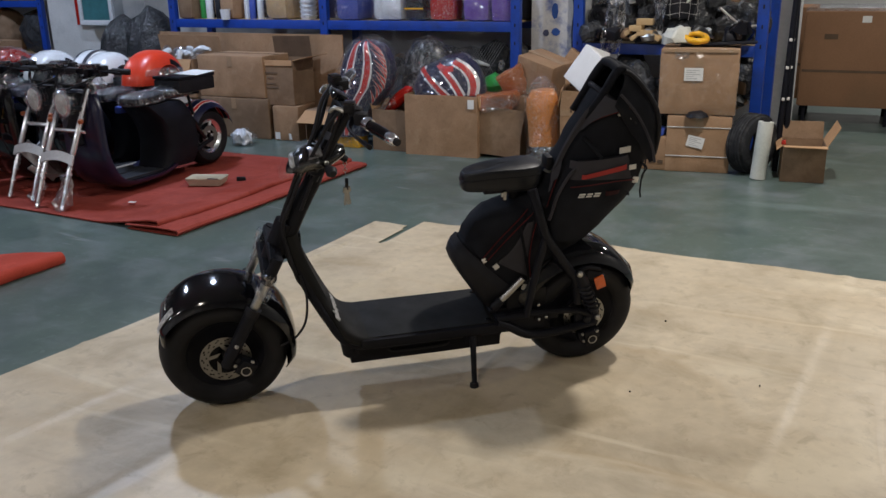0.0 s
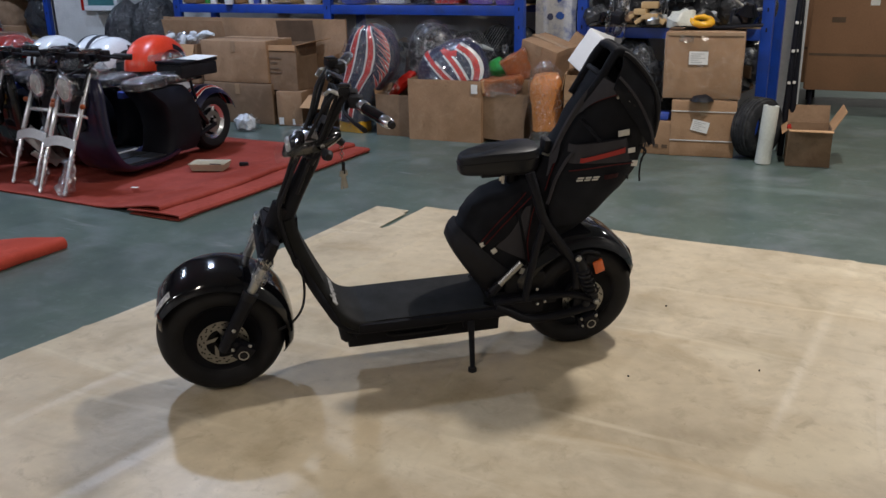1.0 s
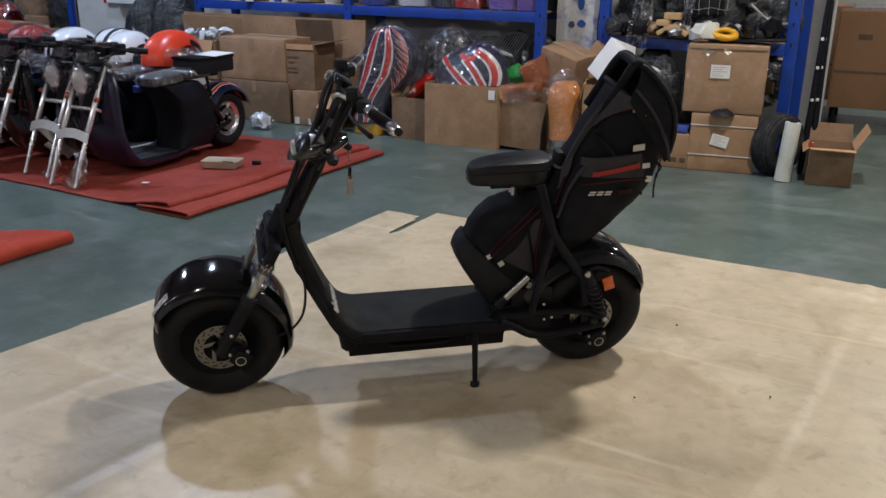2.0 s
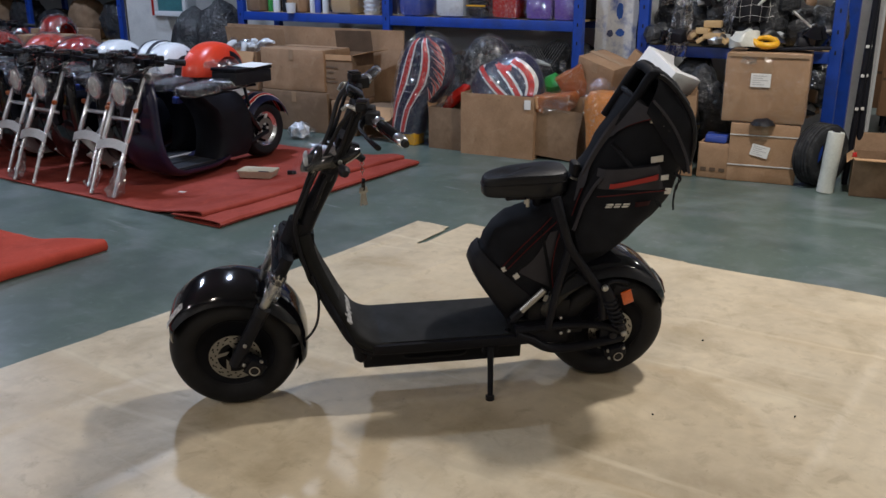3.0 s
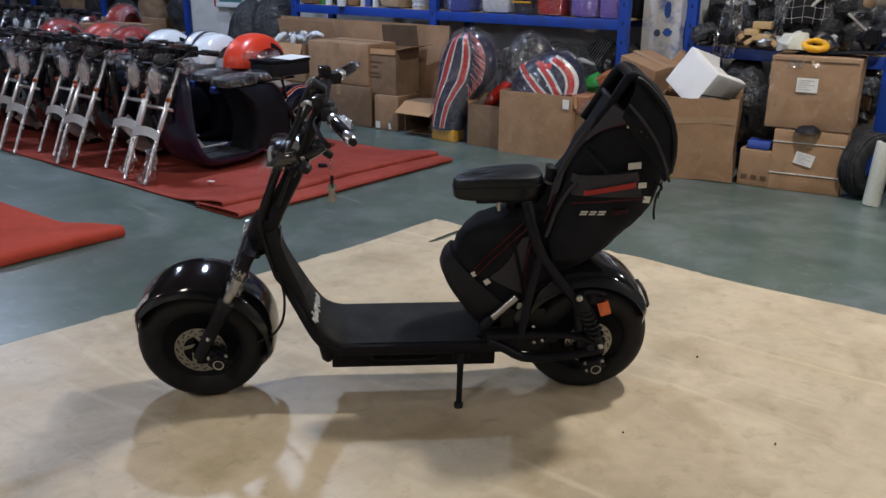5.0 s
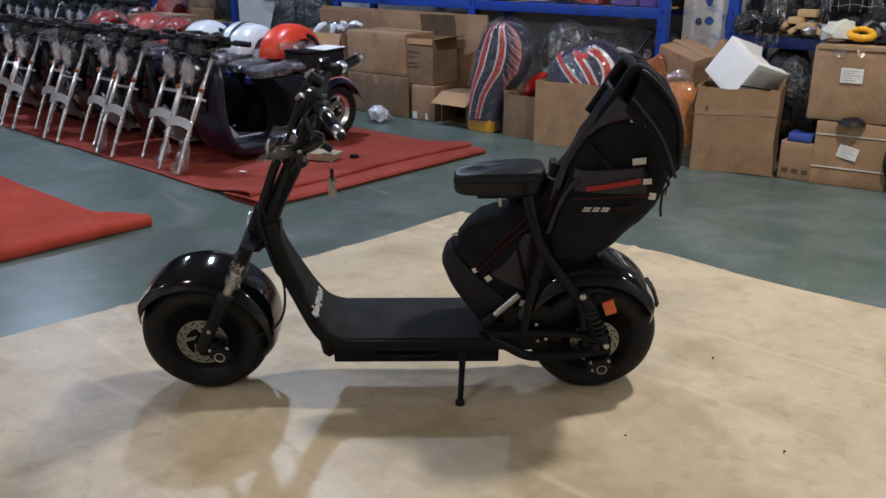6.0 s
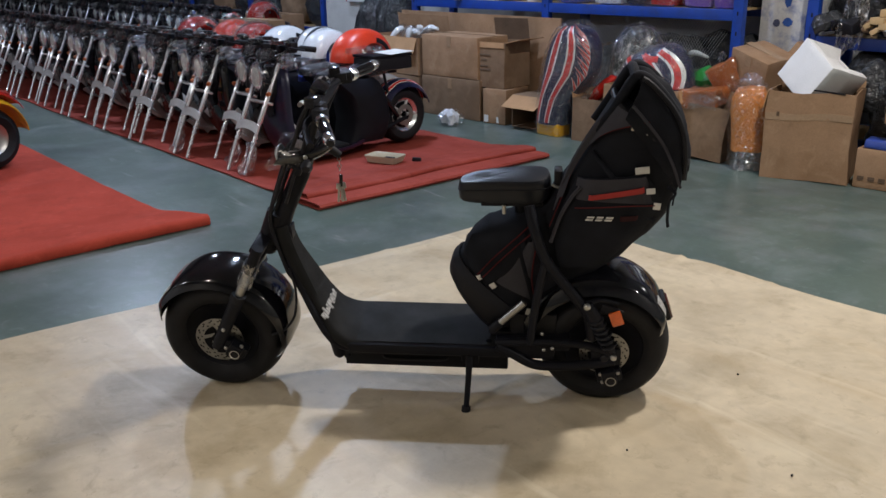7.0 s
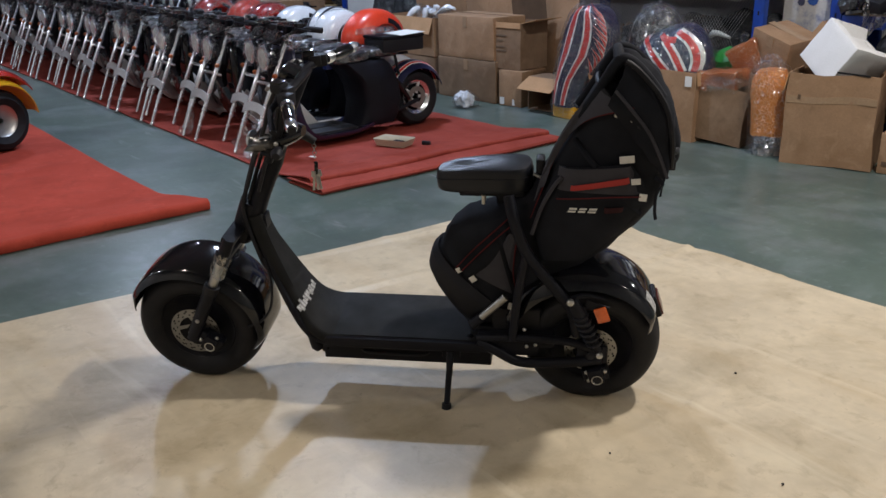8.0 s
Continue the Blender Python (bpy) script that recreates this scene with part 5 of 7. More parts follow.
    for i, p in enumerate(path):
        d = (path[min(i + 1, len(path) - 1)] - path[max(i - 1, 0)]).normalized()
        nrm = Vector((0, d.z, -d.y))
        w = halfw[i]
        rings.append([p + nrm * a + Vector((b, 0, 0)) for a, b in ((0.028, -w * 0.8), (0.035, 0), (0.028, w * 0.8), (0.0, w), (-0.02, w), (-0.012, w * 0.8), (-0.012, -w * 0.8), (-0.02, -w), (0.0, -w))])
    part("body_shell", loft(B(), rings), colour, t, f"{colour_word} body shell", sharp=60)
    if belly:
        for sx in (-1, 1):
            part("side_trim", tube(B(), [(sx * 0.20, 0.42, 0.16), (sx * 0.21, 0.53, 0.075), (sx * 0.21, 0.72, 0.062), (sx * 0.195, 0.95, 0.075)], 0.022, 8, 4, flat=0.5), belly, t, "pale grey side trim")
    if belly:
        for sx in (-1, 1):
            part("side_panel", box(box(B(), (sx * 0.218, 0.505, 0.190), (0.010, 0.115, 0.36), 0.004, Matrix.Rotation(0.72, 4, "X")), (sx * 0.218, 0.76, 0.075), (0.010, 0.34, 0.07), 0.004), SILVER, t, "pale grey floor side panel")
    for pts in ([(-0.19, 0.40, 0.87), (-0.14, 0.33, 0.80), (-0.05, 0.30, 0.66), (0.03, 0.33, 0.52)], [(0.19, 0.40, 0.87), (0.16, 0.31, 0.78), (0.09, 0.29, 0.62), (-0.02, 0.33, 0.5)],
                [(-0.22, 0.41, 0.86), (-0.05, 0.28, 0.76), (0.12, 0.30, 0.80), (0.22, 0.41, 0.87)]):
        part("cable", tube(B(), pts, 0.008, 6, 4), BLACK_MATTE, t)
    part("wiring_harness", crumple(tube(B(), [(0.0, 0.36, 0.72), (0.03, 0.33, 0.60), (-0.02, 0.33, 0.48), (0.0, 0.35, 0.38)], [0.05, 0.07, 0.06, 0.04], 10, 4), 0.02, 18, 4), BLACK_MATTE, t)
    for s in (-1, 1):
        part("lever_mount", box(B(), (s * 0.235, 0.405, 0.895), (0.055, 0.05, 0.045), 0.012), BLACK_MATTE, t)
    shield = []
    for i in range(0, len(path) - 12):
        p, w = path[i], halfw[i] * 0.86
        d = (path[i + 1] - path[max(i - 1, 0)]).normalized()
        nrm = Vector((0, -d.z, d.y))
        shield.append([p + nrm * 0.017 + Vector((b * w, 0, 0)) for b in (-1, -0.5, 0, 0.5, 1)])
    part("leg_shield", sheet(B(), shield, 0.006), BLACK_MATTE, t, "black inner leg shield", sharp=60)
    part("floor_panel", box(B(), (0, 0.74, 0.082), (0.37, 0.44, 0.022), 0.008), BLACK_SATIN, t, "flat black floor panel")
    for x in (-0.092, 0.092):
        part("floor_pad", box(B(), (x, 0.72, 0.099), (0.155, 0.38, 0.014), 0.006), FLOOR_PAD, t, "ribbed black floor pad")
    rings = []
    for z, y0, y1, w in ((0.085, 0.94, 1.30, 0.150), (0.14, 0.985, 1.33, 0.168), (0.26, 1.010, 1.36, 0.172), (0.38, 0.990, 1.35, 0.168), (0.47, 0.940, 1.32, 0.158), (0.54, 0.865, 1.28, 0.142), (0.575, 0.83, 1.24, 0.130)):
        rings.append([Vector((x, y, z)) for x, y in ((-w * 0.75, y0), (w * 0.75, y0), (w, y0 + 0.04), (w, y1 - 0.04), (w * 0.75, y1), (-w * 0.75, y1), (-w, y1 - 0.04), (-w, y0 + 0.04))])
    part("seat_box", loft(B(), rings), BLACK_SATIN, t, "tall black seat box", sharp=50)
    for yc, half, zb, nm, word in ((0.945, 0.165, 0.575, "seat", "black seat pad"), (1.245, 0.150, 0.592, "rear_seat", "black rear seat pad")):
        srings = []
        for z, g in ((0.0, 0.85), (0.010, 0.98), (0.038, 1.0), (0.062, 0.93), (0.076, 0.7), (0.080, 0.2)):
            srings.append([Vector((0.128 * g * math.copysign(abs(math.cos(a)) ** 0.7, math.cos(a)), yc + half * g * math.copysign(abs(math.sin(a)) ** 0.7, math.sin(a)), zb + z + 0.05 * (yc + half * math.sin(a) - yc) * (nm == "seat"))) for a in (2 * math.pi * k / 28 for k in range(28))])
        st = part(nm, loft(B(), srings), LEATHER, t, word)
        wrap = [[v + Vector((v.x * 0.10, (v.y - yc) * 0.08, 0.006)) for v in r] for r in srings]
        part("film", crumple(loft(B(), wrap), 0.012, 20, 4 + yc), FILM_THICK, st, "crumpled clear packing film")
    part("battery_pack", crumple(box(B(), (-0.15, 0.90, 0.535), (0.06, 0.12, 0.05), 0.010), 0.006, 20, 2), BLUE_P, t, "blue wrapped pack under the seat")
    for s in (-1, 1):
        mp = part("mirror_pack", crumple(box(B(), (s * 0.16, 0.36, 0.912), (0.13, 0.07, 0.028), 0.012, Matrix.Rotation(0.25 * s, 4, "Z")), 0.008, 22, 3), BLACK_MATTE, t, "small parts bag tied to the bar")
        part("film", crumple(box(B(), (s * 0.16, 0.355, 0.916), (0.15, 0.085, 0.036), 0.015, Matrix.Rotation(0.25 * s, 4, "Z")), 0.012, 26, 6 + s), FILM, mp, "crumpled clear film")
    # rear wheel
    c = (0, 1.57, 0.232)
    big = lambda prof: [(r * 1.09, q) for r, q in prof]
    w = part("rear_wheel", lathe(B(), big([(0.02, -0.05), (0.06, -0.055), (0.066, -0.03), (0.108, -0.045), (0.125, -0.07), (0.13, -0.068), (0.13, 0.068), (0.125, 0.07), (0.108, 0.045), (0.066, 0.03), (0.06, 0.055), (0.02, 0.05)]), c, 26, "X"), BLACK_SATIN, t)
    part("tyre", lathe(B(), big([(0.124, -0.068), (0.15, -0.088), (0.18, -0.088), (0.203, -0.066), (0.211, -0.02), (0.211, 0.02), (0.203, 0.066), (0.18, 0.088), (0.15, 0.088), (0.124, 0.068)]), c, 32, "X"), RUBBER, w, "fat black tyre")
    part("rim", lathe(B(), big([(0.100, 0.052), (0.118, 0.066), (0.132, 0.073), (0.136, 0.066), (0.12, 0.058)]), c, 32, "X"), CHROME, w, "bright alloy rim")
    part("brake_disc", lathe(B(), [(0.050, 0.070), (0.088, 0.070), (0.088, 0.074), (0.050, 0.074)], c, 28, "X"), STEEL, w, "steel brake disc")
    for k in range(5):
        a = 2 * math.pi * k / 5
        part("spoke", tube(B(), [(0.050, c[1] + 0.03 * math.cos(a), c[2] + 0.03 * math.sin(a)), (0.055, c[1] + 0.125 * math.cos(a), c[2] + 0.125 * math.sin(a))], [0.016, 0.011], 6), SILVER, w)
    part("swing_arm", tube(B(), [(0.115, 1.06, 0.13), (0.125, 1.27, 0.15), (0.12, 1.54, 0.222)], 0.018, 8, 3), BLACK_SATIN, t)
    part("shock_absorber", tube(B(), [(0.13, 1.24, 0.50), (0.13, 1.35, 0.36), (0.125, 1.45, 0.24)], [0.014, 0.026, 0.016], 10), BLACK_GLOSS, t)
    n, k = 24, 9
    grid = []
    for i in range(n + 1):
        a = radians(196 - 176 * i / n)
        grid.append([(0.132 * (-1 + 2 * j / k), c[1] + (0.236 + 0.062 * (1 - abs(-1 + 2 * j / k) ** 2.4)) * math.cos(a), c[2] + (0.236 + 0.062 * (1 - abs(-1 + 2 * j / k) ** 2.4)) * math.sin(a)) for j in range(k + 1)])
    part("rear_mudguard", sheet(B(), grid, 0.004), guard, t, "glossy rear mudguard", sharp=60)
    for s in (-1, 1):
        part("rack_rail", box(B(), (s * 0.07, 1.33, 0.60), (0.02, 0.32, 0.02), 0.004), BLACK_SATIN, t)
    part("rack_stay", rod(B(), (0.07, 1.36, 0.60), (0.09, 1.38, 0.44), 0.012, 8), BLACK_SATIN, t)
    return t


ROW = [(-3.69, 1.08, 2.0), (-4.12, 1.19, 1.0), (-4.53, 1.03, 0.0), (-5.04, 1.15, -1.0), (-5.38, 1.0, 1.0), (-5.84, 1.13, 0.0), (-6.22, 0.99, 1.5),
       (-6.74, 1.09, 0.0), (-7.20, 1.0, -1.0), (-7.66, 1.09, 1.0), (-8.10, 1.04, 0.0), (-8.55, 1.08, 1.0), (-9.0, 1.0, 0.0), (-9.45, 1.08, -1.0),
       (-12.65, 1.05, 0.0), (-13.1, 1.08, 0.0), (-13.6, 1.04, 0.0), (-14.1, 1.08, 0.0), (-14.6, 1.04, 0.0),
       (-9.9, 1.02, 0.5), (-10.35, 1.1, 0.0), (-10.8, 1.03, 1.0), (-11.3, 1.09, 0.0), (-11.75, 1.02, 0.0), (-12.2, 1.1, 0.0)]
proto = [row_scooter(NAVY, "dark navy", FLAG_X), row_scooter(BLACK_GLOSS, "gloss black", WHITE_P, SILVER), row_scooter(BLACK_GLOSS, "gloss black", RED_P, SILVER)]
for k, (x, y, turn) in enumerate(ROW):
    m = pose(x, y, 0.021, 0, 0, turn)
    if k in (0, 1, 2):
        proto[k].matrix_basis = m
    else:
        copy_thing(proto[(1, 2, 2, 1, 2)[k % 5]], m)
for k in range(9):
    copy_thing(proto[(1, 2)[k % 2]], pose(-15.1 - 0.48 * k, 1.05 + 0.04 * (k % 2), 0.0, 0, 0, 0))
for k in range(22):
    copy_thing(proto[(1, 2, 2)[k % 3]], pose(-9.0 - 0.50 * k, 3.35 + 0.08 * (k % 2), 0.0, 0, 0, (k % 3) - 1))


# loose mudguards resting on the seats
def loose_guard(x, y, z, material, label, yaw, film=True, size=1.0, stretch=1.0, stripe=None):
    t = thing("loose_mudguard", label, "mudguard", "loose mudguards on the seats", pose(x, y, z, 0, 0, yaw))
    n, k = 26, 12

    def skin(s, a, lift=0.0):
        r = size * (0.125 + 0.095 * (1 - abs(s) ** 3.0) ** 0.6) + lift
        return ((size * 0.135 + lift * 0.6) * s, r * 1.02 * stretch * math.cos(a), r * 1.08 * math.sin(a))

    grid = [[skin(-1 + 2 * j / k, radians(178 - 176 * i / n)) for j in range(k + 1)] for i in range(n + 1)]
    part("shell", sheet(B(), grid, 0.005), material, t, sharp=60)
    if stripe:
        for s0, s1 in ((-0.52, -0.30), (0.30, 0.52)):
            part("stripe", sheet(B(), [[skin(s0 + (s1 - s0) * j / 3, radians(172 - 164 * i / n), 0.004) for j in range(4)] for i in range(n + 1)], 0.002), stripe, t, "dark painted stripe", sharp=60)
    notch = [[skin(sx, radians(a), 0.003) for sx in np.linspace(0.93, 0.999, 4)] for a in np.linspace(20, 78, 9)]
    part("notch", sheet(B(), notch, 0.002), BLACK_MATTE, t, "dark cut-out in the side")
    for sx in (-1, 1):
        part("bolt_hole", lathe(B(), [(0.0, 0.0), (0.016, 0.0), (0.018, 0.003), (0.0, 0.004)], (sx * size * 0.131, 0.0, size * 0.10), 12, "X"), BLACK_MATTE, t)
    if film:
        g2 = [[(p[0] * 1.10, p[1] * 1.07, p[2] * 1.06 + 0.004) for p in row] for row in grid]
        part("film", crumple(sheet(B(), g2, 0.001), 0.010, 26, x), FILM, t, "thin clear packing film")
    return t


for x, y, s in ((-3.58, 1.10, 1.0), (-3.92, 1.16, 0.8), (-4.66, 1.06, 0.8)):
    solid("film_scrap", crumple(tube(B(), [(-0.03, 0, 0.0), (0.0, 0.02, 0.06 * s), (0.02, 0.05, 0.15 * s), (-0.01, 0.06, 0.22 * s)], [0.06 * s, 0.055 * s, 0.04 * s, 0.03 * s], 12, 4), 0.022, 20, x), FILM_THICK, "crumpled clear film round the foot of a fork", "plastic film", m=pose(x, y, 0.030))
loose_guard(-4.13, 2.56, 0.672, ORANGE_P, "glossy orange mudguard lying on a scooter seat", 8, False, 1.12, 1.18)
for x, y, c, w in ((-4.56, 2.50, WHITE_P, "white"), (-4.86, 2.62, WHITE_P, "white"), (-5.26, 2.50, WHITE_P, "white"), (-5.85, 2.52, RED_P, "red"),
                   (-6.45, 2.6, ORANGE_P, "orange"), (-7.3, 2.6, RED_P, "red")):
    loose_guard(x, y, 0.68, c, f"glossy {w} mudguard lying on a scooter seat", random.uniform(-8, 14), w != "white", 1.0, 1.15, STRIPE_GREY if x == -4.86 else None)
loose_guard(-8.85, 4.30, 0.72, RED_P, "glossy red mudguard lying on a scooter in the back row", 10, True, 1.05)
loose_guard(-9.45, 4.05, 0.62, RED_P, "glossy red mudguard lying on a scooter in the back row", -6, True, 1.0)
# carrier case and papers on the first scooter
case = thing("carrier_case", "black plastic case on the rear rack of a scooter", "case", m=pose(-3.71, 2.47, 0.640, 0, 0, 2))
part("body", box(B(), (0, 0, 0.055), (0.26, 0.40, 0.10), 0.014), BLACK_MATTE, case)
part("lid", box(B(), (0, 0, 0.118), (0.27, 0.41, 0.026), 0.010), BLACK_SATIN, case)
solid("paper_sheet", crumple(box(B(), (0, 0, 0), (0.20, 0.28, 0.002)), 0.006, 6, 2), PAPER, "white sheet of paper lying on the carrier case", "paper", m=pose(-3.66, 2.54, 0.778, 1, 2, 12))
solid("film_bag", crumple(box(B(), (0, 0, 0.03), (0.20, 0.26, 0.05), 0.02), 0.022, 14, 6), FILM_THICK, "crumpled clear plastic bag on the carrier case", "plastic bag", m=pose(-3.78, 2.34, 0.772, 0, 0, 20))

# ---- cardboard boxes and packed goods along the racks ----
def carton(w, d, h, m, material, label, flaps=(), tape=True, slots=False, prints=0, name="cardboard_box", sag=0.004):
    """A carton with its base on z = 0; flaps: (side, angle from level outwards, length). Closed if none is given."""
    t = thing(name, label, "cardboard box", m=m)
    if not flaps:
        bm = box(B(), (0, 0, h / 2), (w, d, h), 0.010)
        bmesh.ops.subdivide_edges(bm, edges=[e for e in bm.edges if e.calc_length() > 0.12], cuts=5, use_grid_fill=True)
        crumple(bm, sag, 5, w * 7)
        part("body", bm, material, t)
        if tape:
            part("tape", box(B(), (0, 0, h + 0.0035), (w * 0.99, 0.055, 0.002)), TAPE, t, "strip of packing tape")
            part("tape", box(B(), (0, -d / 2 - 0.0035, h * 0.86), (0.055, 0.002, h * 0.26)), TAPE, t, "strip of packing tape")
    else:
        th = 0.006
        bm = B()
        rect = lambda a, b, z: [Vector((sx * a / 2, sy * b / 2, z)) for sx, sy in ((-1, -1), (1, -1), (1, 1), (-1, 1))]
        loft(bm, [rect(w, d, 0), rect(w, d, h), rect(w - 2 * th, d - 2 * th, h), rect(w - 2 * th, d - 2 * th, th)])
        bmesh.ops.subdivide_edges(bm, edges=[e for e in bm.edges if e.calc_length() > 0.15], cuts=4, use_grid_fill=True)
        crumple(bm, sag, 4, w * 5)
        part("body", bm, material, t)
        for side, ang, ln in flaps:
            a = radians(ang)
            if side in "fb":
                s = -1 if side == "f" else 1
                c = Vector((0, s * (d / 2 + math.cos(a) * ln / 2), h + math.sin(a) * ln / 2))
                bmf = box(B(), c, (w * 0.97, ln, 0.005), 0, Matrix.Rotation(a * s, 4, "X"))
            else:
                s = -1 if side == "l" else 1
                c = Vector((s * (w / 2 + math.cos(a) * ln / 2), 0, h + math.sin(a) * ln / 2))
                bmf = box(B(), c, (ln, d * 0.97, 0.005), 0, Matrix.Rotation(-a * s, 4, "Y"))
            # a "dark flap" at the back has its shade put into the colour
            part("flap", crumple(bmf, 0.004, 8, ang), PRINT_SHADE if side == "b" and "dark flap" in label else CARD_IN if side != "b" or ang < 40 or ang > 110 else material, t)
    for k in range(prints):
        x = -w / 2 + w * (k + 0.75) / (prints + 0.5)
        part("print", box(box(B(), (x, -d / 2 - 0.004, h * 0.26), (w * 0.18, 0.002, h * 0.10)), (x, -d / 2 - 0.005, h * 0.26), (w * 0.10, 0.002, h * 0.03)), PRINT_SHADE, t, "dark printed mark")
    return t


def paper_label(t, x, y, z, w, h, turn=0.0, lines=5):
    lb = part("label", box(B(), (x, y, z), (w, 0.002, h), 0, Matrix.Rotation(turn, 4, "Y")), PAPER, t, "white paper label with faint grey lines")
    for k in range(lines):
        dz = h * (0.32 - 0.16 * k)
        wide = w * (0.7, 0.5, 0.76, 0.4, 0.6)[k % 5]
        off = Matrix.Rotation(turn, 4, "Y") @ Vector((-(w * 0.8 - wide) / 2, 0, dz))
        part("line", box(B(), (x + off.x, y - 0.002, z + off.z), (wide, 0.001, h * 0.05), 0, Matrix.Rotation(turn, 4, "Y")), INK, lb)
    return lb


# left stack of large boxes
carton(0.80, 0.48, 0.385, pose(-4.40, 4.02, 0, 0, 0, 3), CARD_D, "large dull brown cardboard box under another in a stack")
carton(0.78, 0.47, 0.39, pose(-4.41, 4.02, 0.39, 0, 0, 2), CARD, "large brown cardboard box on top of a stack")
carton(0.85, 0.46, 0.36, pose(-5.28, 3.98, 0, 0, 0, 2), CARD_D, "large brown cardboard box behind the scooters")
carton(0.84, 0.46, 0.37, pose(-5.27, 3.98, 0.365, 0, 0, 1), CARD, "brown cardboard box holding clear plastic parts", flaps=(("f", -70, 0.16), ("b", 100, 0.2)))
sh = crumple(box(B(), (-4.65, 4.345, 0.475), (2.35, 0.014, 0.945)), 0.006, 3, 2)
solid("cardboard_sheet", sh, CARD, "tall flat brown cardboard sheet leaning against the rack", "cardboard sheet")
# tangle of clear plastic parts on the box
pl = thing("plastic_parts", "heap of clear and silver plastic parts lying in a box", "parts", m=pose(-5.27, 3.98, 0.70))
for k in range(16):
    a = Vector((random.uniform(-0.34, 0.34), random.uniform(-0.16, 0.10), random.uniform(0.02, 0.09)))
    d = Vector((random.uniform(-0.14, 0.14), random.uniform(-0.08, 0.08), random.uniform(0.0, 0.06)))
    part("piece", crumple(tube(B(), [a - d, a + Vector((0, 0, 0.03)), a + d], [0.022, 0.032, 0.018], 8, 3), 0.010, 24, k), FILM_THICK if k % 3 else WHITE_P, pl)
# small boxes beside the stack
carton(0.27, 0.36, 0.325, pose(-3.835, 4.00, 0, 0, 0, 8), CARD, "small brown cardboard box below an open one", tape=False)
lb = carton(0.42, 0.38, 0.415, pose(-3.95, 4.03, 0.33, 0, 0, 6), CARD_D, "brown cardboard box with one shade-coloured dark flap standing open", flaps=(("b", 100, 0.2), ("r", 12, 0.17), ("f", -86, 0.05)))
carton(0.40, 0.29, 0.36, pose(-3.43, 4.225, 0.150, 90, 0, 4), CARD_D, "small cardboard box lying on its side with a hanging pale flap", flaps=(("b", 118, 0.19),))
for k, (w, z) in enumerate(((0.16, 0.30), (0.07, 0.255), (0.10, 0.20), (0.15, 0.165))):
    part("print", box(B(), (-0.03, -0.196, z), (w, 0.002, 0.012)), CARD_PRINT, lb, "faint printed line")
for x, y in ((-3.90, 3.805), (-3.76, 3.83)):
    solid("paper_label", box(B(), (0, 0, 0.04), (0.05, 0.003, 0.065)), PAPER, "small white paper label at the foot of a box", "label", m=pose(x, y, 0.006, 0, 0, 8))
# film-wrapped tall mudguard standing on end on a yellow block
WHITE_BAND = mat("white_painted_band", (0.74, 0.73, 0.72), 0.35, dark=0.9, coat=0.3, bump=0.02)
RED_BAND = mat("red_painted_band", (0.56, 0.035, 0.030), 0.35, dark=0.9, coat=0.3, bump=0.02)
NAVY_BAND = mat("navy_painted_shell", (0.010, 0.013, 0.050), 0.32, dark=0.8, coat=0.35, bump=0.02)
arch = thing("wrapped_mudguard", "tall navy mudguard with red and white stripes under clear film", "mudguard", m=pose(0, 0, 0))
ARCH_ROWS = np.array([  # height, left edge, right edge
    (0.10, -3.245, -2.950), (0.20, -3.240, -2.920), (0.33, -3.225, -2.870), (0.45, -3.210, -2.760), (0.55, -3.195, -2.660), (0.68, -3.165, -2.625),
    (0.78, -3.125, -2.640), (0.85, -3.075, -2.680), (0.90, -3.020, -2.730), (0.935, -2.960, -2.790), (0.945, -2.915, -2.850)])


def arch_skin(u, z, lift=0.0):
    """u runs -1 to 1 across the front half of the shell."""
    a, b = (float(np.interp(z, ARCH_ROWS[:, 0], ARCH_ROWS[:, k])) for k in (1, 2))
    half, c = (b - a) / 2 + lift, (a + b) / 2
    deep = 0.145 * min(1.0, half / 0.16) ** 0.7 + lift
    t = max(-1.0, min(1.0, u)) * math.pi / 2
    return Vector((c + half * math.sin(t), 3.875 - deep * math.copysign(abs(math.cos(t)) ** 0.75, math.cos(t)), z + lift * max(0.0, (z - 0.8) / 0.15)))


def arch_ring(z, lift, n=36):
    out = []
    for k in range(n):
        u = -2 + 4 * k / n
        p = arch_skin(u if abs(u) <= 1 else math.copysign(2 - abs(u), u), z, lift)
        out.append(Vector((p.x, p.y if abs(u) <= 1 else 7.75 - p.y, p.z)))
    return out


def arch_band(name, u0, u1, lift, material, label, z0=0.12, z1=0.935, lean=0.0):
    zs = np.linspace(z0, z1, 26)
    rows = [[arch_skin(u0 + (u1 - u0) * f + lean * (z - z0) / (z1 - z0), z, lift) for f in np.linspace(0, 1, 5)] for z in zs]
    return part(name, sheet(B(), rows, 0.002), material, arch, label, sharp=60)


part("shell", loft(B(), [arch_ring(z, 0.0) for z in (*np.linspace(0.10, 0.90, 18), 0.925, 0.945)]), NAVY_BAND, arch, "navy painted shell", sharp=60)
for u0, u1, lean in ((-0.54, -0.30, 0.20), (0.00, 0.22, 0.10)):
    arch_band("white_band", u0, u1, 0.003, WHITE_BAND, "white painted band", lean=lean)
    arch_band("red_band", u0 + 0.045, u1 - 0.045, 0.005, RED_BAND, "red painted band", lean=lean)
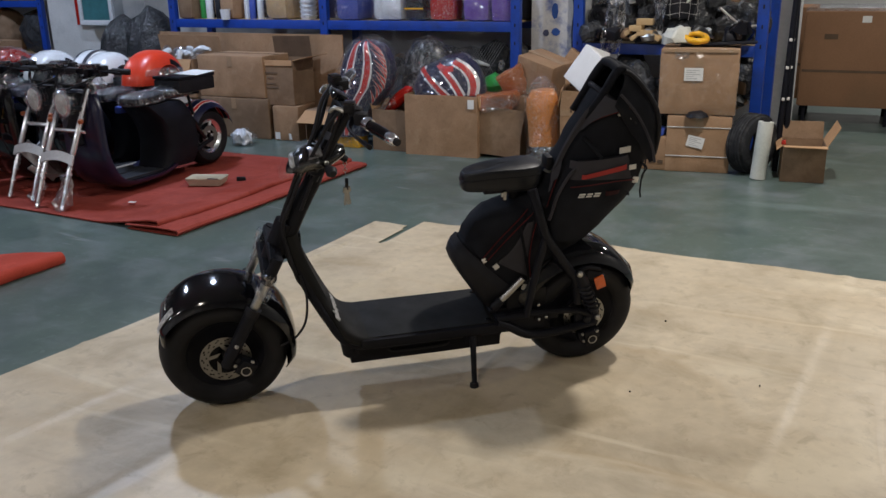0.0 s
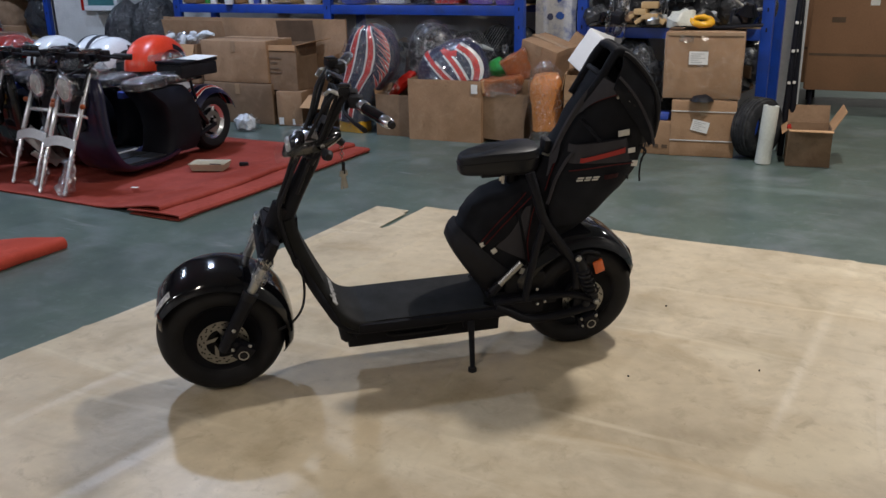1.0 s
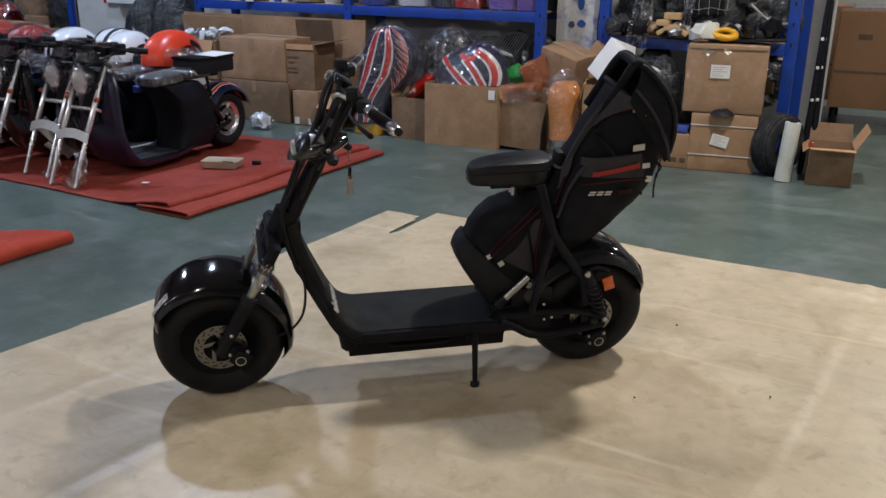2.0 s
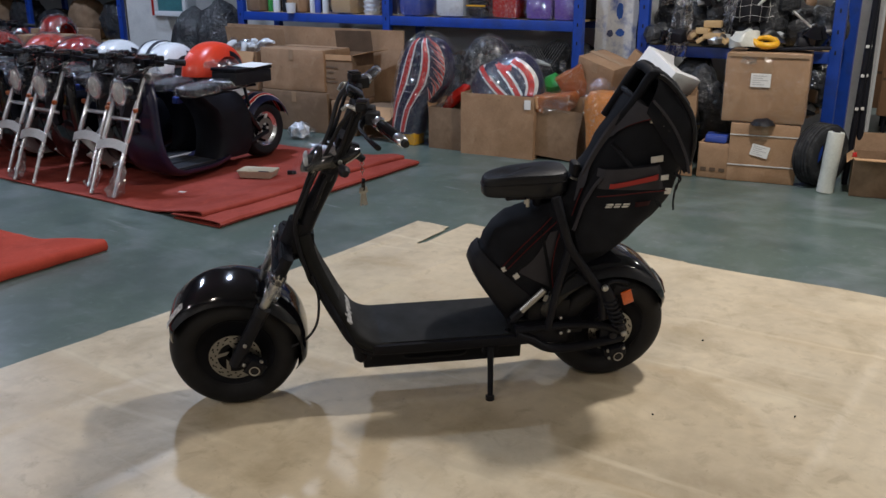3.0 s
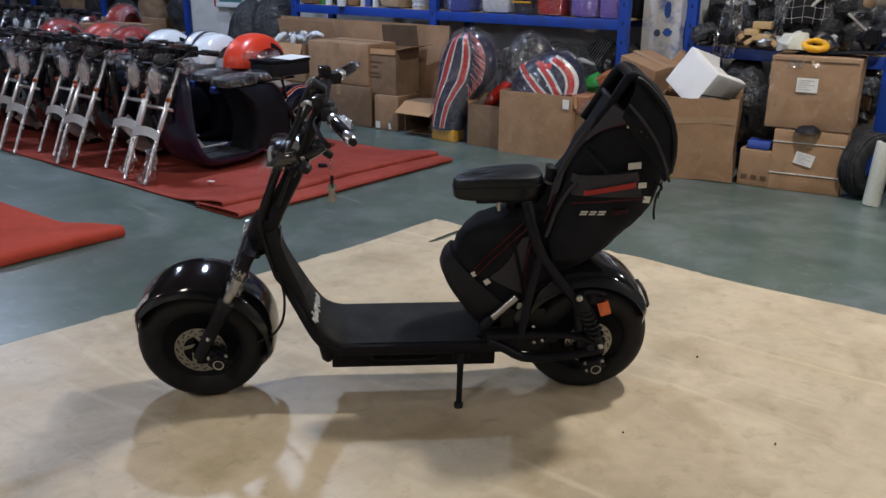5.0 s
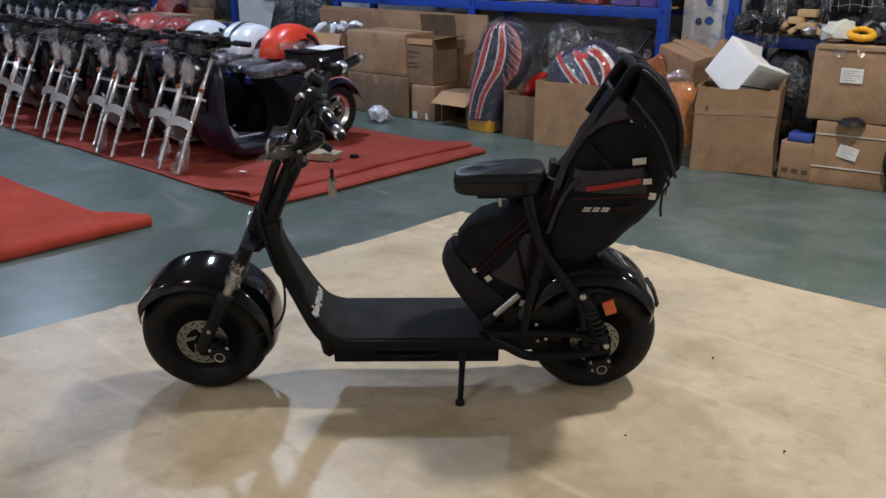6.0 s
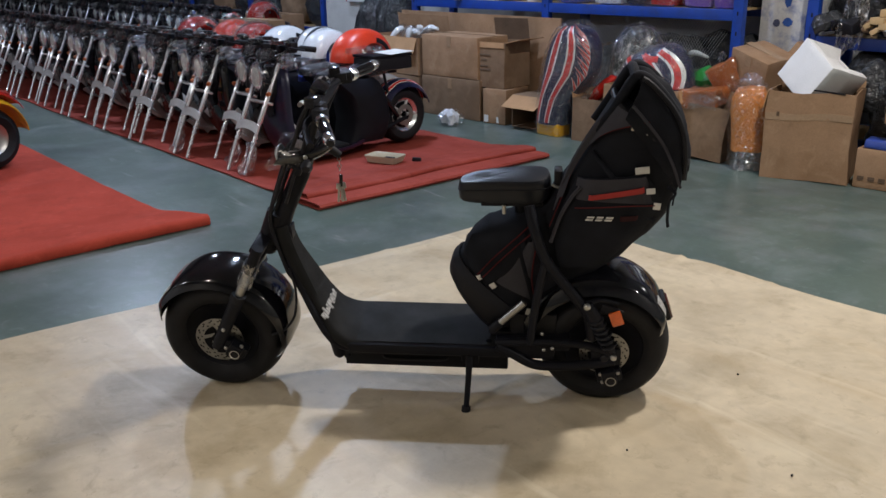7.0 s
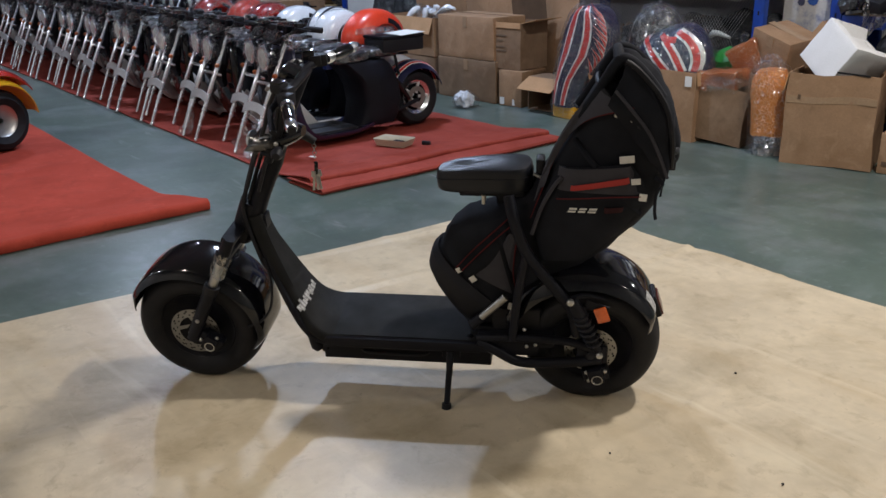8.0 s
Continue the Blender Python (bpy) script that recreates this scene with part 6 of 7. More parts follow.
for k in range(9):
    z = 0.18 + 0.075 * k
    part("film_tape", sheet(B(), [[arch_skin(u, z + dz + 0.012 * math.sin(4 * u + k), 0.008) for u in np.linspace(-0.9, 0.34, 12)] for dz in (0.0, 0.009)], 0.003), FILM_THICK, arch, "tight crease of clear film")
for k in range(11):  # a column of thin flame tongues down the far flank
    z = 0.42 + 0.044 * k
    for grow, lift, mt, word in ((0.006, 0.006, WHITE_BAND, "white edge of a flame"), (0.0, 0.009, RED_BAND, "red flame tongue")):
        tip, root = 0.34 - grow * 2 + 0.05 * (k % 2), 0.68 + grow * 2
        part("flame_tongue", sheet(B(), [[arch_skin(tip + (root - tip) * f, z + 0.115 * (1 - f) - (0.016 + grow) * (2 * g - 1) * f, lift) for f in np.linspace(0, 1, 6)] for g in (0.0, 0.5, 1.0)], 0.002), mt, arch, word)
part("film", crumple(crumple(loft(B(), [arch_ring(z, 0.022, 72) for z in np.linspace(0.10, 0.96, 34)]), 0.020, 22, 1), 0.008, 60, 4), FILM, arch, "crumpled clear packing film")
part("block", crumple(box(B(), (-3.09, 3.85, 0.056), (0.25, 0.16, 0.11), 0.015), 0.006, 12, 1), YELLOW_P, arch, "yellow packing block")
part("block_film", crumple(box(B(), (-3.09, 3.855, 0.046), (0.28, 0.19, 0.085), 0.02), 0.012, 18, 2), FILM, arch, "clear film round the block")
# small box with red and clear parts
carton(0.33, 0.34, 0.36, pose(-2.66, 3.955, 0, 0, 0, 2), CARD_D, "small open cardboard box stuffed with red parts", flaps=(("l", 75, 0.06), ("b", 80, 0.08)))
part_bag = thing("red_parts", "red plastic parts in clear film sticking out of a box", "parts", m=pose(-2.66, 3.95, 0.30))
part("piece", crumple(tube(B(), [(-0.10, 0, 0.0), (-0.02, 0, 0.10), (0.10, 0, 0.20), (0.16, 0, 0.24)], [0.04, 0.06, 0.05, 0.02], 10, 4), 0.014, 16, 3), RED_P, part_bag)
part("film", crumple(tube(B(), [(-0.12, -0.02, 0.0), (-0.05, -0.03, 0.10), (0.02, -0.02, 0.16)], [0.07, 0.08, 0.03], 12, 4), 0.02, 18, 4), FILM_THICK, part_bag, "crumpled clear film")
# the big open box full of banded mudguards
carton(0.66, 0.52, 0.515, pose(-2.145, 4.015, 0, 0, 0, 5), CARD, "large open brown cardboard box full of wrapped mudguards", flaps=(("b", 95, 0.05), ("r", -80, 0.10)), tape=False)
solid("paper_label", box(B(), (0, 0, 0), (0.055, 0.003, 0.075)), PAPER, "pale paper tag on the corner of a box", "label", m=pose(-1.845, 3.768, 0.45, 0, 0, 5))


spotted = thing("wrapped_mudguard", "black and white spotted mudguard wrapped in clear film", "mudguard", m=pose(-2.43, 4.12, 0.50, 0, 2, 14))
for nm, grow, mt in (("shell", 0.0, SPOT), ("film", 0.016, FILM)):
    rows = []
    for f in np.linspace(0, 1, 16):
        g = (1 - f ** 2.4) ** (1 / 2.4)
        rows.append([Vector(((0.24 + grow) * g * math.cos(a), (0.16 + grow) * g * math.sin(a), (0.455 + grow) * f)) for a in (2 * math.pi * k / 40 for k in range(40))])
    part(nm, crumple(loft(B(), rows), 0.006 + grow, 18, 5), mt, spotted, sharp=60)
# broad striped mudguard heaped in the box, its stripes running down the front
flagged = thing("wrapped_mudguard", "broad navy mudguard with red and white stripes under clear film", "mudguard", m=pose(-2.165, 4.02, 0.47) @ Matrix.Diagonal((1.02, 1, 0.88, 1)))


def heap_skin(x, z, lift=0.0):
    a, h = 0.335 + lift, 0.40 + lift + 0.05 * math.sin(9 * x)
    q = max(0.0, 1 - (abs(x) / a) ** 2.3 - (max(0.0, z) / h) ** 2.3)
    return Vector((x, -0.19 * q ** 0.5 - lift, z))


def heap_shell(lift, n=30, k=18):
    rows = []
    for i in range(k + 1):
        f = i / k
        ring = []
        for j in range(n):
            t = 2 * math.pi * j / n
            g = (1 - f ** 2.3) ** (1 / 2.3)
            ring.append(Vector(((0.335 + lift) * g * math.copysign(abs(math.cos(t)) ** 0.8, math.cos(t)), (0.19 + lift) * g * math.sin(t), (0.40 + lift + 0.05 * math.sin(9 * 0.33 * g * math.cos(t))) * f)))
        rows.append(ring)
    return rows


def heap_stripe(pts, width, lift, material, label, name):
    mid = catmull([(x, 0, z) for x, z in pts], 6)
    rows = []
    for i, p in enumerate(mid):
        d = (mid[min(i + 1, len(mid) - 1)] - mid[max(i - 1, 0)]).normalized()
        nrm = Vector((-d.z, 0, d.x))
        rows.append([heap_skin(p.x + nrm.x * w, p.z + nrm.z * w, lift) for w in np.linspace(-width / 2, width / 2, 5)])
    part(name, sheet(B(), rows, 0.002), material, flagged, label, sharp=60)


part("shell", loft(B(), heap_shell(0.0)), NAVY_BAND, flagged, "navy painted shell", sharp=60)
for pts in (((-0.255, 0.295), (-0.17, 0.24), (-0.09, 0.17), (0.0, 0.085), (0.07, 0.02)), ((-0.06, 0.335), (0.02, 0.27), (0.09, 0.20), (0.145, 0.12), (0.19, 0.03)), ((0.10, 0.355), (0.19, 0.30), (0.25, 0.22), (0.275, 0.13), (0.27, 0.04))):
    heap_stripe(pts, 0.076, 0.004, WHITE_BAND, "white painted band", "white_band")
    heap_stripe(pts, 0.040, 0.007, RED_BAND, "red painted band", "red_band")
heap_stripe(((-0.02, 0.30), (0.05, 0.285), (0.11, 0.29)), 0.05, 0.0085, RED_BAND, "red painted patch", "red_patch")
part("film", crumple(crumple(loft(B(), heap_shell(0.012, 60, 30)), 0.026, 20, 2), 0.010, 55, 3), FILM, flagged, "crumpled clear packing film")
# leaning carton with rust-coloured sheets
carton(0.38, 0.34, 0.40, pose(-1.665, 4.03, 0.018, 0, 5, 8), CARD_D, "worn cardboard box leaning against the next one", flaps=(("r", 70, 0.12), ("b", 80, 0.1)), sag=0.012)
for k, (x, y, z, rx, ry, rz, w, d, h) in enumerate(((-1.69, 3.97, 0.40, 2, -3, 8, 0.30, 0.24, 0.13), (-1.56, 4.15, 0.50, 14, -24, 12, 0.24, 0.08, 0.24))):
    t = thing("wrapped_pack", "rust-orange pack crumpled in clear film lying on a box", "packed part", m=pose(x, y, z, rx, ry, rz))
    bm = box(B(), (0, 0, h / 2), (w, d, h), 0.025)
    bmesh.ops.subdivide_edges(bm, edges=[e for e in bm.edges if e.calc_length() > 0.05], cuts=4, use_grid_fill=True)
    part("pack", crumple(crumple(bm, 0.030, 7, k * 2.2), 0.010, 24, k), RUST_SHEET, t)
    bm = box(B(), (0, 0, h / 2), (w + 0.02, d + 0.02, h + 0.02), 0.03)
    bmesh.ops.subdivide_edges(bm, edges=[e for e in bm.edges if e.calc_length() > 0.05], cuts=4, use_grid_fill=True)
    part("film", crumple(crumple(bm, 0.030, 7, k * 2.2), 0.016, 20, k + 3), FILM, t, "crumpled clear film")
solid("film_wad", crumple(lathe(B(), [(0.0, 0.0), (0.12, 0.01), (0.15, 0.06), (0.11, 0.12), (0.0, 0.14)], n=20, axis="Z"), 0.03, 14, 3), FILM_THICK, "wad of clear film on a leaning box", "plastic film", m=pose(-1.66, 3.95, 0.40))
solid("green_bag", crumple(lathe(B(), [(0.0, 0.0), (0.10, 0.02), (0.12, 0.10), (0.06, 0.18), (0.0, 0.2)], n=18, axis="Z"), 0.03, 12, 1), GREEN_P, "green plastic bag between the boxes", "plastic bag", m=pose(-1.84, 4.22, 0.46))
carton(0.36, 0.30, 0.30, pose(-1.42, 4.26, 0.52, 8, 16, -14), CARD, "tilted brown cardboard box lying on other boxes", sag=0.012)
carton(0.40, 0.42, 0.50, pose(-1.45, 4.30, 0, 0, 0, 4), CARD_D, "brown cardboard box standing behind smaller goods")
carton(0.26, 0.22, 0.22, pose(-1.22, 4.40, 0.62, -6, 34, 8), CARD, "small cardboard box tilted on the heap", sag=0.01)
# orange film bundle
ob = thing("film_bundle", "upright orange bundle wrapped in clear film on the floor", "bundle", m=pose(-1.235, 3.90, 0.0, 0, -3, 10) @ Matrix.Diagonal((1.32, 1.2, 1.04, 1)))
part("core", crumple(lathe(B(), [(0.0, 0.13), (0.090, 0.13), (0.098, 0.20), (0.092, 0.32), (0.102, 0.40), (0.095, 0.50), (0.07, 0.56), (0.0, 0.575)], n=24, axis="Z"), 0.010, 14, 2), ORANGE_FOAM, ob)
part("foot", crumple(lathe(B(), [(0.0, 0.004), (0.10, 0.004), (0.098, 0.07), (0.090, 0.135), (0.0, 0.14)], n=24, axis="Z"), 0.006, 20, 4), FILM_THICK, ob, "clear film foot of the bundle")
part("film", crumple(lathe(B(), [(0.112, 0.006), (0.110, 0.15), (0.118, 0.35), (0.108, 0.55), (0.06, 0.62), (0.02, 0.66)], n=30, axis="Z"), 0.014, 22, 5), FILM, ob, "crumpled clear film")
# tall carton with the foam block on it
tc = carton(0.56, 0.40, 0.60, pose(-0.84, 4.015, 0, 0, 0, 17), CARD, "tall creased brown cardboard box", flaps=(("b", 60, 0.05), ("l", -78, 0.12)), sag=0.022)
tape = box(B(), (0.0, -0.2015, 0.44), (0.548, 0.004, 0.045))
bmesh.ops.subdivide_edges(tape, edges=[e for e in tape.edges if e.calc_length() > 0.15], cuts=12, use_grid_fill=True)
part("tape", crumple(tape, 0.022, 4, 0.56 * 5), TAPE, tc, "strip of packing tape")
part("print", box(B(), (-0.20, -0.2065, 0.45), (0.018, 0.002, 0.03)), PRINT_SHADE, tc, "small dark printed mark")


def foam_block():
    bm = box(B(), (0, 0, 0), (0.31, 0.34, 0.35), 0.008)
    bmesh.ops.subdivide_edges(bm, edges=[e for e in bm.edges if e.calc_length() > 0.1], cuts=6, use_grid_fill=True)
    for v in bm.verts:  # a shallow recess with broken edges in the upper face
        if v.co.x > 0.14 and abs(v.co.y + 0.01) < 0.12 and v.co.z > -0.08:
            v.co.x -= 0.06
    return crumple(bm, 0.005, 11, 1)


tilt = Matrix(((0.56, 0.784, 0.27, -0.845), (0.08, -0.376, 0.924, 4.061), (0.825, -0.495, -0.273, 0.684), (0, 0, 0, 1)))
solid("foam_block", foam_block(), FOAM, "white foam packing block tilted in a tall box", "foam block", m=tilt, sharp=30)
solid("metal_strip", box(B(), (0, 0, 0), (0.20, 0.012, 0.010), 0.002), BLACK_SATIN, "dark metal strip lying on a tall box", "strip", m=pose(-0.68, 3.86, 0.612, 0, 4, 14))
# small printed box with a blue bag
carton(0.235, 0.24, 0.265, pose(-0.375, 4.05, 0, 0, 0, 4), CARD, "small brown cardboard box with printed symbols", prints=3, tape=False)
solid("blue_bag", crumple(box(B(), (0, 0, 0.03), (0.17, 0.14, 0.06), 0.02), 0.014, 18, 2), BLUE_P, "folded blue plastic bag on a small box", "plastic bag", m=pose(-0.37, 4.00, 0.265, 0, 0, 6))
# two labelled cartons, one on the other
lo = carton(0.47, 0.40, 0.43, pose(-0.065, 4.17, 0, 0, 0, 10), CARD, "brown carton with a tilted label under another carton")
paper_label(lo, -0.02, -0.208, 0.235, 0.125, 0.085, 0.22)
part("cord", box(B(), (0, -0.205, 0.345), (0.472, 0.004, 0.007)), WHITE_TAB, lo, "pale packing cord")
part("cord", box(B(), (0, -0.205, 0.125), (0.472, 0.004, 0.007)), WHITE_TAB, lo, "pale packing cord")
up = carton(0.56, 0.42, 0.485, pose(-0.095, 4.18, 0.438, 0, 0, 9), CARD, "large taped brown carton with a white label on top of another", sag=0.007)
paper_label(up, -0.035, -0.218, 0.30, 0.135, 0.095, 0.0)
part("tape", box(B(), (0, -0.2165, 0.472), (0.54, 0.003, 0.022)), TAPE, up, "shiny strip of tape along the edge")
part("stretch_film", crumple(box(B(), (0, 0, 0.2425), (0.575, 0.436, 0.497), 0.012), 0.004, 9, 2), CARTON_FILM, up, "tight clear film round the carton")
part("seal", crumple(box(B(), (-0.13, -0.214, 0.44), (0.10, 0.006, 0.06)), 0.01, 20, 2), FILM, up, "shiny clear tape")
solid("dark_rag", crumple(lathe(B(), [(0.0, 0.0), (0.085, 0.0), (0.07, 0.03), (0.03, 0.045), (0.0, 0.045)], n=16, axis="Z"), 0.014, 24, 2), BLACK_MATTE, "crumpled dark rag pinched between two cartons", "rag", m=pose(-0.05, 3.975, 0.425))
# tyre, film roll and the open box beside the posts
ty = thing("loose_fat_wheel", "loose black scooter tyre standing beside the cartons", "tyre", m=pose(0.335, 4.13, 0.224, 0, 8, 62) @ Matrix.Scale(0.88, 4))
part("carcass", lathe(B(), [(0.135, -0.075), (0.155, -0.10), (0.20, -0.105), (0.235, -0.085), (0.25, -0.04), (0.252, 0.0), (0.25, 0.04), (0.235, 0.085), (0.20, 0.105), (0.155, 0.10), (0.135, 0.075), (0.15, 0.06), (0.215, 0.05), (0.215, -0.05), (0.15, -0.06), (0.135, -0.075)], (0, 0, 0), 44, "Y"), DUSTY, ty)
for k in range(5):
    yy = -0.056 + 0.028 * k
    part("tread_rib", lathe(B(), [(0.2465, yy - 0.009), (0.2565, yy - 0.006), (0.2565, yy + 0.006), (0.2465, yy + 0.009)], (0, 0, 0), 44, "Y"), DUSTY, ty)
roll = thing("film_roll", "upright roll of milky stretch film on the floor", "roll", m=pose(0.425, 3.93, 0.003, -3, 3, 0))
part("film", lathe(B(), [(0.024, 0.0), (0.055, 0.0), (0.056, 0.01), (0.055, 0.215), (0.0565, 0.22), (0.0545, 0.41), (0.053, 0.42), (0.026, 0.42)], n=28, axis="Z"), WHITE_FILM, roll)
part("core", lathe(B(), [(0.026, 0.425), (0.026, 0.30), (0.022, 0.30), (0.022, 0.425), (0.026, 0.425)], n=20, axis="Z"), BLACK_MATTE, roll, "dark tube core")
carton(0.295, 0.34, 0.262, pose(0.70, 4.105, 0, 0, 0, 9), CARD_D, "open brown cardboard box with raised flaps beside the posts", flaps=(("f", 6, 0.13), ("b", 70, 0.13), ("r", 62, 0.16), ("l", -40, 0.05)))
solid("red_tag", crumple(box(B(), (0, 0, 0.01), (0.03, 0.02, 0.03), 0.005), 0.008, 40, 2), RED_P, "small red and white tag on the box rim", "tag", m=pose(0.58, 3.95, 0.27))
# dark posts by the end of the rack
for x, y, lean, r, c in ((0.50, 4.26, 1.5, 0.022, BLACK_SATIN), (0.555, 4.30, -1.0, 0.026, BLACK_SATIN), (0.46, 4.42, 3.0, 0.012, STEEL)):
    t = thing("steel_post", "dark steel post standing at the end of the rack", "post", "posts by the rack", pose(x, y, 0, 0, lean, 0))
    part("tube", rod(B(), (0, 0, 0.0), (0, 0, 2.6), r, 10), c, t)
    for z in (0.55, 0.78, 0.98):
        part("clip", box(B(), (0, -r - 0.006, z), (0.022, 0.012, 0.02), 0.003), WHITE_TAB, t, "pale cable clip")
solid("film_wad", crumple(lathe(B(), [(0.0, 0.0), (0.09, 0.01), (0.10, 0.05), (0.05, 0.11), (0.0, 0.12)], n=18, axis="Z"), 0.03, 16, 5), FILM_THICK, "wad of clear packing film on the floor", "plastic film", m=pose(-4.06, 3.50, 0.004) @ Matrix.Scale(1.25, 4))
solid("foam_scrap", crumple(crumple(lathe(B(), [(0.0, 0.0), (0.05, 0.004), (0.068, 0.03), (0.064, 0.06), (0.035, 0.088), (0.0, 0.092)], n=30, axis="Z"), 0.034, 22, 5), 0.014, 60, 2), FOAM, "crumpled white packing foam on the floor", "foam scrap", m=pose(-4.08, 3.50, 0.024) @ Matrix.Scale(1.25, 4), sharp=22)


# ---- blue racks ----
def rack(xs, y, depth, levels, label, top=2.6, beam_h=0.085):
    t = thing("blue_rack", label, "storage rack")
    for x in xs:
        for yy in (y, y + depth):
            p = part("upright", box(B(), (x, yy, top / 2), (0.085, 0.06, top), 0.004), BLUE_STEEL, t, "blue steel upright")
            for z in np.arange(0.15, top - 0.1, 0.15):
                if yy == y and 0.8 < z < 1.4:
                    part("slot", box(B(), (x, yy - 0.0305, z), (0.012, 0.003, 0.03)), BLACK_MATTE, p)
    for z in levels:
        for a, b in zip(xs, xs[1:]):
            for yy in (y, y + depth):
                part("beam", box(B(), ((a + b) / 2, yy, z), (b - a - 0.087, 0.05, beam_h), 0.004), BLUE_STEEL, t, "blue steel beam")
            part("shelf_board", box(B(), ((a + b) / 2, y + depth / 2, z + beam_h / 2 - 0.008), (b - a - 0.09, depth - 0.056, 0.016)), TAN, t, "plain shelf board")
    return t


rack((-5.67, -3.72, -1.72), 4.42, 0.55, (0.22, 1.035, 1.75, 2.45), "blue steel rack loaded with packed goods")
rack((-1.21, 0.275), 4.58, 0.60, (0.14, 0.86, 1.75, 2.45), "blue steel rack crammed with dark parts")
rack((-15.5, -13.3, -11.1, -8.95), 5.35, 0.6, (0.5, 1.20, 2.0), "blue steel rack at the far end of the hall")
SHELF = 1.035 + 0.0425

# wire mesh behind the lower shelf, joined into one sheet of thin wires
wires = B()
for k in range(76):
    for sgn in (1, -1):
        x = -3.65 + 0.026 * k
        a, b = Vector((x, 4.455, 0.27)), Vector((x + sgn * 0.50, 4.455, 0.985))
        if -3.67 <= b.x <= -1.77:
            rod(wires, a, b, 0.0014, 3)
solid("wire_mesh", wires, WIRE_GREY, "diamond wire mesh panel across the rack front", "mesh panel", kind="stuff")
slab("wall_back", -9.0, 0.45, 5.45, 5.60, 0, CEIL, WALL_GREY, "grey partition wall behind the racks", "wall")


win = tagged(new("window_1"), "white frosted hall window behind the rack", "window", kind="structure")
for k in range(3):
    part("pane", box(B(), (-1.15 + 0.36 * k, 5.436, 1.72), (0.33, 0.008, 0.84)), GLOW, win)
for k in range(4):
    part("window_frame", box(B(), (-1.33 + 0.36 * k, 5.43, 1.72), (0.028, 0.035, 0.92), 0.003), FRAME_GREY, win)
for z in (1.285, 2.155):
    part("window_frame", box(B(), (-0.79, 5.428, z), (1.11, 0.038, 0.03), 0.003), FRAME_GREY, win)


def dark_bundle(x, y, z, w, d, h, seed, material=None, label="stuffed black plastic bag, card brown where it stands for a box", n=20):
    bm = B()
    rings = []
    for f in np.linspace(0, 1, 9):
        g = (1 - abs(2 * f - 0.9) ** 2.6 * 0.45) * (1 if f < 0.97 else 0.25)
        rings.append([Vector((w / 2 * g * math.copysign(abs(math.cos(a)) ** 0.75, math.cos(a)), d / 2 * g * math.copysign(abs(math.sin(a)) ** 0.75, math.sin(a)), h * f)) for a in (2 * math.pi * k / n for k in range(n))])
    loft(bm, rings)
    bmesh.ops.subdivide_edges(bm, edges=[e for e in bm.edges if e.calc_length() > 0.05], cuts=1, use_grid_fill=True)
    crumple(bm, 0.035, 9, seed)
    crumple(bm, 0.012, 30, seed + 3)
    return solid("stuffed_bag", bm, material or DARK_BAG, label, "bag", "stuffed bags", pose(x, y, z), sharp=50)


rnd = random.Random(5)
# dark bundles under and on the racks
for k in range(15):
    dark_bundle(-3.45 + 0.125 * k + rnd.uniform(-0.02, 0.02), 4.70 + rnd.uniform(-0.06, 0.08), 0.265 + (0.30 if k % 2 and k > 5 else 0.0), 0.30, 0.30, rnd.uniform(0.26, 0.36), k * 1.7)
for k in range(6):
    dark_bundle(-1.05 + 0.24 * k, 4.74, 0.20 + (0.28 if k % 2 else 0), 0.28, 0.34, rnd.uniform(0.32, 0.42), k * 2.1)
for k in range(7):
    dark_bundle(-1.05 + 0.20 * k, 4.86 + rnd.uniform(-0.06, 0.06), 0.91, 0.27, 0.30, rnd.uniform(0.28, 0.5), 20 + k * 1.3)
dark_bundle(-6.20, 4.60, 0.0, 0.62, 0.5, 1.20, 41, DARK_BAG, "tall grey-black plastic sack of packed parts", 40)
dark_bundle(-6.66, 4.62, 0.0, 0.60, 0.5, 1.10, 44, DARK_BAG, "tall grey-black plastic sack of packed parts", 40)


# goods on the near rack's shelf
def bottle(x, y, r, h, material, cap, label):
    t = thing("bottle", label, "bottle", "bottles on the shelf", pose(x, y, SHELF))
    part("body", lathe(B(), [(0.0, 0.0), (r * 0.95, 0.0), (r, 0.01), (r, h * 0.72), (r * 0.45, h * 0.85), (r * 0.4, h * 0.9), (0.0, h * 0.9)], n=18, axis="Z"), material, t)
    part("cap", lathe(B(), [(r * 0.46, h * 0.88), (r * 0.48, h), (0.0, h)], n=14, axis="Z"), cap, t)
    return t


def wrapped(x, y, w, d, h, material, label, seed, film=True, cat="packed part"):
    t = thing("packed_part", label, cat, "packed parts on the shelf", pose(x, y, SHELF, 0, 0, rnd.uniform(-6, 6)))
    part("part", crumple(box(B(), (0, 0, h / 2), (w, d, h), min(w, d, h) * 0.22), 0.012, 8, seed), material, t)
    if film:
        bm = box(B(), (0, 0, h / 2 + 0.012), (w + 0.03, d + 0.03, h + 0.02), 0.03)
        bmesh.ops.subdivide_edges(bm, edges=[e for e in bm.edges if e.calc_length() > 0.06], cuts=4, use_grid_fill=True)
        part("film", crumple(bm, 0.014, 18, seed + 1), FILM, t, "crumpled clear film")
    return t


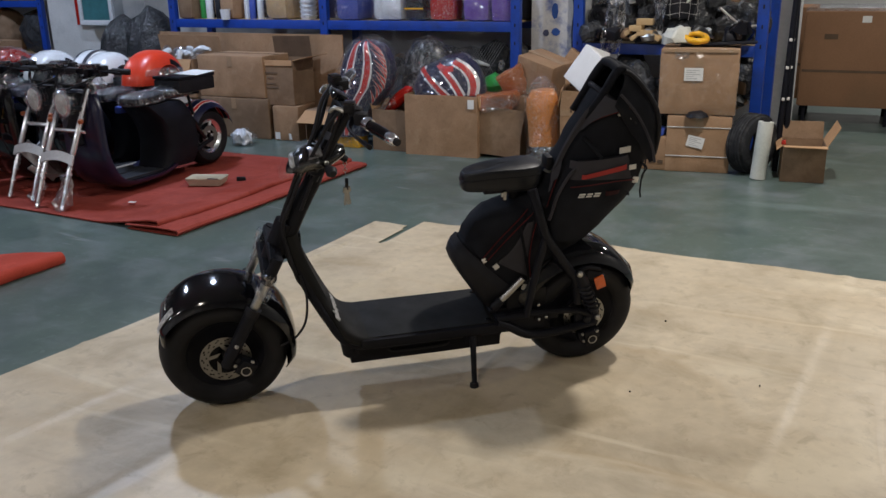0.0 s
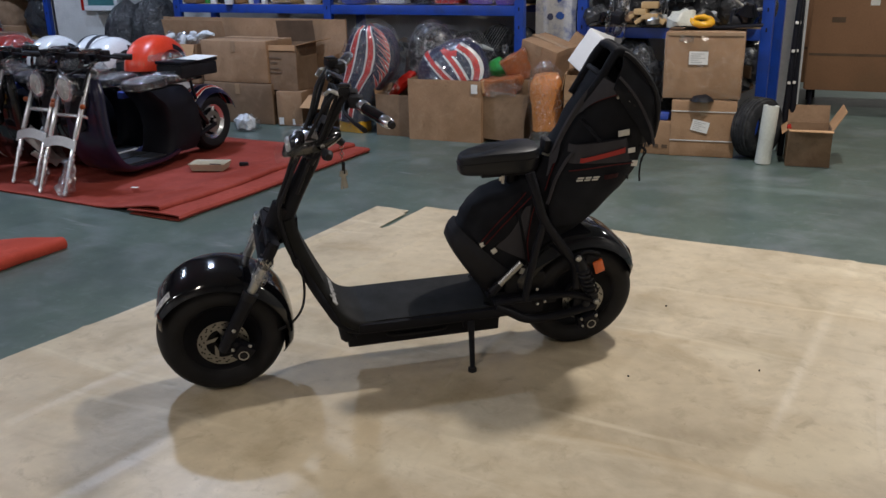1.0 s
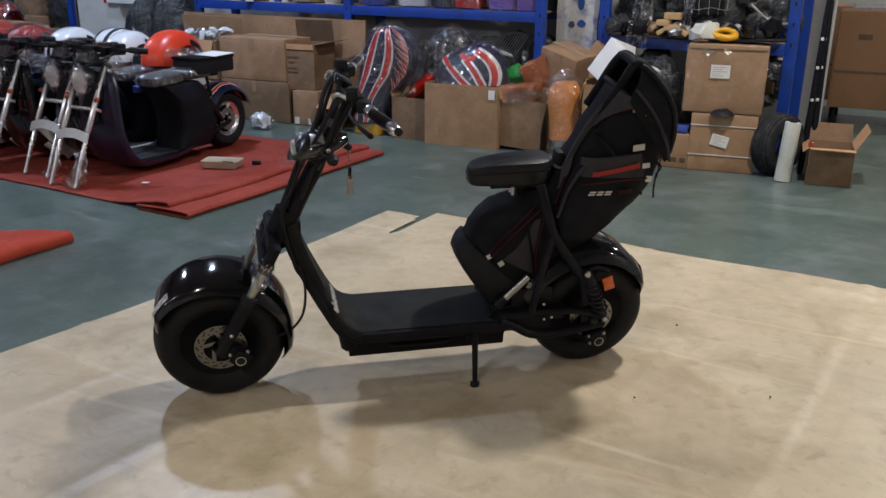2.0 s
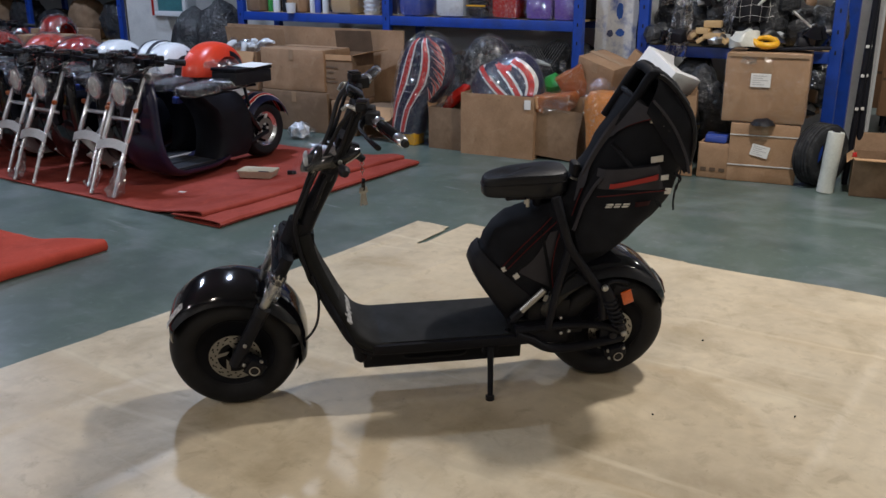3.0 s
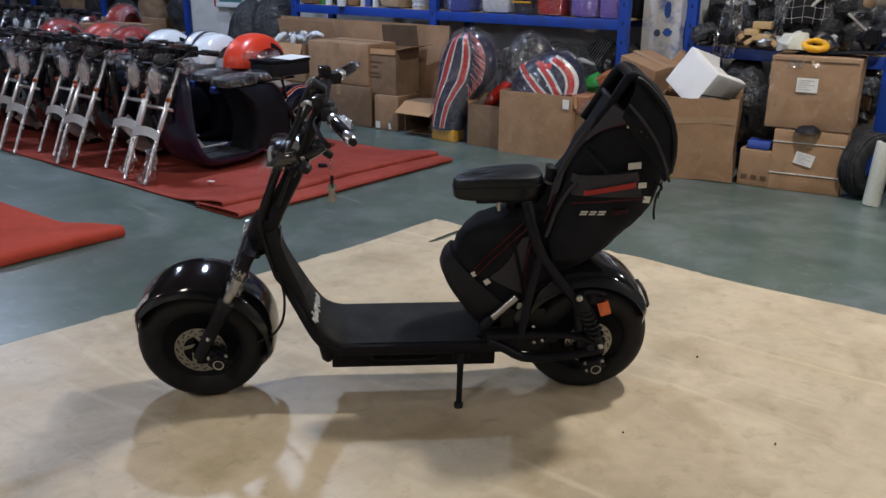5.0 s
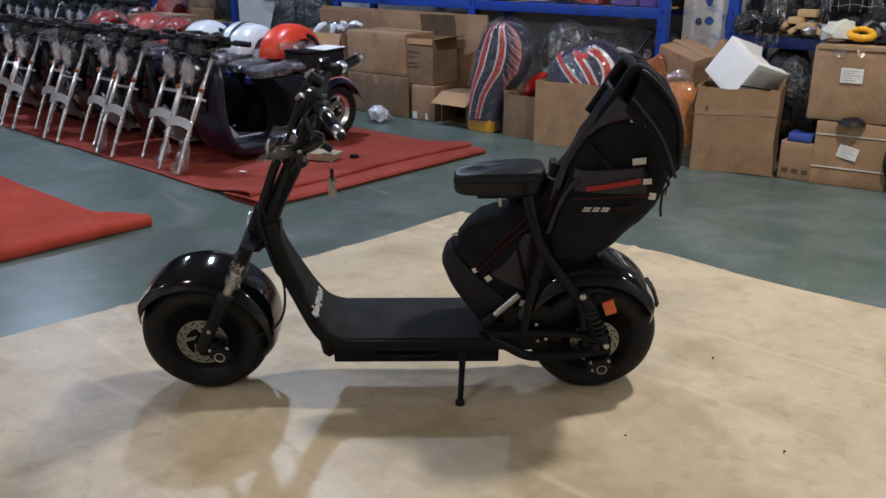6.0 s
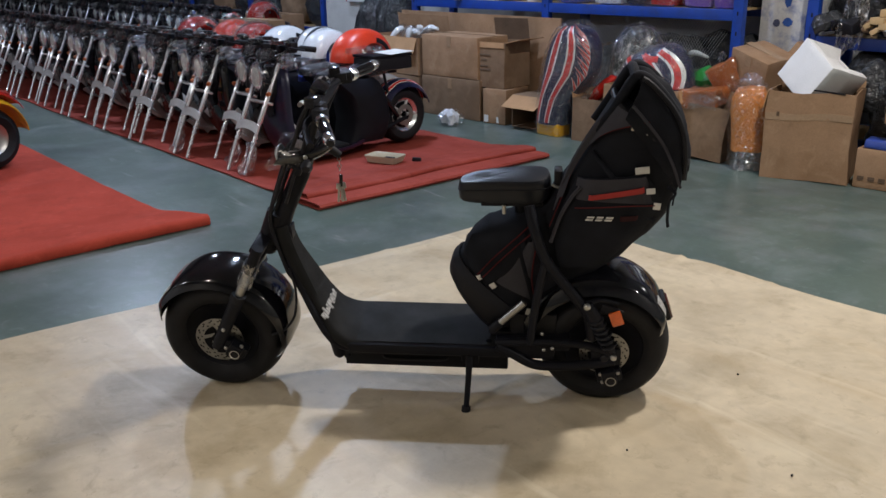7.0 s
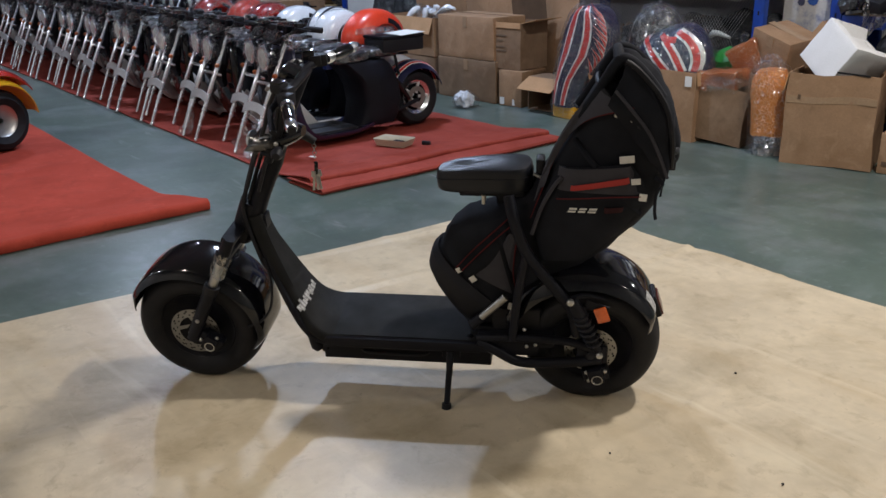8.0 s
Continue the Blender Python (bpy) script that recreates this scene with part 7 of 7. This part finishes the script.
GY = 4.55
wrapped(-5.52, GY, 0.20, 0.24, 0.36, CARD_D, "brown paper package on the blue rack", 1, False)
bottle(-5.36, GY, 0.035, 0.28, GREEN_P, BLACK_MATTE, "dark green bottle on the blue rack")
bottle(-5.26, GY - 0.02, 0.040, 0.26, WHITE_P, WHITE_P, "white spray bottle on the blue rack")
bottle(-5.14, GY, 0.045, 0.27, BLACK_MATTE, RED_P, "black bottle with a red cap on the rack")
wrapped(-4.95, GY, 0.20, 0.22, 0.30, CARD, "small brown cardboard pack on the blue rack", 4, False)
solid("white_cup", lathe(B(), [(0.0, 0.0), (0.045, 0.0), (0.055, 0.10), (0.05, 0.10), (0.042, 0.01), (0.0, 0.01)], n=18, axis="Z"), WHITE_P, "white plastic cup on the blue rack", "cup", m=pose(-4.93, GY - 0.16, SHELF))
for k in range(3):
    bottle(-4.77 + 0.085 * k, GY - 0.02 * (k % 2), 0.034, 0.25 + 0.02 * k, WHITE_P if k != 1 else BLUE_P, WHITE_P, "slim white plastic bottle on the rack")
wrapped(-4.30, GY, 0.28, 0.26, 0.26, TAN, "tan parts in a clear plastic bag on the rack", 7)
cups = thing("cup_stack", "stack of white plastic tubs in clear film on the rack", "tubs", m=pose(-4.00, GY, SHELF))
for k in range(6):
    part("tub", lathe(B(), [(0.0, 0.0), (0.075, 0.0), (0.088, 0.035), (0.092, 0.035), (0.092, 0.042), (0.07, 0.042), (0.0, 0.04)], (0, 0, 0.043 * k), 20, "Z"), WHITE_P, cups)
wrapped(-3.45, GY, 0.26, 0.28, 0.30, BLUE_P, "blue part wrapped in clear film on the rack", 9)
wrapped(-3.02, GY, 0.30, 0.28, 0.30, WHITE_P, "large white plastic part in clear film", 10)
wrapped(-2.72, GY, 0.22, 0.26, 0.24, BLACK_GLOSS, "black part with a gold line in clear film", 11)
solid("gold_line", box(B(), (0, 0, 0), (0.20, 0.003, 0.012)), YELLOW_P, "thin gold line on a black pack", "trim", m=pose(-2.72, GY - 0.155, SHELF + 0.11))
wrapped(-2.46, GY, 0.25, 0.26, 0.34, RED_P, "red part wrapped in clear film on the rack", 12)
wrapped(-2.12, GY, 0.25, 0.26, 0.36, PURPLE_P, "purple part wrapped in clear film on the rack", 13)
wrapped(-1.88, GY, 0.19, 0.24, 0.34, PURPLE_P, "narrow purple part wrapped in clear film", 14)
for k in range(16):
    wrapped(-5.5 + 0.245 * k, GY + 0.26, 0.24, 0.2, rnd.uniform(0.34, 0.5), (BLACK_MATTE, CARD_D, NAVY, BLACK_GLOSS, BLUE_P)[k % 5], "dark packed part at the back of the rack", 30 + k, False)

# whitewashed pillar with spray paint marks, cables down its side
pil = tagged(new("pillar", finish(crumple(box(B(), (-1.46, 4.85, CEIL / 2), (0.42, 0.42, CEIL), 0.01), 0.004, 3, 1), "pillar", PILLAR_PAINT)), "whitewashed pillar with blue spray paint marks", "pillar", kind="structure")


def blot(x, z, r, material, seed, stretch=1.0):
    bm = B()
    ring = []
    for k in range(22):
        a = 2 * math.pi * k / 22
        q = r * (1 + 0.25 * noise.noise((math.cos(a) * 2 + seed, math.sin(a) * 2, seed)))
        ring.append(Vector((x + q * math.cos(a), 4.636, z + stretch * q * math.sin(a))))
    loft(bm, [[v + Vector((0, 0.004, 0)) for v in ring], ring])
    part("spray_mark", bm, material, pil)


for x, z, r, m, s, st in ((-1.53, 0.975, 0.028, SPRAY_D, 1, 1), (-1.44, 0.985, 0.040, SPRAY_B, 2, 0.8), (-1.45, 1.16, 0.03, SPRAY_B, 4, 2.2)):
    blot(x, z, r, m, s, st)
for k in range(3):
    solid("wall_cable", tube(B(), [(-1.28 + 0.03 * k, 4.62, 2.4), (-1.31 + 0.03 * k, 4.62, 1.5), (-1.27 + 0.02 * k, 4.61, 1.2), (-1.285 + 0.025 * k, 4.62, 0.95), (-1.26, 4.62, 0.6)], 0.006, 6, 5), BLACK_MATTE, "black cable hanging down the pillar", "cable", "cables on the pillar")

# clutter on the right rack and on the upper carton
cush = thing("yellow_cushion", "yellow foam cushion in white film on a carton", "cushion", m=pose(-0.17, 4.16, 0.945, 0, 0, 6) @ Matrix.Scale(0.82, 4))
part("foam", crumple(tube(B(), [(-0.05, -0.09, 0.07), (0.0, -0.13, 0.04), (0.08, -0.13, 0.03), (0.14, -0.09, 0.045), (0.12, -0.04, 0.07), (0.04, -0.02, 0.09), (-0.04, -0.06, 0.075)], [0.024, 0.030, 0.032, 0.030, 0.026, 0.024, 0.022], 12, 5), 0.008, 20, 2), YELLOW_P, cush)
part("film", crumple(lathe(B(), [(0.0, 0.0), (0.14, 0.01), (0.15, 0.07), (0.10, 0.14), (0.0, 0.15)], (-0.12, -0.01, 0), 26, "Z"), 0.045, 12, 4), WHITE_FILM, cush, "white cloudy film")
solid("black_tray", crumple(box(B(), (0, 0, 0), (0.55, 0.22, 0.014), 0.006), 0.01, 6, 2), BLACK_SATIN, "black plastic board lying on a carton", "board", m=pose(0.02, 4.22, 0.940, 0, -3, 8))
solid("steel_lever", tube(B(), [(-0.14, 0, 0.16), (0.0, 0, 0.05), (0.05, 0, 0.02), (0.14, 0, 0.03)], [0.010, 0.009, 0.016, 0.012], 8, 4), STEEL, "bent steel lever leaning on the rack", "lever", m=pose(0.10, 4.50, 1.03))
net = thing("netted_bag", "black bag under a pale net on the rack", "bag", m=pose(-0.40, 4.72, 1.13) @ Matrix.Scale(0.78, 4))
part("bag", crumple(lathe(B(), [(0.0, -0.05), (0.18, -0.03), (0.21, 0.10), (0.17, 0.24), (0.0, 0.30)], n=22, axis="Z"), 0.02, 9, 2), BLACK_MATTE, net)
for k in range(8):
    a = math.pi + math.pi * k / 7
    part("net_cord", tube(B(), [(0.22 * math.cos(a) * q, 0.225 * math.sin(a) * q, z) for q, z in ((0.95, -0.04), (1.04, 0.10), (0.86, 0.24), (0.4, 0.31))], 0.0014, 5, 4), WHITE_TAB, net, "pale net cord")
for z, q in ((0.02, 1.05), (0.12, 1.05), (0.21, 0.95)):
    part("net_cord", tube(B(), [(0.225 * q * math.cos(a), 0.225 * q * math.sin(a), z + 0.012 * math.cos(5 * a)) for a in np.linspace(math.pi, 2 * math.pi, 16)], 0.0014, 5), WHITE_TAB, net, "pale net cord")
for x, z, w in ((-0.68, 1.00, 0.16), (-0.60, 0.965, 0.22)):
    t = thing("wooden_bracket", "tan wooden bracket lying on the rack", "bracket", m=pose(x, 4.47, z, 0, 0, rnd.uniform(-12, 12)))
    part("plate", box(B(), (0, 0, 0.035), (w * 0.6, 0.12, 0.045), 0.004), TAN, t)
    part("arm", box(B(), (-w * 0.42, 0, 0.0), (w * 0.3, 0.10, 0.035), 0.006, Matrix.Rotation(-0.6, 4, "Y")), TAN, t)
    part("arm", box(B(), (w * 0.42, 0, 0.0), (w * 0.3, 0.10, 0.035), 0.006, Matrix.Rotation(0.6, 4, "Y")), TAN, t)
solid("wood_block", box(B(), (0, 0, 0.025), (0.13, 0.10, 0.05), 0.004), TAN, "small tan wooden block on the rack", "block", m=pose(-0.62, 4.50, 1.06, 0, 0, 6))
def hanging_film(x, z0, z1, w, seed):
    """A gathered sheet of film hanging over the front beam of the rack."""
    rows = []
    for i in range(19):
        f = i / 18
        g = w * (0.55 + 0.45 * abs(math.cos(2.4 * f + seed))) * (1 - 0.35 * f)
        rows.append([(x + 0.05 * math.sin(2 * f + seed) + g * u, 4.535 + 0.022 * math.sin(11 * u + 3 * f + seed), z1 + (z0 - z1) * f + 0.03 * math.sin(7 * u) * f) for u in np.linspace(-0.5, 0.5, 17)])
    solid("film_sheet", crumple(sheet(B(), rows, 0.001), 0.012, 24, seed), FILM_SHEET, "gathered clear plastic film hanging over the rack", "plastic film")


hanging_film(-0.93, 0.80, 1.42, 0.24, 1)
hanging_film(-0.47, 0.98, 1.45, 0.16, 3)

for k, (x, y, z, s) in enumerate(((-0.52, 4.44, 0.05, 0.62), (-0.66, 4.47, 0.42, 0.36), (-1.16, 4.50, 0.16, 0.5))):
    bm = lathe(B(), [(0.0, 0.0), (0.10, 0.0), (0.13, 0.25 * s), (0.12, 0.6 * s), (0.07, 0.9 * s), (0.0, s)], n=30, axis="Z")
    bmesh.ops.subdivide_edges(bm, edges=[e for e in bm.edges if e.calc_length() > 0.05], cuts=3, use_grid_fill=True)
    solid("film_bag", crumple(crumple(bm, 0.03, 10, k), 0.012, 30, k + 2), DARK_BAG, "dark plastic sack standing in the rack", "plastic bag", m=pose(x, y, z))

# small loose parts heaped on both racks
def clutter(x0, x1, y0, y1, z, count, seed, label):
    r = random.Random(seed)
    for k in range(count):
        kind = r.random()
        x, y = r.uniform(x0, x1), r.uniform(y0, y1)
        m = pose(x, y, z + r.uniform(0.01, 0.05), r.uniform(-25, 25), r.uniform(-25, 25), r.uniform(0, 180))
        mt = r.choice((BLACK_MATTE, BLACK_GLOSS, FILM_THICK, STEEL, CARD_D, FILM_THICK, DARK_BAG, WHITE_FILM, DARK_BAG, BLACK_SATIN, FRAME_GREY, BLACK_MATTE, DUSTY, CARD_D))
        if kind < 0.4:
            bm = crumple(box(B(), (0, 0, 0.03), (r.uniform(0.05, 0.16), r.uniform(0.04, 0.12), r.uniform(0.03, 0.12)), 0.012), 0.012, 20, k)
        elif kind < 0.75:
            h = r.uniform(0.05, 0.16)
            bm = tube(B(), [(-h, 0, 0.02), (0, r.uniform(-0.05, 0.05), r.uniform(0.03, 0.12)), (h, 0, 0.03)], [0.010, r.uniform(0.012, 0.035), 0.010], 8, 4)
        else:
            q = r.uniform(0.04, 0.09)
            bm = crumple(lathe(B(), [(0.0, 0.0), (q, 0.01), (q * 1.1, q * 0.8), (q * 0.5, q * 1.6), (0.0, q * 1.7)], n=14, axis="Z"), 0.02, 18, k)
        solid("spare_part", bm, mt, label, "spare part", "spare parts on the racks", m)


clutter(-1.12, 0.20, 4.46, 4.66, 0.915, 46, 3, "small spare part lying on the blue rack")
clutter(-1.10, 0.20, 4.60, 4.90, 1.20, 26, 8, "small spare part heaped on dark bags")
clutter(-5.60, -1.80, 4.72, 4.86, 1.33, 34, 4, "small spare part on top of packed goods")
clutter(-3.50, -1.80, 4.50, 4.72, 0.62, 26, 6, "small spare part under the rack's shelf")
clutter(-1.10, 0.20, 4.46, 4.60, 0.52, 18, 19, "small spare part pushed between dark bags")
clutter(-1.10, 0.20, 4.50, 4.66, 0.40, 26, 9, "small spare part low in the blue rack")

# ---- far side: cabinets, pillar with the hose cabinet, tray, yellow wheel ----
def crate_cabinet(x, y, w, d, h, yaw, label):
    t = thing("wooden_cabinet", label, "cabinet", "cabinets at the back", pose(x, y, 0, 0, 0, yaw))
    part("body", box(B(), (0, 0, 0.18 + h / 2), (w, d, h), 0.012), CABINET, t)
    part("end_panel", box(B(), (-w / 2 - 0.005, 0, 0.18 + h / 2), (0.008, d * 0.98, h * 0.98)), CABINET, t)
    for sx in (-1, 1):
        for sy in (-1, 1):
            part("leg", rod(B(), (sx * (w / 2 - 0.06), sy * (d / 2 - 0.06), 0), (sx * (w / 2 - 0.06), sy * (d / 2 - 0.06), 0.19), 0.018, 8), BLACK_SATIN, t)
    part("band", box(B(), (0, -d / 2 - 0.002, 0.18 + h * 0.38), (w * 0.98, 0.003, 0.025)), PRINT_SHADE, t, "dark printed band")
    part("print", box(B(), (-w * 0.22, -d / 2 - 0.002, 0.18 + h * 0.74), (w * 0.14, 0.003, 0.05)), PRINT_SHADE, t, "dark printed mark")
    part("label", box(B(), (w * 0.12, -d / 2 - 0.002, 0.18 + h * 0.92), (0.08, 0.003, 0.06)), PAPER, t)
    return t


crate_cabinet(0.02, 7.45, 0.80, 0.8, 0.92, 3, "brown boxed cabinet standing behind the posts")
crate_cabinet(0.80, 6.98, 0.86, 0.8, 0.90, 3, "tall brown boxed cabinet on short black legs")
crate_cabinet(1.75, 7.03, 0.95, 0.8, 0.90, 2, "wide brown boxed cabinet on short black legs")
solid("film_cover", crumple(box(B(), (1.33, 7.0, 1.10), (1.9, 0.8, 0.03), 0.01), 0.025, 3, 3), FILM_THICK, "clear plastic film laid over the cabinets", "plastic film")
tr = thing("plastic_tray", "cream plastic tray standing on the red carpet", "tray", m=pose(-3.21, 2.085, 0.022, 0, 0, 22) @ Matrix.Scale(0.84, 4))
tb = B()
rows = []
for z, g in ((0.0, 0.86), (0.055, 1.0), (0.062, 1.02), (0.055, 0.96), (0.010, 0.82)):
    rows.append([Vector((x * g, y * g, z)) for x, y in ((-0.165, -0.085), (-0.15, -0.10), (0.15, -0.10), (0.165, -0.085), (0.165, 0.085), (0.15, 0.10), (-0.15, 0.10), (-0.165, 0.085))])
part("tub", loft(tb, rows), CREAM_P, tr)
part("scrap", crumple(box(B(), (0.03, 0.02, 0.024), (0.10, 0.07, 0.02), 0.006), 0.006, 30, 1), BLACK_MATTE, tr, "dark scrap inside the tray")
solid("dark_clip", crumple(box(B(), (0, 0, 0.015), (0.07, 0.03, 0.03), 0.008), 0.006, 30, 2), BLACK_MATTE, "small dark clip lying on the red carpet", "clip", m=pose(-3.02, 2.24, 0.028, 0, 0, 30))
# far pillar with hose cabinet
tagged(new("pillar", finish(box(B(), (-7.83, 5.35, CEIL / 2), (1.34, 0.5, CEIL), 0.01), "pillar", WHITEWASH)), "broad whitewashed pillar behind the scooter row", "pillar", kind="structure")
hc = thing("hose_cabinet", "wall cabinet with a grey frame and a dark teal front", "wall cabinet", m=pose(-7.44, 5.02, 0.965))
part("body", box(B(), (0, 0, 0.40), (0.60, 0.14, 0.80), 0.01), FRAME_GREY, hc)
for x, z, w, h in ((-0.0, 0.03, 0.58, 0.06), (0.0, 0.77, 0.58, 0.06), (-0.26, 0.40, 0.06, 0.80), (0.26, 0.40, 0.06, 0.80)):
    part("frame", box(B(), (x, -0.082, z), (w, 0.03, h - (0.0 if w > 0.5 else 0.124)), 0.004), WHITE_P, hc, "pale metal frame")
part("front", box(B(), (0, -0.076, 0.40), (0.46, 0.012, 0.68)), TEAL, hc, "dark teal front panel")
solid("red_board", box(B(), (0, 0, 0.42), (0.17, 0.05, 0.84), 0.006), RED_P, "narrow red board fixed beside the wall cabinet", "board", m=pose(-7.845, 5.07, 0.955))
for x, y, h, w in ((-9.6, 4.9, 0.75, 0.9), (-10.8, 5.0, 0.6, 0.9)):
    carton(w, 0.5, h, pose(x, y, 0, 0, 0, rnd.uniform(-4, 4)), CARD, "brown cardboard box standing behind the scooter row")
carton(0.8, 0.45, 0.20, pose(-7.9, 3.6, 0.60, 0, 0, 3), CARD, "flat tan cardboard box lying on stacked goods")
dark_bundle(-7.9, 3.6, 0.0, 0.9, 0.5, 0.62, 51)
for k in range(7):
    carton(0.52, 0.42, rnd.uniform(0.30, 0.48), pose(-9.3 - 0.75 * k, 5.6, 1.255, 0, 0, rnd.uniform(-6, 6)), (CARD_D, CARD)[k % 2], "dull brown cardboard box on the far blue rack")
    # every third bundle is card brown: it stands in for a box and brightens the rack
    dark_bundle(-9.3 - 0.75 * k, 5.6, 0.56, 0.6, 0.45, rnd.uniform(0.4, 0.6), 70 + k, (DARK_BAG, CARD_D, DARK_BAG)[k % 3])

# wheel and guard of the yellow and red trike that stands on the near carpet
trk = thing("trike", "yellow and red trike with fat black tyres on the red carpet", "trike", m=pose(-5.14, -0.21, 0.018, 0, 0, 24))
wh = part("wheel", lathe(B(), [(0.02, -0.06), (0.10, -0.065), (0.12, -0.085), (0.125, 0.085), (0.10, 0.065), (0.02, 0.06)], (0, 0, 0.235), 30, "X"), STEEL, trk)
part("tyre", lathe(B(), [(0.12, -0.09), (0.17, -0.115), (0.21, -0.10), (0.232, -0.05), (0.235, 0.0), (0.232, 0.05), (0.21, 0.10), (0.17, 0.115), (0.12, 0.09)], (0, 0, 0.235), 44, "X"), RUBBER, wh, "fat black tyre")
for rr, mm, nm, a0, a1 in ((0.270, YELLOW_P, "mudguard", 5, 165), (0.335, RED_P, "body_cover", 35, 165)):
    grid = [[(0.15 * s * (0.8 if rr > 0.3 else 1), (rr + 0.05 * (1 - s * s)) * math.cos(radians(a)), 0.235 + (rr + 0.05 * (1 - s * s)) * math.sin(radians(a))) for s in np.linspace(-1, 1, 8)] for a in np.linspace(a0, a1, 24)]
    part(nm, sheet(B(), grid, 0.006), mm, trk, sharp=60)
part("seat_box", box(B(), (-0.05, -0.5, 0.42), (0.5, 0.6, 0.3), 0.05), RED_P, trk)
part("frame", box(B(), (-0.1, -0.6, 0.22), (0.4, 0.9, 0.12), 0.03), BLACK_SATIN, trk)
# small litter on the mat
for k, (x, y, s) in enumerate(((0.489, 0.917, 0.007), (0.534, 0.199, 0.006), (0.95, 0.45, 0.006))):
    solid("grit", crumple(box(B(), (0, 0, 0.004), (s, s * 0.6, 0.006), 0.001), 0.002, 90, k), BLACK_MATTE, "tiny dark crumb lying on the cream mat", "grit", "crumbs on the mat", pose(x, y, 0.010, 0, 0, 40 * k))
solid("paper_scrap", box(B(), (0, 0, 0.001), (0.09, 0.02, 0.002)), PAPER, "small pale scrap lying on the red carpet", "paper scrap", m=pose(-3.01, -0.64, 0.030, 0, 0, 40))
solid("paper_scrap", box(B(), (0, 0, 0.001), (0.05, 0.03, 0.002)), PAPER, "tiny pale scrap lying by the folded carpet edge", "paper scrap", m=pose(-3.28, 1.42, 0.030, 0, 0, 15))
